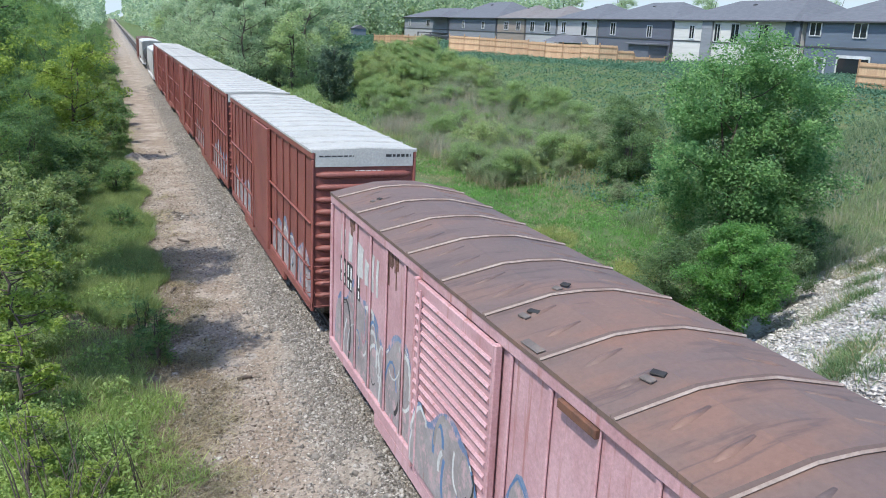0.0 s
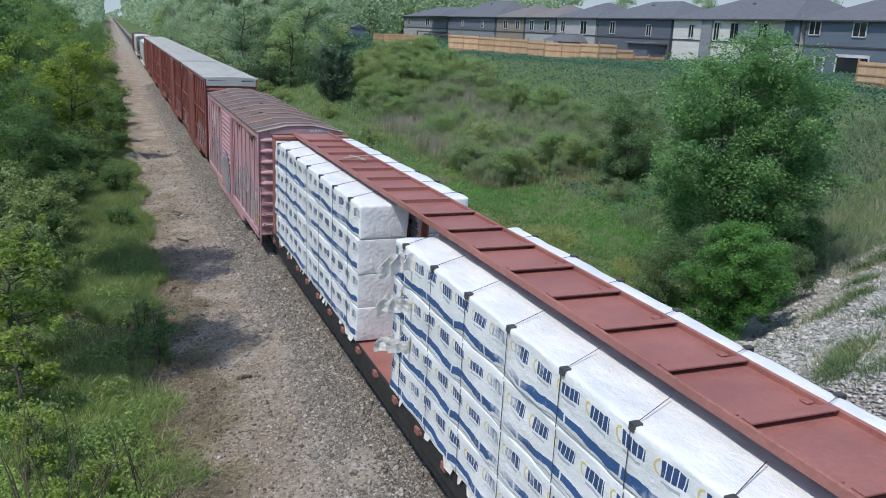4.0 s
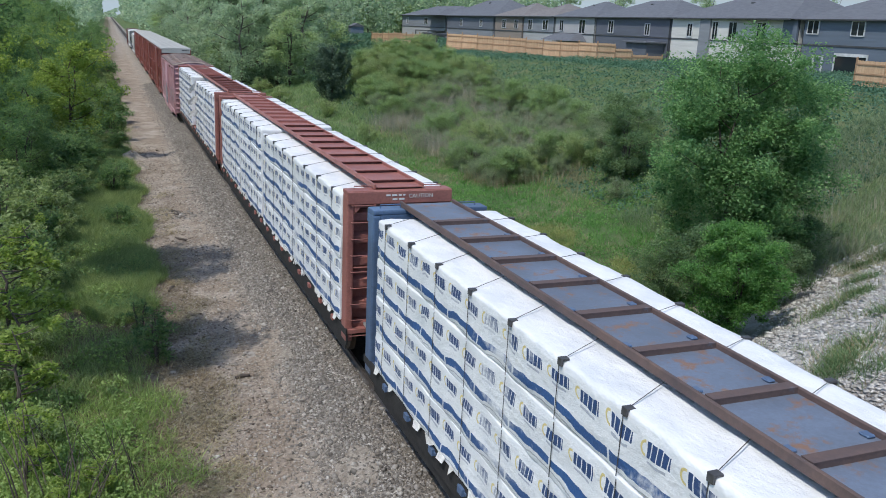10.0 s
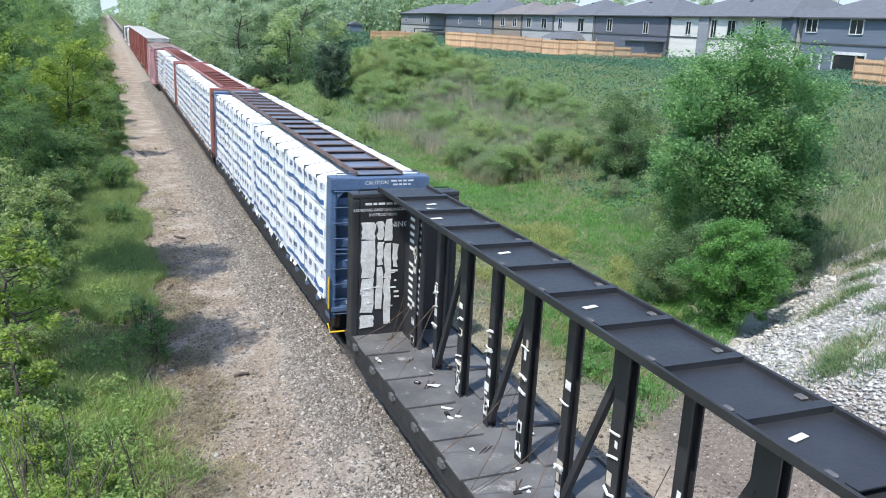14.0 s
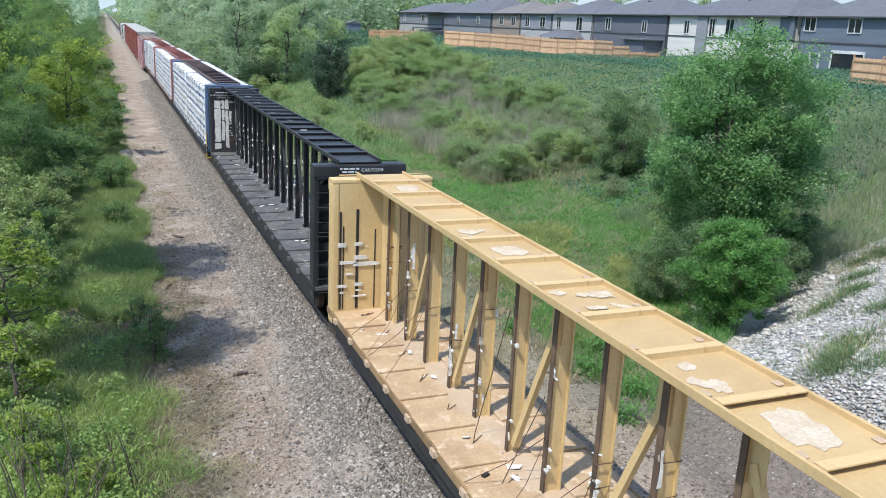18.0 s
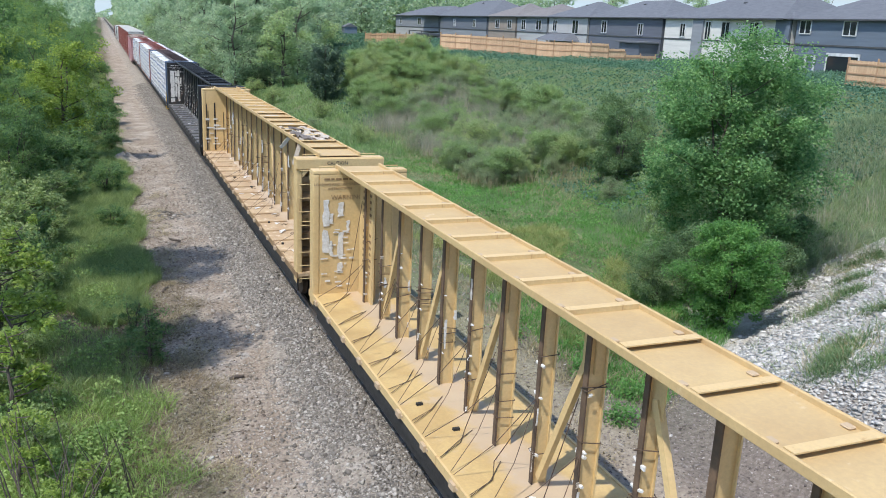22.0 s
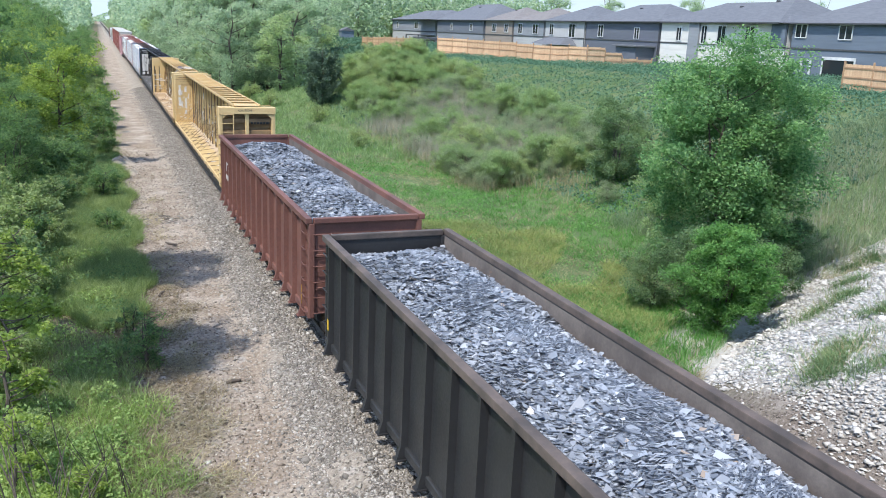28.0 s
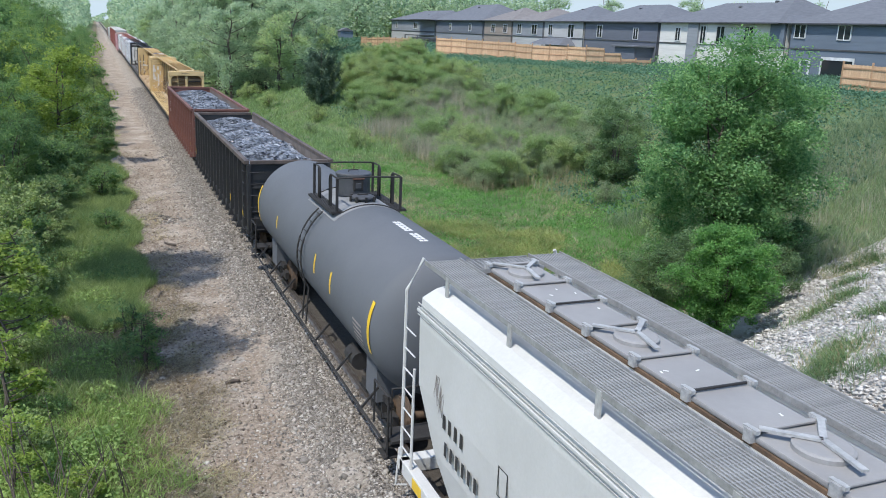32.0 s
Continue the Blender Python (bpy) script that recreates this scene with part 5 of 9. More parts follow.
def throw_up(car, y0, y1, z0, z1, seed, x, posts, xp):
    """Sprayed piece: grey field with a blue halo along its wavy top, swooping white, pink and dark lines; posts are painted over too."""
    rng = random.Random(seed)
    k1, k2, k3 = rng.uniform(1.6, 2.4), rng.uniform(3.5, 5.5), rng.uniform(0, 6)

    def top(y):
        e = min(1.0, (y - y0) / 0.5, (y1 - y) / 0.5)
        return z0 + (z1 - z0) * (0.25 + 0.75 * max(e, 0.0) ** 0.5) * (0.8 + 0.12 * math.sin(k1 * y + k3) + 0.08 * math.sin(k2 * y))

    lines = []
    for k in range(int((y1 - y0) * 5)):
        cy, cz = rng.uniform(y0 + 0.3, y1 - 0.3), 0
        t = top(cy)
        cz = rng.uniform(z0 + 0.15, t - 0.15)
        r, a0, sweep, sq = rng.uniform(0.18, 0.55), rng.uniform(0, 6.28), rng.uniform(1.6, 4.0), rng.uniform(1.0, 1.7)
        pts = [(cy + r * math.cos(a0 + sweep * i / 9) * (1 - 0.04 * i), cz + sq * r * math.sin(a0 + sweep * i / 9)) for i in range(10)]
        pts = [(min(max(p, y0 + 0.04), y1 - 0.04), min(max(q, z0 + 0.03), top(min(max(p, y0 + 0.04), y1 - 0.04)) + 0.05)) for p, q in pts]
        lines.append((pts, rng.uniform(0.03, 0.1), rng.choice((M_GWHITE, M_GWHITE, M_GWHITE, M_GWHITE, M_GBLUE, M_GBLUE, M_GROSE, M_GGREY, M_KMARK))))
    part("painted_field", wall_field(y0, y1, z0, lambda y: top(y) + 0.13 + 0.05 * math.sin(7 * y), x), M_GHALO, car, "faded blue sprayed halo")
    part("painted_field", wall_field(y0 + 0.05, y1 - 0.05, z0, top, x - 0.0012), M_GFIELD, car, "worn grey sprayed field")
    for i, (pts, w, m) in enumerate(lines):
        part("painted_tag", stroke(pts, w, x - 0.0024 - 0.00003 * i), m, car, "sprayed graffiti line")
    for y in posts:
        part("painted_field", wall_field(y - 0.03, y + 0.03, z0 + 0.1, top, xp, 2), M_GFIELD, car, "worn grey sprayed field")


def build_boxcars():
    pink = boxcar("faded pink boxcar with rusted brown roof and graffiti", 15.5, 4.58, 4.84, M_PINK, M_ROOF, M_SEAM, (6.49, 9.52), 15, 1, False, 9, 1.46, 0.7)
    posts = [15.5 * q / 15 for q in range(1, 15)]
    throw_up(pink, 0.25, 6.35, 1.12, 3.0, 3, -1.4135, [q for q in posts if q < 6.3], -1.4835)
    throw_up(pink, 9.65, 15.2, 1.12, 3.05, 9, -1.4135, [q for q in posts if q > 9.7], -1.4835)
    throw_up(pink, 6.6, 9.45, 1.2, 2.75, 5, -1.577, (), 0)
    part("painted_tag", stroke([(0.5, 1.35), (0.9, 1.45), (1.35, 1.35)], 0.22, -1.4165), M_GYEL, pink, "yellow sprayed patch")
    text_bar_rows(pink, [(0.3, 1.15, -0.004, 4.62, 4.7)], M_GWHITE)
    # owner's name as plain white shapes, the mark on its black panel as bars
    for y_, z_, w_, h_ in ((14.55, 3.75, 0.34, 0.55), (13.95, 3.7, 0.3, 0.6), (13.2, 3.62, 0.42, 0.68), (12.72, 3.5, 0.26, 0.5), (12.3, 3.62, 0.14, 0.75), (12.0, 3.6, 0.14, 0.75)):
        part("painted_shape", stroke([(y_, z_ - h_ / 2), (y_ + 0.03, z_), (y_ - 0.02, z_ + h_ / 2)], w_, -1.416), M_GWHITE, pink, "white painted shape of the owner's name")
    for y_ in (14.55, 14.0, 13.4):
        part("mark_panel", stroke([(y_, 2.75), (y_, 3.35)], 0.45, -1.4155), M_KMARK, pink, "black panel under the reporting mark")
        for z_, h_ in ((3.15, 0.26), (2.87, 0.16)):
            for dy in (-0.12, 0.1):
                part("stencilled_mark", stroke([(y_ + dy, z_ - h_ / 2), (y_ + dy, z_ + h_ / 2)], 0.1, -1.4175), M_WMARK, pink, "white stencilled mark")
    for y in (1.2, 10.8, 13.4):
        rr = random.Random(int(y * 10))
        for j in range(8):
            yy_ = y + j * 0.085
            part("rust_streak", stroke([(yy_, 4.36), (yy_ + 0.01, 4.2), (yy_, 4.36 - rr.uniform(0.2, 0.7))], rr.uniform(0.04, 0.09), -1.4145), M_RUST, pink, "rust streak down the side sheet")
    for y, x, w in ((13.8, -1.0, 0.2), (6.6, -1.1, 0.3), (7.2, -0.3, 0.24), (4.3, -0.8, 0.3)):
        zr = 4.58 + 0.03 + (4.82 - 4.61) * (1.49 - abs(x)) / 0.99 if abs(x) > 0.5 else 4.82
        for k in (0, 1):
            ob = part("roof_patch", rbox(-0.05, 0.05, -w / 3, w / 3 - 0.03, 0, 0.03, 0.008, 1), (M_LINING, M_DARK)[k], pink, "loose patch on the roof")
            ob.matrix_basis = pose(x + 0.15 * k, y + 0.04 * k, zr + 0.01 + 0.03 * k, 0, -10, 12 + 20 * k)
    part("roof_patch", rbox(-0.06, 0.06, -0.2, 0.2, 0, 0.012, 0.004, 1), M_LINING, pink, "pale sheet caught on the eave").matrix_basis = pose(-1.4, 5.75, 4.645, 0, -12, 3)
    rolls(pink, 24.6)
    y = 42.45
    for k in range(5):
        car = boxcar("tall oxide-red boxcar with white roof" + (" and graffiti on its side" if k < 2 else ""), 15.55, 5.16, 5.24, M_BOXRED, M_WROOF, M_WSEAM, (6.2, 9.3), 15, 20 + k, True, 13, 1.37)
        part("white_end_band", box(-1.29, 1.29, -0.004, 0.055, 4.77, 5.185), M_WROOF, car, "white painted band at the top of the end")
        text_bar_rows(car, [(-1.2, -0.3, -0.006, 5.03, 5.06), (0.55, 1.22, -0.006, 5.01, 5.08)], M_KMARK)
        text_bar_rows(car, [(-0.25, 0.5, 0.02, 4.64, 4.67)], M_WMARK)
        for zz in (0.25, 0.55):
            part("side_rail", rbox(-1.42, -1.35, 0.1, 15.4, 1.02 + 4.1 * zz, 1.06 + 4.1 * zz, 0.01, 1), M_BOXRED, car)
        if k < 2:
            throw_up(car, 0.35, 6.0, 1.1, 2.5, 40 + k, -1.323, [15.55 * q / 15 for q in range(1, 6)], -1.405)
            throw_up(car, 9.6, 15.2, 1.1, 2.3, 50 + k, -1.323, [15.55 * q / 15 for q in range(10, 15)], -1.405)
        rolls(car, y + 17.05 * k)


# ---- gondolas with shredded scrap ----


def scrap_mat(name, stops):
    m, nt, b = begin(name)
    r = nt.nodes.new("ShaderNodeNewGeometry").outputs["Random Per Island"]
    nt.links.new(ramp_of(nt, r, stops), b.inputs["Base Color"])
    b.inputs["Roughness"].default_value = 0.5
    b.inputs["Metallic"].default_value = 0.15
    return m


M_SCRAP = scrap_mat("shredded_scrap_plates", [(0.0, (0.14, 0.153, 0.178)), (0.45, (0.225, 0.247, 0.28)), (0.88, (0.31, 0.335, 0.375)), (0.98, (0.45, 0.47, 0.49)), (1.0, (0.3, 0.23, 0.17))])
M_STRIPS = scrap_mat("shredded_scrap_strips", [(0.0, (0.035, 0.04, 0.052)), (0.4, (0.11, 0.125, 0.152)), (0.8, (0.24, 0.262, 0.295)), (1.0, (0.38, 0.4, 0.43))])


def scrap_heap(length, hw, z, seed, n):
    rng = np.random.default_rng(seed)
    # a lumpy bed under the loose pieces
    xs, ys = np.linspace(-hw, hw, 14), np.linspace(0, length, 80)
    gx, gy = np.meshgrid(xs, ys)

    def top(x, y):
        e = np.clip(np.minimum(y, length - y) / 1.2, 0, 1)
        return z + 0.28 * (1 - (x / hw) ** 2) * e - 0.12 + 0.07 * wave(x, y, 0.5, seed) + 0.05 * wave(x, y, 1.1, seed + 2)
    v = np.stack([gx, gy, top(gx, gy) - 0.03], -1).reshape(-1, 3)
    nx = len(xs)
    i = (np.arange(len(ys) - 1)[:, None] * nx + np.arange(nx - 1)).ravel()
    f = np.stack([i, i + 1, i + nx + 1, i + nx], -1)
    # loose pieces: drifts of narrow strips lying one way, torn plates elsewhere
    c = np.stack([rng.uniform(-hw, hw, n), rng.uniform(0, length, n)], -1)
    drift = wave(c[:, 0] * 1.4, c[:, 1], 0.55, seed + 5) + 0.5 * wave(c[:, 0], c[:, 1], 0.22, seed + 1)
    strip = drift + rng.normal(0, 1.0, n) > -0.25
    cz = top(c[:, 0], c[:, 1]) + rng.uniform(-0.03, 0.05, n)
    a = 1.1 * wave(c[:, 0], c[:, 1], 0.9, seed + 3) + rng.normal(0, 0.65, n)
    a = np.where(strip, a, rng.uniform(0, math.tau, n))
    l = np.where(strip, rng.uniform(0.04, 0.16, n), rng.uniform(0.025, 0.085, n) * (1 + 0.7 * (rng.random(n) < 0.12)))
    w = np.where(strip, rng.uniform(0.005, 0.02, n), l * rng.uniform(0.3, 0.85, n))
    tilt = rng.normal(0, 1, (n, 2)) * np.where(strip, 0.14, 0.26)[:, None]
    ux, uy = np.cos(a), np.sin(a)
    p = []
    for s, t in ((-1, -1), (1, -0.7), (0.8, 1), (-0.9, 0.8)):
        s, t = s * rng.uniform(0.55, 1.1, n), t * rng.uniform(0.55, 1.1, n)
        dx, dy = s * l * ux - t * w * uy, s * l * uy + t * w * ux
        p.append(np.stack([np.clip(c[:, 0] + dx, -hw, hw), np.clip(c[:, 1] + dy, 0, length), cz + s * l * tilt[:, 0] + t * w * tilt[:, 1]], -1))
    q = np.stack(p, 1).reshape(-1, 3)
    fq = np.arange(n * 4).reshape(n, 4)
    me = np_mesh("scrap_heap", np.concatenate([v, q]), np.concatenate([f, fq + len(v)]), M_STRIPS)
    me.materials.append(M_SCRAP)
    me.polygons.foreach_set("material_index", np.concatenate([np.zeros(len(f), np.int32), (~strip).astype(np.int32)]))
    return me


def gondola(label, length, m, m_rim, ribs, seed, turning=True):
    car = thing("gondola_car", label, "gondola", "cars of the freight train")
    hw, z0, z1 = 1.40, 1.36, 3.8
    part("floor", box(-hw, hw, 0.1, length - 0.1, z0, z0 + 0.06), m, car)
    for sx in (-1, 1):
        x0, x1 = sorted((sx * hw, sx * (hw - 0.03)))
        part("side_sheet", box(x0, x1, 0.05, length - 0.05, z0, z1 - 0.12), m, car)
        part("inner_lining", box(*sorted((sx * (hw - 0.03), sx * (hw - 0.036))), 0.1, length - 0.1, z0 + 0.1, z1 - 0.15), M_LINING, car, "dusty worn inner wall")
        x0, x1 = sorted((sx * (hw - 0.03), sx * (hw + 0.13)))
        part("top_chord", rbox(x0, x1, 0, length, z1 - 0.14, z1, 0.02), m_rim, car)
        part("side_sill", rbox(*sorted((sx * (hw - 0.02), sx * (hw + 0.06))), 0.05, length - 0.05, z0 - 0.12, z0 + 0.06, 0.015, 1), m, car)
        bm = bmesh.new()
        prof = [(0, -0.05), (0.125, -0.044), (0.125, 0.044), (0, 0.05)]
        lo, hi = [[bm.verts.new((sx * (hw + d), y, z)) for d, y in prof] for z in (z0 + 0.1, z1 - 0.14)]
        foot = [bm.verts.new((sx * (hw + d * 1.6), y * 1.2, z0 - 0.16)) for d, y in prof]
        for q, r in ((lo, hi), (foot, lo)):
            for k in range(3):
                bm.faces.new((q[k], q[k + 1], r[k + 1], r[k]))
        bm.faces.new(foot[::-1])
        bmesh.ops.recalc_face_normals(bm, faces=bm.faces[:])
        bx(bm, *sorted((sx * hw, sx * (hw + 0.23))), -0.09, 0.09, z0 - 0.185, z0 - 0.16)
        rib = mesh_of(bm, "side_rib", m)
        for k in range(ribs):
            part("side_rib", rib, None, car).location.y = 0.55 + k * (length - 1.1) / (ribs - 1)
    for y, s in ((0.05, -1), (length - 0.05, 1)):
        y0, y1 = sorted((y, y - s * 0.03))
        part("end_sheet", box(-hw + 0.03, hw - 0.03, y0, y1, z0, z1 - 0.12), m, car)
        ya, yb = sorted((y - s * 0.06, y + s * 0.08))
        part("end_chord", rbox(-hw + 0.065, hw - 0.065, ya, yb, z1 - 0.14, z1 - 0.005, 0.02), m_rim, car)
        for k in range(2):
            part("end_rib", rbox(-hw + 0.05, hw - 0.05, *sorted((y, y + s * 0.03)), z0 + 0.6 + k * 0.85, z0 + 0.68 + k * 0.85, 0.014, 1), m, car)
        for sx in (-1, 1):
            part("corner_post", rbox(*sorted((sx * (hw - 0.1), sx * (hw + 0.05))), *sorted((y - s * 0.08, y + s * 0.06)), z0 - 0.1, z1 - 0.14, 0.03), m, car)
    ladder(car, -hw + 0.06, -hw + 0.5, 0.02, [1.4 + 0.4 * k for k in range(6)], m)
    ladder(car, 0.12, 0.5, -hw - 0.06, [1.4 + 0.4 * k for k in range(6)], m, side=True)
    ladder(car, length - 0.5, length - 0.12, -hw - 0.06, [1.4 + 0.4 * k for k in range(6)], m, side=True)
    part("step", box(-0.35, 0.35, -0.12, 0.02, 2.9, 3.02), m, car).location = (0.85, 0, 0.15)
    part("centre_sill", box(-0.3, 0.3, 0.1, length - 0.1, 0.9, z0 - 0.002), M_DARK, car)
    for k in range(8):
        y = 0.8 + k * (length - 1.6) / 7
        part("cross_bearer", box(-hw + 0.05, hw - 0.05, y - 0.06, y + 0.06, z0 - 0.25, z0 - 0.004), M_DARK, car)
    running_gear(car, length, 2.1, turning)
    return car


def build_gondolas():
    g = gondola("rust-brown gondola heaped with shredded grey scrap metal", 15.8, M_GBROWN, M_GBROWN, 15, 31)
    # owner's marks become bars; the yellow reflector strips
    for k, (y, z, w, h) in enumerate(((14.2, 2.75, 0.28, 0.3), (13.75, 2.75, 0.28, 0.3), (14.2, 2.35, 0.35, 0.2), (13.7, 2.35, 0.3, 0.2))):
        part("stencilled_mark", box(-1.468, -1.464, y - w / 2, y + w / 2, z - h / 2, z + h / 2) if k > 1 else stroke([(y - w / 2, z - h / 2), (y - w / 2, z + h / 2), (y + w / 2, z + h / 2)], 0.06, -1.467), M_WMARK, g, "white stencilled mark")
    part("reflector_strip", box(-1.522, -1.518, 15.2, 15.26, 1.7, 2.5), M_YMARK, g, "yellow reflector strip")
    part("reflector_strip", box(-1.522, -1.518, 0.5, 0.56, 1.5, 2.0), M_YMARK, g, "yellow reflector strip")
    rolls(g, -141.5)
    heap = tagged(new("scrap_heap", scrap_heap(15.5, 1.36, 3.42, 3, 62000)), "heap of shredded grey sheet metal filling a gondola", "scrap metal", kind="stuff")
    rolls(heap, -141.35)
    g = gondola("black gondola heaped with shredded grey scrap metal", 15.9, M_GBLACK, M_GRIM, 16, 32)
    for z_, n_ in ((3.45, 4), (3.27, 4)):
        for k in range(n_):
            part("stencilled_mark", stroke([(0, 0), (0.045, 0)], 0.09, 0), M_WMARK, g, "white stencilled mark").matrix_basis = pose(0.6 + 0.085 * k, -0.035, z_, 0, 0, -90)
    for y in (3.46, 15.3, 0.5):
        part("reflector_strip", box(-1.526, -1.519, y, y + 0.1, 1.75, 2.0), M_YMARK, g, "yellow reflector strip")
    rolls(g, -159.0)
    heap = tagged(new("scrap_heap", scrap_heap(15.6, 1.36, 3.42, 4, 66000)), "heap of shredded grey sheet metal filling a gondola", "scrap metal", kind="stuff")
    rolls(heap, -158.85)


# ---- tank car ----


def tank_car(label, length, m, detailed=True):
    car = thing("tank_car", label, "tank car", "cars of the freight train")
    r, zc = 1.44, 2.7
    rows = []
    hd = 0.7
    for k in range(9):
        a = math.pi / 2 * k / 8
        rows.append((0.75 + hd * (1 - math.cos(a)), max(r * math.sin(a), 0.02)))
    rows += [(length - u, q) for u, q in rows[::-1]]
    shell = part("tank_shell", lathe(rows, 64, "y"), m, car, smooth=True)
    shell.location.z = zc
    part("sill", box(-0.3, 0.3, -0.1, length + 0.1, 0.9, 1.35), M_DARK, car)
    for y in (2.2, length - 2.2):
        part("saddle", boxes([(-1.1, 1.1, y - 0.35, y + 0.35, 1.0, 1.9)]), m, car)
    if not detailed:
        running_gear(car, length, 2.2)
        return car
    yd = 7.5
    ztop = zc + r
    dome = part("manway", lathe([(ztop - 0.2, 0.4), (ztop + 0.02, 0.4), (ztop + 0.02, 0.43), (ztop + 0.5, 0.43), (ztop + 0.51, 0.46), (ztop + 0.55, 0.46), (ztop + 0.57, 0.44), (ztop + 0.585, 0.02)], 32, "z"), M_HOUSING, car, "dark grey protective housing")
    dome.location.y = yd
    part("housing_door", rbox(-0.13, 0.13, -0.46, -0.41, ztop + 0.16, ztop + 0.44, 0.02), M_DARK, dome, "small hinged door")
    part("housing_window", rbox(-0.07, 0.07, -0.475, -0.455, ztop + 0.22, ztop + 0.36, 0.01, 1), M_HOUSING, dome)
    part("door_hinge", bar((-0.15, -0.45, ztop + 0.46), (0.15, -0.45, ztop + 0.46), 0.022), M_RUST, dome)
    part("cover_handle", tube(bmesh.new(), [(-0.15, -0.05, ztop + 0.57), (-0.15, -0.05, ztop + 0.63), (0.12, 0.02, ztop + 0.63), (0.12, 0.02, ztop + 0.57)], 0.014, 5), M_DARK, dome)
    part("cover_pin", bar((0.08, 0.25, ztop + 0.56), (0.08, 0.25, ztop + 0.7), 0.012, 5), M_RUST, dome)
    valve = part("hatch", lathe([(ztop - 0.08, 0.2), (ztop + 0.06, 0.2), (ztop + 0.06, 0.3), (ztop + 0.1, 0.3), (ztop + 0.13, 0.24), (ztop + 0.14, 0.02)], 20, "z"), M_HOUSING, car)
    valve.location.y = yd - 0.85
    for k in range(8):
        a = k * math.tau / 8
        part("bolt", bar((0.31 * math.cos(a), 0.31 * math.sin(a), ztop - 0.01), (0.31 * math.cos(a), 0.31 * math.sin(a), ztop + 0.13), 0.035), M_DARK, valve)
    part("hatch_handle", bar((-0.14, 0, ztop + 0.15), (0.14, 0.03, ztop + 0.15), 0.015, 5), M_DARK, valve)
    # worn pale saddle under the walkways, two grated walkways, rails with rounded corners
    x1, y0, y1, zp, zr = 0.8, yd - 1.42, yd + 0.95, ztop - 0.16, ztop + 0.66
    bm = bmesh.new()
    prev = None
    for k in range(17):
        a = math.radians(-40 + 5 * k)
        pr = [bm.verts.new(((r + 0.006) * math.sin(a), q, zc + (r + 0.006) * math.cos(a))) for q in (y0 - 0.18, y1 + 0.12)]
        if prev:
            bm.faces.new((prev[0], prev[1], pr[1], pr[0]))
        prev = pr
    part("worn_saddle", bm, M_SADDLE, car, "worn pale grey band under the walkways", smooth=True)
    tread = mesh_of(boxes([(-0.012, 0.012, y0, y1, -0.02, 0.02)]), "tread_bar", M_DARK)
    for sx in (-1, 1):
        pl = part("platform", boxes([(sx * x1 - 0.15, sx * x1 - 0.13, y0, y1, zp - 0.04, zp + 0.02), (sx * x1 + 0.13, sx * x1 + 0.15, y0, y1, zp - 0.04, zp + 0.02)] + [(sx * x1 - 0.15, sx * x1 + 0.15, y0 + q * (y1 - y0) / 9 - 0.012, y0 + q * (y1 - y0) / 9 + 0.012, zp - 0.03, zp) for q in range(10)]), M_DARK, car, "dark grated walkway")
        for k in range(6):
            part("tread_bar", tread, None, pl).location = (sx * x1 - 0.105 + 0.042 * k, 0, zp + 0.005)
        for q in (y0 + 0.25, y1 - 0.25):
            part("platform_bracket", beam((sx * x1, q, zp), (sx * (x1 + 0.06), q, zp - 0.3), 0.05, 0.05), M_DARK, car)
        ym = (y0 + y1) / 2
        for q, e in ((y0 + 0.05, ym - 0.42), (y1 - 0.05, ym + 0.5)):
            s2 = 1 if e > q else -1
            part("rail_post", rbox(sx * x1 - 0.035, sx * x1 + 0.035, q - 0.012, q + 0.012, zp, zr, 0.004, 1), M_DARK, car)
            part("handrail", tube(bmesh.new(), [(sx * x1, q + s2 * 0.02, zr), (sx * x1, e - s2 * 0.12, zr), (sx * x1, e - s2 * 0.03, zr - 0.04), (sx * x1, e, zr - 0.13), (sx * x1, e, zp)], 0.022, 7), M_DARK, car, smooth=True)
            part("rail_post", rbox(sx * x1 - 0.03, sx * x1 + 0.03, e - s2 * 0.14 - 0.01, e - s2 * 0.14 + 0.01, zp, zr - 0.02, 0.003, 1), M_DARK, car)
    for q in (y0 + 0.05, y1 - 0.05):
        part("handrail", tube(bmesh.new(), [(-x1, q, zr - 0.06), (-x1 + 0.05, q, zr), (0, q, zr + 0.02), (x1 - 0.05, q, zr), (x1, q, zr - 0.06)], 0.022, 7), M_DARK, car, smooth=True)
    part("shell_cable", tube(bmesh.new(), [((r + 0.02) * math.sin(math.radians(a)), y0 - 0.02, zc + (r + 0.02) * math.cos(math.radians(a))) for a in range(-28, 33, 6)], 0.016, 5), M_DARK, car)
    part("shell_cable", tube(bmesh.new(), [((r + 0.02) * math.sin(math.radians(a)), y1 - 0.02, zc + (r + 0.02) * math.cos(math.radians(a))) for a in range(-28, 33, 6)], 0.016, 5), M_DARK, car)
    # side ladder following the shell
    ly = yd - 0.55
    for dy in (-0.2, 0.2):
        pts = [(-(r + 0.1) * math.cos(math.radians(a)), ly + dy, zc + (r + 0.1) * math.sin(math.radians(a))) for a in range(50, -31, -8)] + [(-1.4, ly + dy, 1.0)]
        part("ladder_stile", tube(bmesh.new(), pts, 0.022), M_DARK, car)
    for a in range(46, -31, -10):
        c, s = (r + 0.1) * math.cos(math.radians(a)), (r + 0.1) * math.sin(math.radians(a))
        part("ladder_rung", bar((-c, ly - 0.2, zc + s), (-c, ly + 0.2, zc + s), 0.014, 5), M_DARK, car)
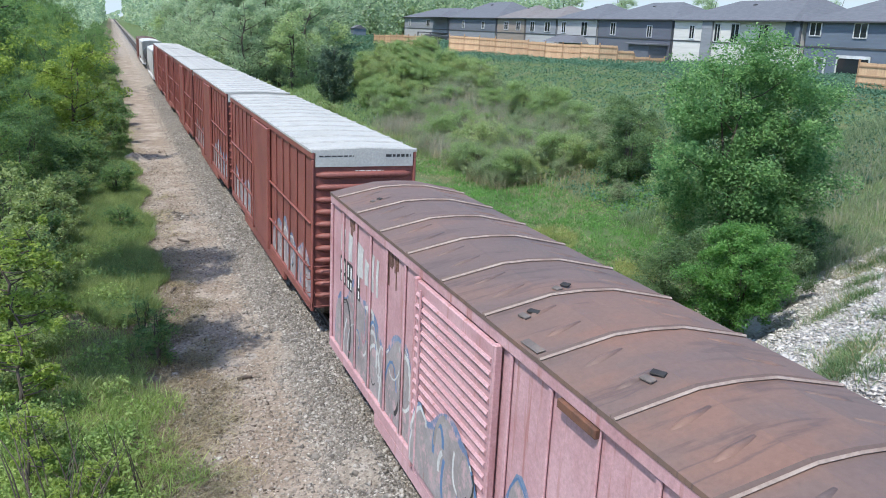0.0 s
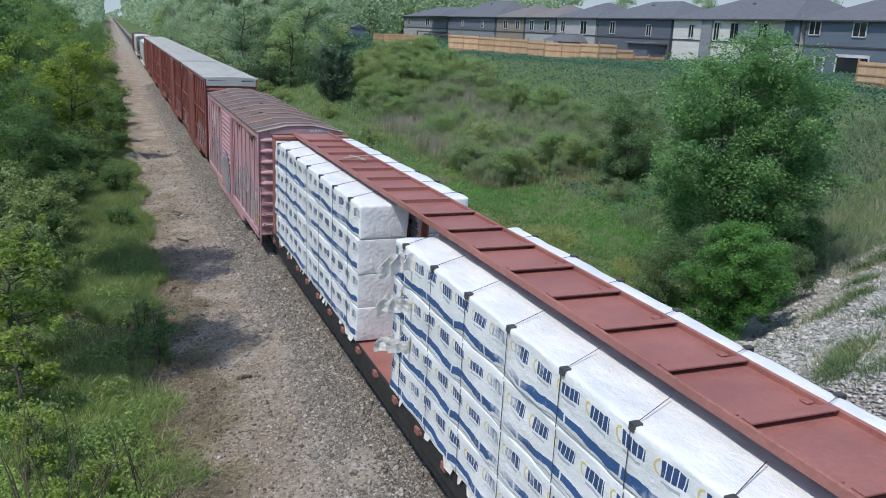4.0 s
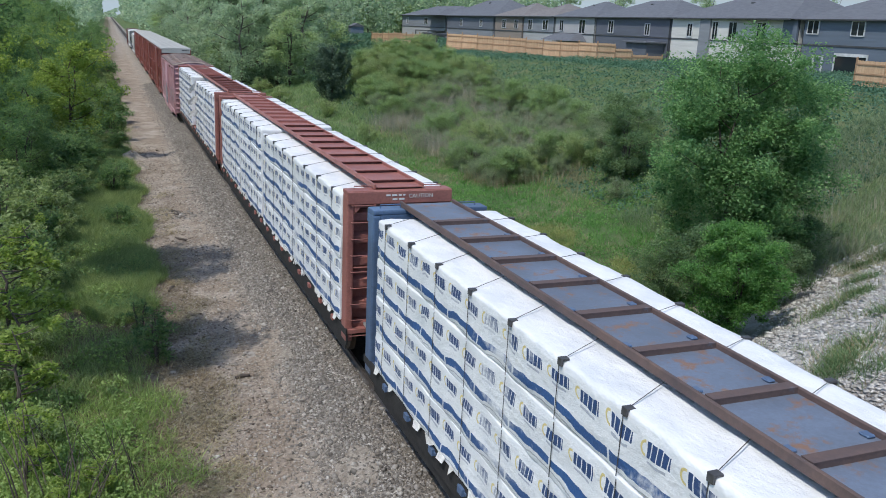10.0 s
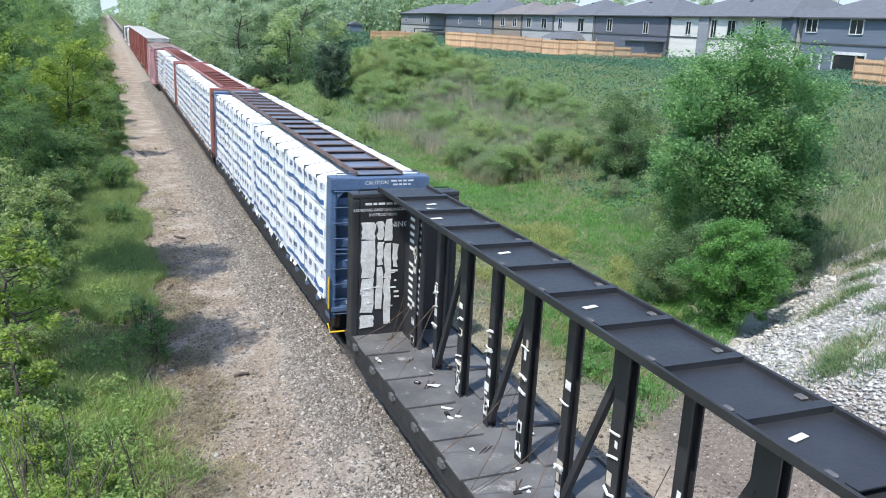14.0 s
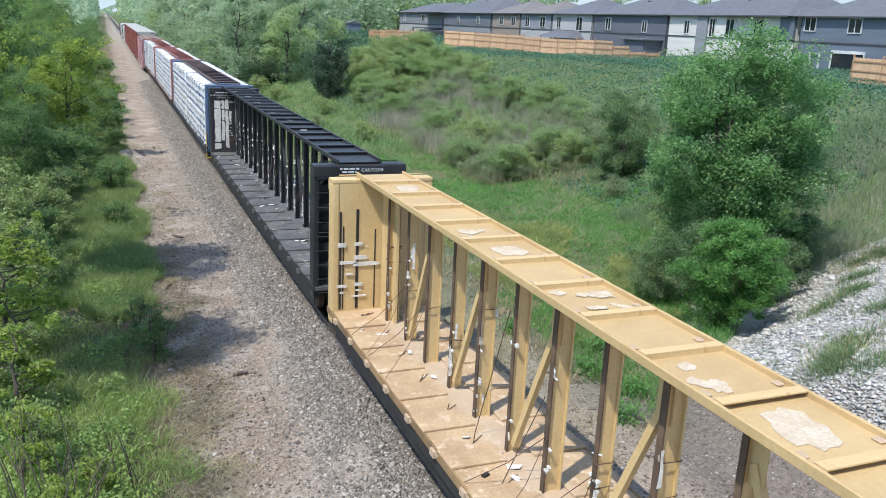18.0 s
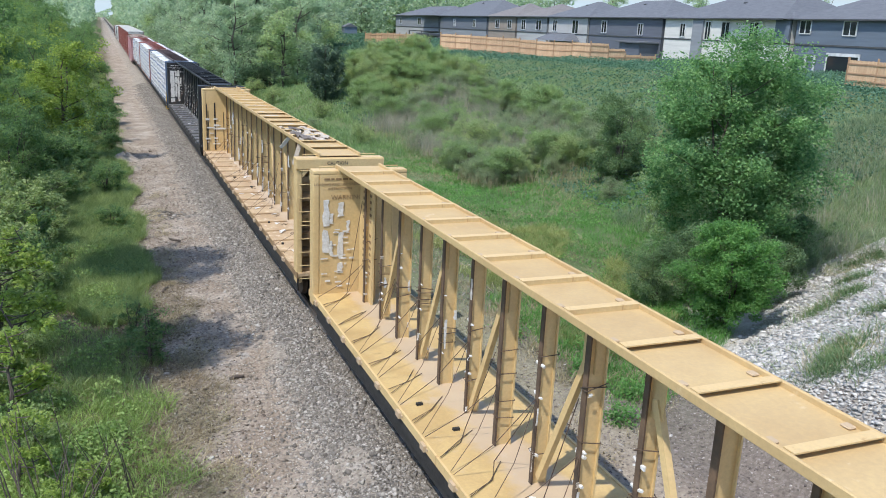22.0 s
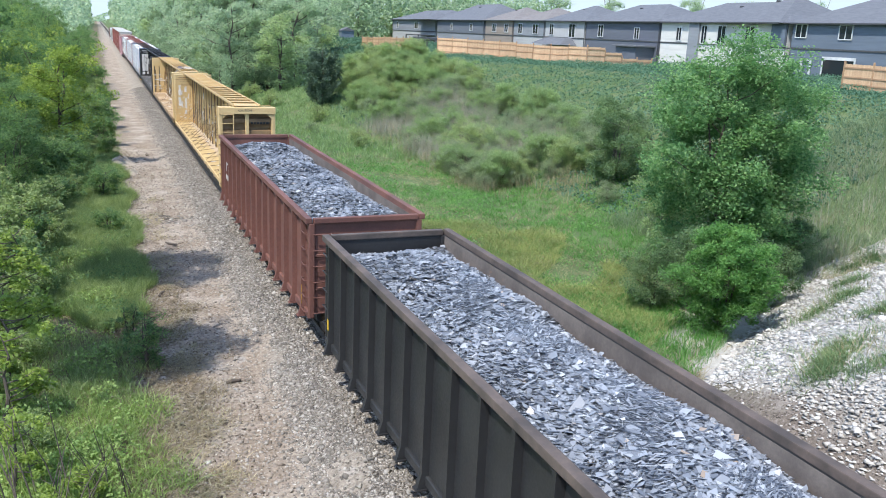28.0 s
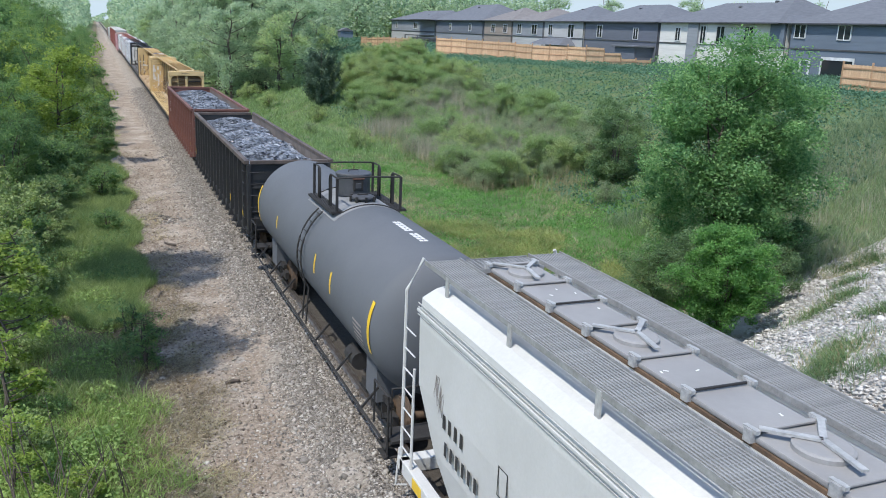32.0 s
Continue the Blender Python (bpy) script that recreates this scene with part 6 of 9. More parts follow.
    # running board, its rail, end platforms
    for sx in (-1, 1):
        part("side_rail", bar((sx * 1.5, 0.3, 1.05), (sx * 1.5, length - 0.3, 1.05), 0.03), M_DARK, car)
        for k in range(7):
            y = 1.6 + k * (length - 3.2) / 6
            part("rail_bracket", beam((sx * 1.5, y, 1.05), (sx * 1.15, y, 1.45), 0.04, 0.04), M_DARK, car)
    for y, s in ((0.0, 1), (length, -1)):
        part("end_platform", rbox(-1.4, 1.4, *sorted((y, y + s * 0.55)), 1.05, 1.12, 0.01, 1), M_DARK, car)
        part("end_rail", tube(bmesh.new(), [(-1.35, y + s * 0.2, 1.1), (-1.35, y + s * 0.2, 2.05), (-0.3, y + s * 0.2, 2.05)], 0.025), M_DARK, car)
        part("end_rail", tube(bmesh.new(), [(-1.45, y + s * 0.9, 1.1), (-1.45, y + s * 0.9, 1.95), (-1.45, y + s * 0.1, 1.95), (-1.45, y + s * 0.1, 0.8)], 0.025), M_DARK, car)
        part("step", boxes([(-1.5, -1.2, *sorted((y + s * 0.1, y + s * 0.5)), 0.72, 0.75), (-1.5, -1.2, *sorted((y + s * 0.1, y + s * 0.5)), 0.92, 0.95)]), M_DARK, car)
    part("brake_cylinder", lathe([(-0.3, 0.02), (-0.3, 0.2), (0.3, 0.2), (0.3, 0.02)], 14, "y"), M_DARK, car).location = (-1.0, 3.6, 1.3)
    # curved reflector strips
    for y, a0, a1, w in ((1.45, -18, 24, 0.07), (4.3, -6, 14, 0.055), (5.76, -4, 15, 0.055), (10.25, -2, 12, 0.055), (13.2, -20, 26, 0.07)):
        bm = bmesh.new()
        prev = None
        for k in range(9):
            a = math.radians(a0 + (a1 - a0) * k / 8)
            pr = [bm.verts.new((-(r + 0.004) * math.cos(a), y + d, zc + (r + 0.004) * math.sin(a))) for d in (-w, w)]
            if prev:
                bm.faces.new((prev[0], prev[1], pr[1], pr[0]))
            prev = pr
        part("reflector_strip", bm, M_YMARK, car, "yellow reflector strip")
    # reporting marks as bars, bent round the shell
    rng = random.Random(3)
    y = 2.45
    bm = bmesh.new()
    for k in range(10):
        if k != 4:
            for q in range(2):
                aa = [math.radians(88 + q * 4.2), math.radians(91 + q * 4.2)]
                vs = [bm.verts.new((-(r + 0.005) * math.cos(a), yy_, zc + (r + 0.005) * math.sin(a))) for a, yy_ in ((aa[0], y), (aa[0], y + 0.13), (aa[1], y + 0.13), (aa[1], y))]
                bm.faces.new(vs)
            vs = [bm.verts.new((-(r + 0.005) * math.cos(a), yy_, zc + (r + 0.005) * math.sin(a))) for a, yy_ in ((math.radians(88), y), (math.radians(88), y + 0.05), (math.radians(95.2), y + 0.05), (math.radians(95.2), y))]
            bm.faces.new(vs)
        y += 0.185
    tagged(part("reporting_mark", bm, M_WMARK, car, "white reporting mark on the shell"), kind="stuff")
    for k in range(6):
        bm = bmesh.new()
        a = math.radians(-2 - 4 * k)
        a2 = math.radians(-4 - 4 * k)
        vs = [bm.verts.new((-(r + 0.004) * math.cos(t), yy_, zc + (r + 0.004) * math.sin(t))) for t, yy_ in ((a, 1.9), (a, 2.5), (a2, 2.5), (a2, 1.9))]
        bm.faces.new(vs)
        part("stencilled_line", bm, M_GGREY, car)
    running_gear(car, length, 2.2, True)
    return car


# ---- covered hopper ----


def hopper_car(label, length, m, detailed=True):
    car = thing("covered_hopper", label, "hopper car", "cars of the freight train")
    hw, ze, zt = 1.5, 4.28, 4.57
    # curved flank, sloping ends below
    prof = [(1.28, 1.2), (1.44, 2.0), (1.5, 2.9), (1.5, 3.9), (1.47, ze), (1.25, 4.4), (0.85, 4.5), (0.0, zt)]
    prof = prof + [(-x, z) for x, z in prof[-2::-1]]
    bm = bmesh.new()
    rows = []
    for y, cut in ((0.75, 1), (0.8, 0), (length - 0.8, 0), (length - 0.75, 1)):
        rows.append([bm.verts.new((x * (0.985 if cut else 1), y, z)) for x, z in prof])
    for q, r in zip(rows, rows[1:]):
        for k in range(len(prof)):
            bm.faces.new((q[k], q[(k + 1) % len(prof)], r[(k + 1) % len(prof)], r[k]))
    bm.faces.new(rows[0])
    bm.faces.new(rows[-1])
    # shear the lower corners in towards the hoppers
    for v in bm.verts:
        if v.co.z < 3.0:
            t = (3.0 - v.co.z) / 1.8
            v.co.y += (1.2 * t) * (1 if v.co.y < length / 2 else -1)
    bmesh.ops.recalc_face_normals(bm, faces=bm.faces[:])
    part("body", bm, m, car, smooth=False)
    for sx in (-1, 1):
        part("roof_edge_lip", rbox(*sorted((sx * 1.48, sx * 1.52)), 0.7, length - 0.7, 4.05, 4.1, 0.012, 2), m, car)
        for z_ in (4.0, 4.12, 4.18):
            part("roof_edge_groove", box(*sorted((sx * 1.49, sx * (1.506 + 0.02 * (4.2 - z_)))), 0.72, length - 0.72, z_, z_ + 0.012), M_WSEAM, car)
        part("side_sill", rbox(*sorted((sx * 1.3, sx * 1.5)), 0.1, length - 0.1, 0.95, 1.2, 0.02), m, car)
    for y, s in ((0.0, 1), (length, -1)):
        part("end_sill", rbox(-1.5, 1.5, *sorted((y, y + s * 0.25)), 0.95, 1.2, 0.02), m, car)
        for sx in (-1, 1):
            part("end_ladder_stile", tube(bmesh.new(), [(sx * 1.46, y + s * 0.08, 1.2), (sx * 1.46, y + s * 0.08, 4.2), (sx * 1.2, y + s * 0.12, 4.72)], 0.03), m, car)
            part("end_ladder_stile", tube(bmesh.new(), [(sx * 1.46, y + s * 0.55, 1.2), (sx * 1.46, y + s * 0.55, 3.0)], 0.025), m, car)
            for k in range(7):
                part("rung", bar((sx * 1.46, y + s * 0.08, 1.4 + 0.36 * k), (sx * 1.46, y + s * 0.55, 1.4 + 0.36 * k), 0.014, 5), m, car)
        part("end_cage", boxes([(-0.06, 0.06, *sorted((y + s * 0.3, y + s * 0.42)), 1.2, 3.6)]), m, car)
    part("sill", box(-0.3, 0.3, -0.1, length + 0.1, 0.88, 1.1), M_DARK, car)
    for k in range(3):
        y = length * (0.25 + 0.25 * k)
        bm = bmesh.new()
        a = [bm.verts.new((sx * 1.25, y + sy * 1.9, 1.25)) for sx, sy in ((-1, -1), (1, -1), (1, 1), (-1, 1))]
        b = [bm.verts.new((sx * 0.4, y + sy * 0.45, 0.72)) for sx, sy in ((-1, -1), (1, -1), (1, 1), (-1, 1))]
        for i in range(4):
            bm.faces.new((a[i], b[i], b[(i + 1) % 4], a[(i + 1) % 4]))
        bm.faces.new(b)
        bm.faces.new(a[::-1])
        bmesh.ops.recalc_face_normals(bm, faces=bm.faces[:])
        part("discharge_hopper", bm, m, car)
    if detailed:
        hopper_roof(car, length, m)
        y = length - 1.9
        for k, (dy, w, z) in enumerate(((0.0, 0.75, 2.75), (0.1, 0.85, 2.35))):
            for j in range(4 + 2 * k):
                part("reporting_mark", box(-1.509, -1.505, y - dy - j * 0.21 - 0.085, y - dy - j * 0.21, z - 0.12, z + 0.1), M_KMARK, car, "black reporting mark")
        part("stencil_box", stroke([(y - 2.1, 2.6), (y - 2.1, 3.0), (y - 1.85, 3.0), (y - 1.85, 2.6), (y - 2.1, 2.6)], 0.03, -1.508), M_KMARK, car)
        part("reflector_strip", box(-1.508, -1.502, length - 1.15, length - 0.75, 0.98, 1.17), M_YMARK, car, "yellow reflector panel")
        for k in range(3):
            part("scrawl", stroke(loops(random.Random(k), length - 1.9 + 0.1 * k, 2.75 + 0.1 * (k % 3), 0.4, 0.16), 0.015, -1.506), M_GGREY, car, "grey scrawl")
        part("corner_lever", tube(bmesh.new(), [(-1.45, length + 0.05, 1.3), (-1.5, length + 0.05, 0.6), (-1.3, length + 0.05, 0.55)], 0.02), m, car)
    running_gear(car, length, 2.3, detailed)
    return car


def hopper_roof(car, length, m):
    # grating walkways along both sides and across the ends
    zw = 4.70
    long_bar = mesh_of(box(-0.011, 0.011, 0, length - 0.5, -0.03, 0.0), "grating_bar", M_GRATE)
    cross_bar = mesh_of(box(-0.295, 0.295, -0.006, 0.006, -0.022, -0.006), "cross_bar", M_GRATE)
    end_bar = mesh_of(box(-0.55, 0.55, -0.008, 0.008, -0.03, 0.0), "end_bar", M_GRATE)
    tie_bar = mesh_of(box(-0.008, 0.008, 0, 0.585, -0.015, 0.003), "tie_bar", M_GRATE)
    for sx in (-1, 1):
        g = part("walkway", boxes([(sx * 0.93 - 0.31, sx * 0.93 - 0.295, 0.25, length - 0.25, zw - 0.05, zw + 0.03), (sx * 0.93 + 0.295, sx * 0.93 + 0.31, 0.25, length - 0.25, zw - 0.05, zw + 0.03)]), M_GRATE, car, "galvanised grating walkway")
        for k in range(12):
            ob = part("grating_bar", long_bar, None, g)
            ob.location = (sx * 0.93 - 0.27 + k * 0.049, 0.25, zw)
        for k in range(130):
            part("cross_bar", cross_bar, None, g).location = (sx * 0.93, 0.25 + (k + 0.5) * (length - 0.5) / 130, zw)
        for k in range(8):
            y = 1.2 + k * (length - 2.4) / 7
            part("walkway_bracket", box(sx * 1.235 - 0.012, sx * 1.235 + 0.012, y - 0.05, y + 0.05, 4.36, zw + 0.01), M_GALV, car)
            part("walkway_leg", box(sx * 0.66 - 0.03, sx * 0.66 + 0.03, y - 0.04, y + 0.04, 4.4, zw - 0.03), M_GALV, car)
    for y in (0.3, length - 0.95):
        g = part("cross_walkway", box(-0.55, 0.55, y, y + 0.015, zw - 0.05, zw + 0.02), M_GRATE, car, "galvanised grating walkway")
        part("side_bar", box(-0.55, 0.55, y + 0.6, y + 0.615, zw - 0.05, zw + 0.02), M_GRATE, g)
        for k in range(10):
            part("end_bar", end_bar, None, g).location = (0, y + 0.05 + k * 0.055, zw)
        for k in range(14):
            part("tie_bar", tie_bar, None, g).location = (-0.532 + k * 0.082, y + 0.015, zw)
    # trough hatch: coaming, long covers, round hatches with straps
    y0, y1 = 1.65, 16.15
    part("hatch_coaming", boxes([(-0.42, -0.38, y0, y1, 4.615, 4.66), (0.38, 0.42, y0, y1, 4.615, 4.66), (-0.42, 0.42, y1 - 0.05, y1, 4.615, 4.66), (-0.42, 0.42, y0, y0 + 0.05, 4.615, 4.66)]), M_GRIME, car, "grimy brown coaming under the hatches")
    part("hatch_curb", boxes([(-0.42, -0.38, y0, y1, 4.45, 4.615), (0.38, 0.42, y0, y1, 4.45, 4.615), (-0.42, 0.42, y1 - 0.05, y1, 4.45, 4.615), (-0.42, 0.42, y0, y0 + 0.05, 4.45, 4.615)]), M_HOP, car)
    n = 5
    clamp = mesh_of(boxes([(-0.05, 0.05, -0.05, 0.05, -0.08, 0.05), (-0.025, 0.025, -0.09, 0.09, 0.02, 0.06)]), "hatch_clamp", M_GALV)
    for k in range(n):
        a, b = y1 - (k + 1) * (y1 - y0) / n, y1 - k * (y1 - y0) / n
        c = b - 0.5
        cover = part("hatch_cover", rbox(-0.4, 0.4, a + 0.01, b - 0.01, 4.665, 4.73, 0.02), M_HATCH, car, "grey hatch cover")
        part("round_hatch", lathe([(4.72, 0.28), (4.775, 0.28), (4.79, 0.25), (4.79, 0.02)], 28, "z"), M_HATCH, cover).location.y = c
        for y, wide in ((c + 0.47, 0.07), (c - 0.55, 0.09), (c - 1.5, 0.03)):
            part("hatch_strap", rbox(-0.39, 0.39, y - wide / 2, y + wide / 2, 4.745, 4.775, 0.008, 1), M_HATCH if wide > 0.04 else M_DARK, cover)
            for x in (-0.41, 0.41):
                part("hatch_clamp", clamp, None, cover).location = (x, y, 4.74)
        for p, q in (((-0.37, c + 0.42), (0.04, c + 0.05)), ((0.37, c + 0.4), (0.04, c + 0.05)), ((0.04, c + 0.05), (-0.06, c - 0.5))):
            part("hatch_strap", beam((*p, 4.81), (*q, 4.81), 0.07, 0.025), M_GALV, cover, "grey hold-down bar")
        rng = random.Random(k)
        for i in range(5):
            ob = part("paint_chip", rbox(-0.03, 0.03, -0.012, 0.012, 0, 0.003, 0.001, 1), M_WMARK, cover, "white paint fleck")
            ob.matrix_basis = pose(rng.uniform(-0.35, 0.35), rng.uniform(a + 0.2, c - 0.7), 4.732, 0, 0, rng.uniform(0, 180))


def build_tail():
    """The tank car and hopper that close the clip, and the small far cars that it opens with."""
    t = tank_car("smooth dark grey tank car with a railed platform on top", 14.55, M_TANK)
    rolls(t, -174.3)
    h = hopper_car("white covered hopper with grating walkways and grey hatches", 17.0, M_HOP)
    rolls(h, -191.9)
    y = 127.6
    for k in range(4):
        if k in (0, 2):
            c = hopper_car("white covered hopper far down the line", 15.6, M_HOP, False)
        elif k == 1:
            c = tank_car("black tank car far down the line", 15.6, M_DARK, False)
        else:
            c = boxcar("dark brown boxcar far down the line", 15.6, 4.3, 4.5, M_GBROWN, M_ROOF, M_ROOF, (6.2, 9.2), 12, 60, False, 8)
        rolls(c, y + 17.0 * k)


build_flatcars()
build_boxcars()
build_gondolas()
build_tail()

# ---- houses on the rise ----
M_SHINGLE = mat("dark_shingles", (0.135, 0.145, 0.165), (0.105, 0.113, 0.13), 0.85, scale=1.2, squash=(1, 1, 6), bump=0.2)
M_SHINGLE2 = mat("brown_grey_shingles", (0.2, 0.185, 0.18), (0.155, 0.145, 0.14), 0.85, scale=1.2, squash=(1, 1, 6), bump=0.2)
M_TRIM = mat("white_window_trim", (0.6, 0.61, 0.62), rough=0.5, vary=0.08, bump=0)
M_PANE, pane_nodes, pane_shader = begin("dark_window_glass")
pane_shader.inputs["Base Color"].default_value = (0.02, 0.025, 0.03, 1)
pane_shader.inputs["Roughness"].default_value = 0.06
M_EAVE = mat("dark_eave_metal", (0.07, 0.072, 0.078), rough=0.5, vary=0.1)
M_FENCE = mat("new_cedar_boards", (0.61, 0.42, 0.26), (0.51, 0.335, 0.2), 0.75, scale=0.8, squash=(6, 6, 0.6), rand=0.18)
M_POST = mat("fence_post_timber", (0.46, 0.29, 0.17), (0.36, 0.22, 0.125), 0.75, scale=1.5, rand=0.2)


def siding(name, col):
    return mat(name, col, tuple(c * 0.85 for c in col), 0.7, scale=0.5, squash=(0.4, 0.4, 5), bump=0.1, vary=0.12)


HOUSE_X, EAVE, GROUND_H = 62.0, 10.85, 5.2


def hip_roof(parent, y0, y1, x0, x1, peak, m, over=0.45, gable=False):
    bm = bmesh.new()
    y0, y1, x0, x1 = y0 - over, y1 + over, x0 - over, x1 + over
    run = min((x1 - x0) / 2, (y1 - y0) / 2 - 0.2)
    xm = (x0 + x1) / 2
    hip = 0 if gable else run
    b = [bm.verts.new(p) for p in ((x0, y0, EAVE), (x1, y0, EAVE), (x1, y1, EAVE), (x0, y1, EAVE))]
    r = [bm.verts.new((xm, y0 + hip, peak)), bm.verts.new((xm, y1 - hip, peak))]
    for f in ((b[0], b[1], r[0]), (b[1], b[2], r[1], r[0]), (b[2], b[3], r[1]), (b[3], b[0], r[0], r[1]), (b[3], b[2], b[1], b[0])):
        bm.faces.new(f)
    bmesh.ops.recalc_face_normals(bm, faces=bm.faces[:])
    roof = part("roof", bm, m, parent)
    part("gutter", rbox(x0 - 0.08, x0 + 0.04, y0, y1, EAVE - 0.14, EAVE + 0.03, 0.02, 1), M_EAVE, roof)
    part("roof_vent", rbox(xm - 1.6, xm - 1.2, (y0 + y1) / 2 + 1, (y0 + y1) / 2 + 1.4, peak - 0.9, peak - 0.5, 0.03), M_EAVE, roof)
    return roof


def house_window(house, y, z, w, h, panes=2, m_frame=None):
    x = HOUSE_X - 0.05
    win = part("window", boxes([(x - 0.06, x + 0.06, y - w / 2 - 0.07, y + w / 2 + 0.07, z + h / 2, z + h / 2 + 0.09), (x - 0.06, x + 0.06, y - w / 2 - 0.07, y + w / 2 + 0.07, z - h / 2 - 0.09, z - h / 2),
                                (x - 0.06, x + 0.06, y - w / 2 - 0.09, y - w / 2, z - h / 2, z + h / 2), (x - 0.06, x + 0.06, y + w / 2, y + w / 2 + 0.09, z - h / 2, z + h / 2),
                                (x - 0.05, x + 0.05, y - 0.035, y + 0.035, z - h / 2, z + h / 2)]), m_frame or M_TRIM, house)
    for k in range(panes):
        a = y - w / 2 + k * w / panes
        part("pane", box(x + 0.0, x + 0.02, a + 0.036 * (k > 0), a + w / panes - 0.036 * (k == 0), z - h / 2, z + h / 2), M_PANE, win)


def house(label, y0, y1, wall, lower, roof_m, windows, peak=13.3, depth=11.0, gable=False, low=8.3):
    ob = thing("house", label, "house", "houses on the rise")
    part("upper_wall", box(HOUSE_X, HOUSE_X + depth, y0, y1, low, EAVE - 0.001), wall, ob)
    part("lower_wall", box(HOUSE_X + 0.04, HOUSE_X + depth - 0.04, y0 + 0.04, y1 - 0.04, GROUND_H - 1.0, low), lower, ob)
    part("belt_trim", rbox(HOUSE_X - 0.03, HOUSE_X + 0.03, y0, y1, low - 0.1, low + 0.08, 0.01, 1), M_EAVE, ob)
    for yy in (y0, y1):
        part("corner_board", box(HOUSE_X - 0.035, HOUSE_X - 0.005, yy - 0.08 * (yy == y1), yy + 0.08 * (yy == y0), GROUND_H - 0.5, EAVE - 0.05), M_EAVE, ob)
    hip_roof(ob, y0, y1, HOUSE_X, HOUSE_X + depth, peak, roof_m, gable=gable)
    for y, z, w, h in windows:
        house_window(ob, y, z, w, h)
    return ob


def build_houses():
    grey, lgrey, dark, taupe, white, navy, black = (siding("grey_siding", (0.24, 0.255, 0.28)), siding("light_grey_siding", (0.4, 0.4, 0.4)), siding("charcoal_siding", (0.135, 0.15, 0.18)),
                                                    siding("taupe_siding", (0.28, 0.235, 0.2)), siding("white_siding", (0.62, 0.61, 0.58)), siding("slate_blue_siding", (0.125, 0.155, 0.2)), siding("dark_slate_siding", (0.115, 0.125, 0.155)))
    h = house("two-storey grey house with pale lower storey and dark roof", 172, 201, grey, lgrey, M_SHINGLE, [(184, 9.6, 2.2, 1.3), (197, 9.6, 1.2, 1.3)], 13.2, 13)
    hip_roof(h, 171, 180, HOUSE_X - 2.2, HOUSE_X + 6, 12.6, M_SHINGLE)
    h = house("two-storey charcoal house with a dark hipped roof", 147.2, 171.2, dark, grey, M_SHINGLE, [(163, 9.5, 1.0, 1.3), (153, 9.5, 1.0, 1.3)], 14.2, 13)
    part("deck_porch", boxes([(HOUSE_X - 4, HOUSE_X, 172, 180, 7.4, 7.6), (HOUSE_X - 4, HOUSE_X - 3.8, 172, 172.2, 5, 7.4), (HOUSE_X - 4, HOUSE_X - 3.8, 179.8, 180, 5, 7.4)]), M_EAVE, h)
    house("two-storey taupe house with a brown-grey hipped roof", 135.0, 146.5, taupe, taupe, M_SHINGLE2, [(142.5, 9.5, 1.5, 1.3), (137.5, 9.5, 1.4, 1.3)], 13.4)
    house("two-storey grey house with a brown-grey hipped roof", 123.6, 134.6, grey, lgrey, M_SHINGLE2, [(132, 9.5, 1.4, 1.5), (126.5, 9.5, 1.7, 1.5)], 13.2)
    h = house("two-storey light grey house with a small gabled porch roof", 111.0, 123.2, lgrey, lgrey, M_SHINGLE, [(121, 9.5, 1.2, 1.6), (114.6, 9.4, 1.7, 1.9)], 13.4)
    bm = bmesh.new()
    v = [bm.verts.new(p) for p in ((HOUSE_X - 3, 113, 7.2), (HOUSE_X, 113, 7.2), (HOUSE_X, 122.5, 7.2), (HOUSE_X - 3, 122.5, 7.2), (HOUSE_X - 1.2, 114.5, 8.2), (HOUSE_X - 0.1, 114.5, 8.3), (HOUSE_X - 0.1, 121, 8.3), (HOUSE_X - 1.2, 121, 8.2))]
    for f in ((0, 3, 7, 4), (4, 7, 6, 5), (0, 4, 5, 1), (3, 2, 6, 7), (3, 0, 1, 2), (1, 5, 6, 2)):
        bm.faces.new([v[i] for i in f])
    bmesh.ops.recalc_face_normals(bm, faces=bm.faces[:])
    part("porch_roof", bm, M_SHINGLE, h)
    h = house("two-storey dark slate house with a dark roof", 92.6, 110.6, black, black, M_SHINGLE, [(106.5, 9.5, 1.2, 1.6), (97.5, 9.3, 1.0, 1.4)], 13.4)
    part("porch_roof", rbox(HOUSE_X - 3.2, HOUSE_X, 93, 98.5, 7.5, 7.75, 0.06), M_SHINGLE, h)
    part("porch_wall", box(HOUSE_X - 2.8, HOUSE_X, 93.4, 98, GROUND_H - 0.5, 7.5), black, h)
    h = house("two-storey white and grey house with a dark double-hipped roof", 70.2, 92.2, white, white, M_SHINGLE, [(88.4, 9.4, 0.9, 1.5), (80.5, 9.4, 1.3, 2.0), (75.8, 9.4, 1.3, 2.0), (83.6, 9.4, 0.9, 2.0)], 13.4)
    hip_roof(h, 71, 80, HOUSE_X - 0.6, HOUSE_X + 12, 14.0, M_SHINGLE)
    part("grey_bay", box(HOUSE_X - 0.25, HOUSE_X, 84.4, 86.3, GROUND_H - 0.5, EAVE - 0.1), grey, h)
    part("grey_bay", box(HOUSE_X - 0.25, HOUSE_X, 70.3, 72.4, 8.4, EAVE - 0.1), navy, h)
    h = house("two-storey slate-blue house with white-trimmed windows and patio door", 44, 69.6, navy, navy, M_SHINGLE, [(68.3, 10.05, 1.4, 1.25), (62.6, 10.0, 1.5, 1.3), (52, 10.0, 1.5, 1.3)], 13.6)
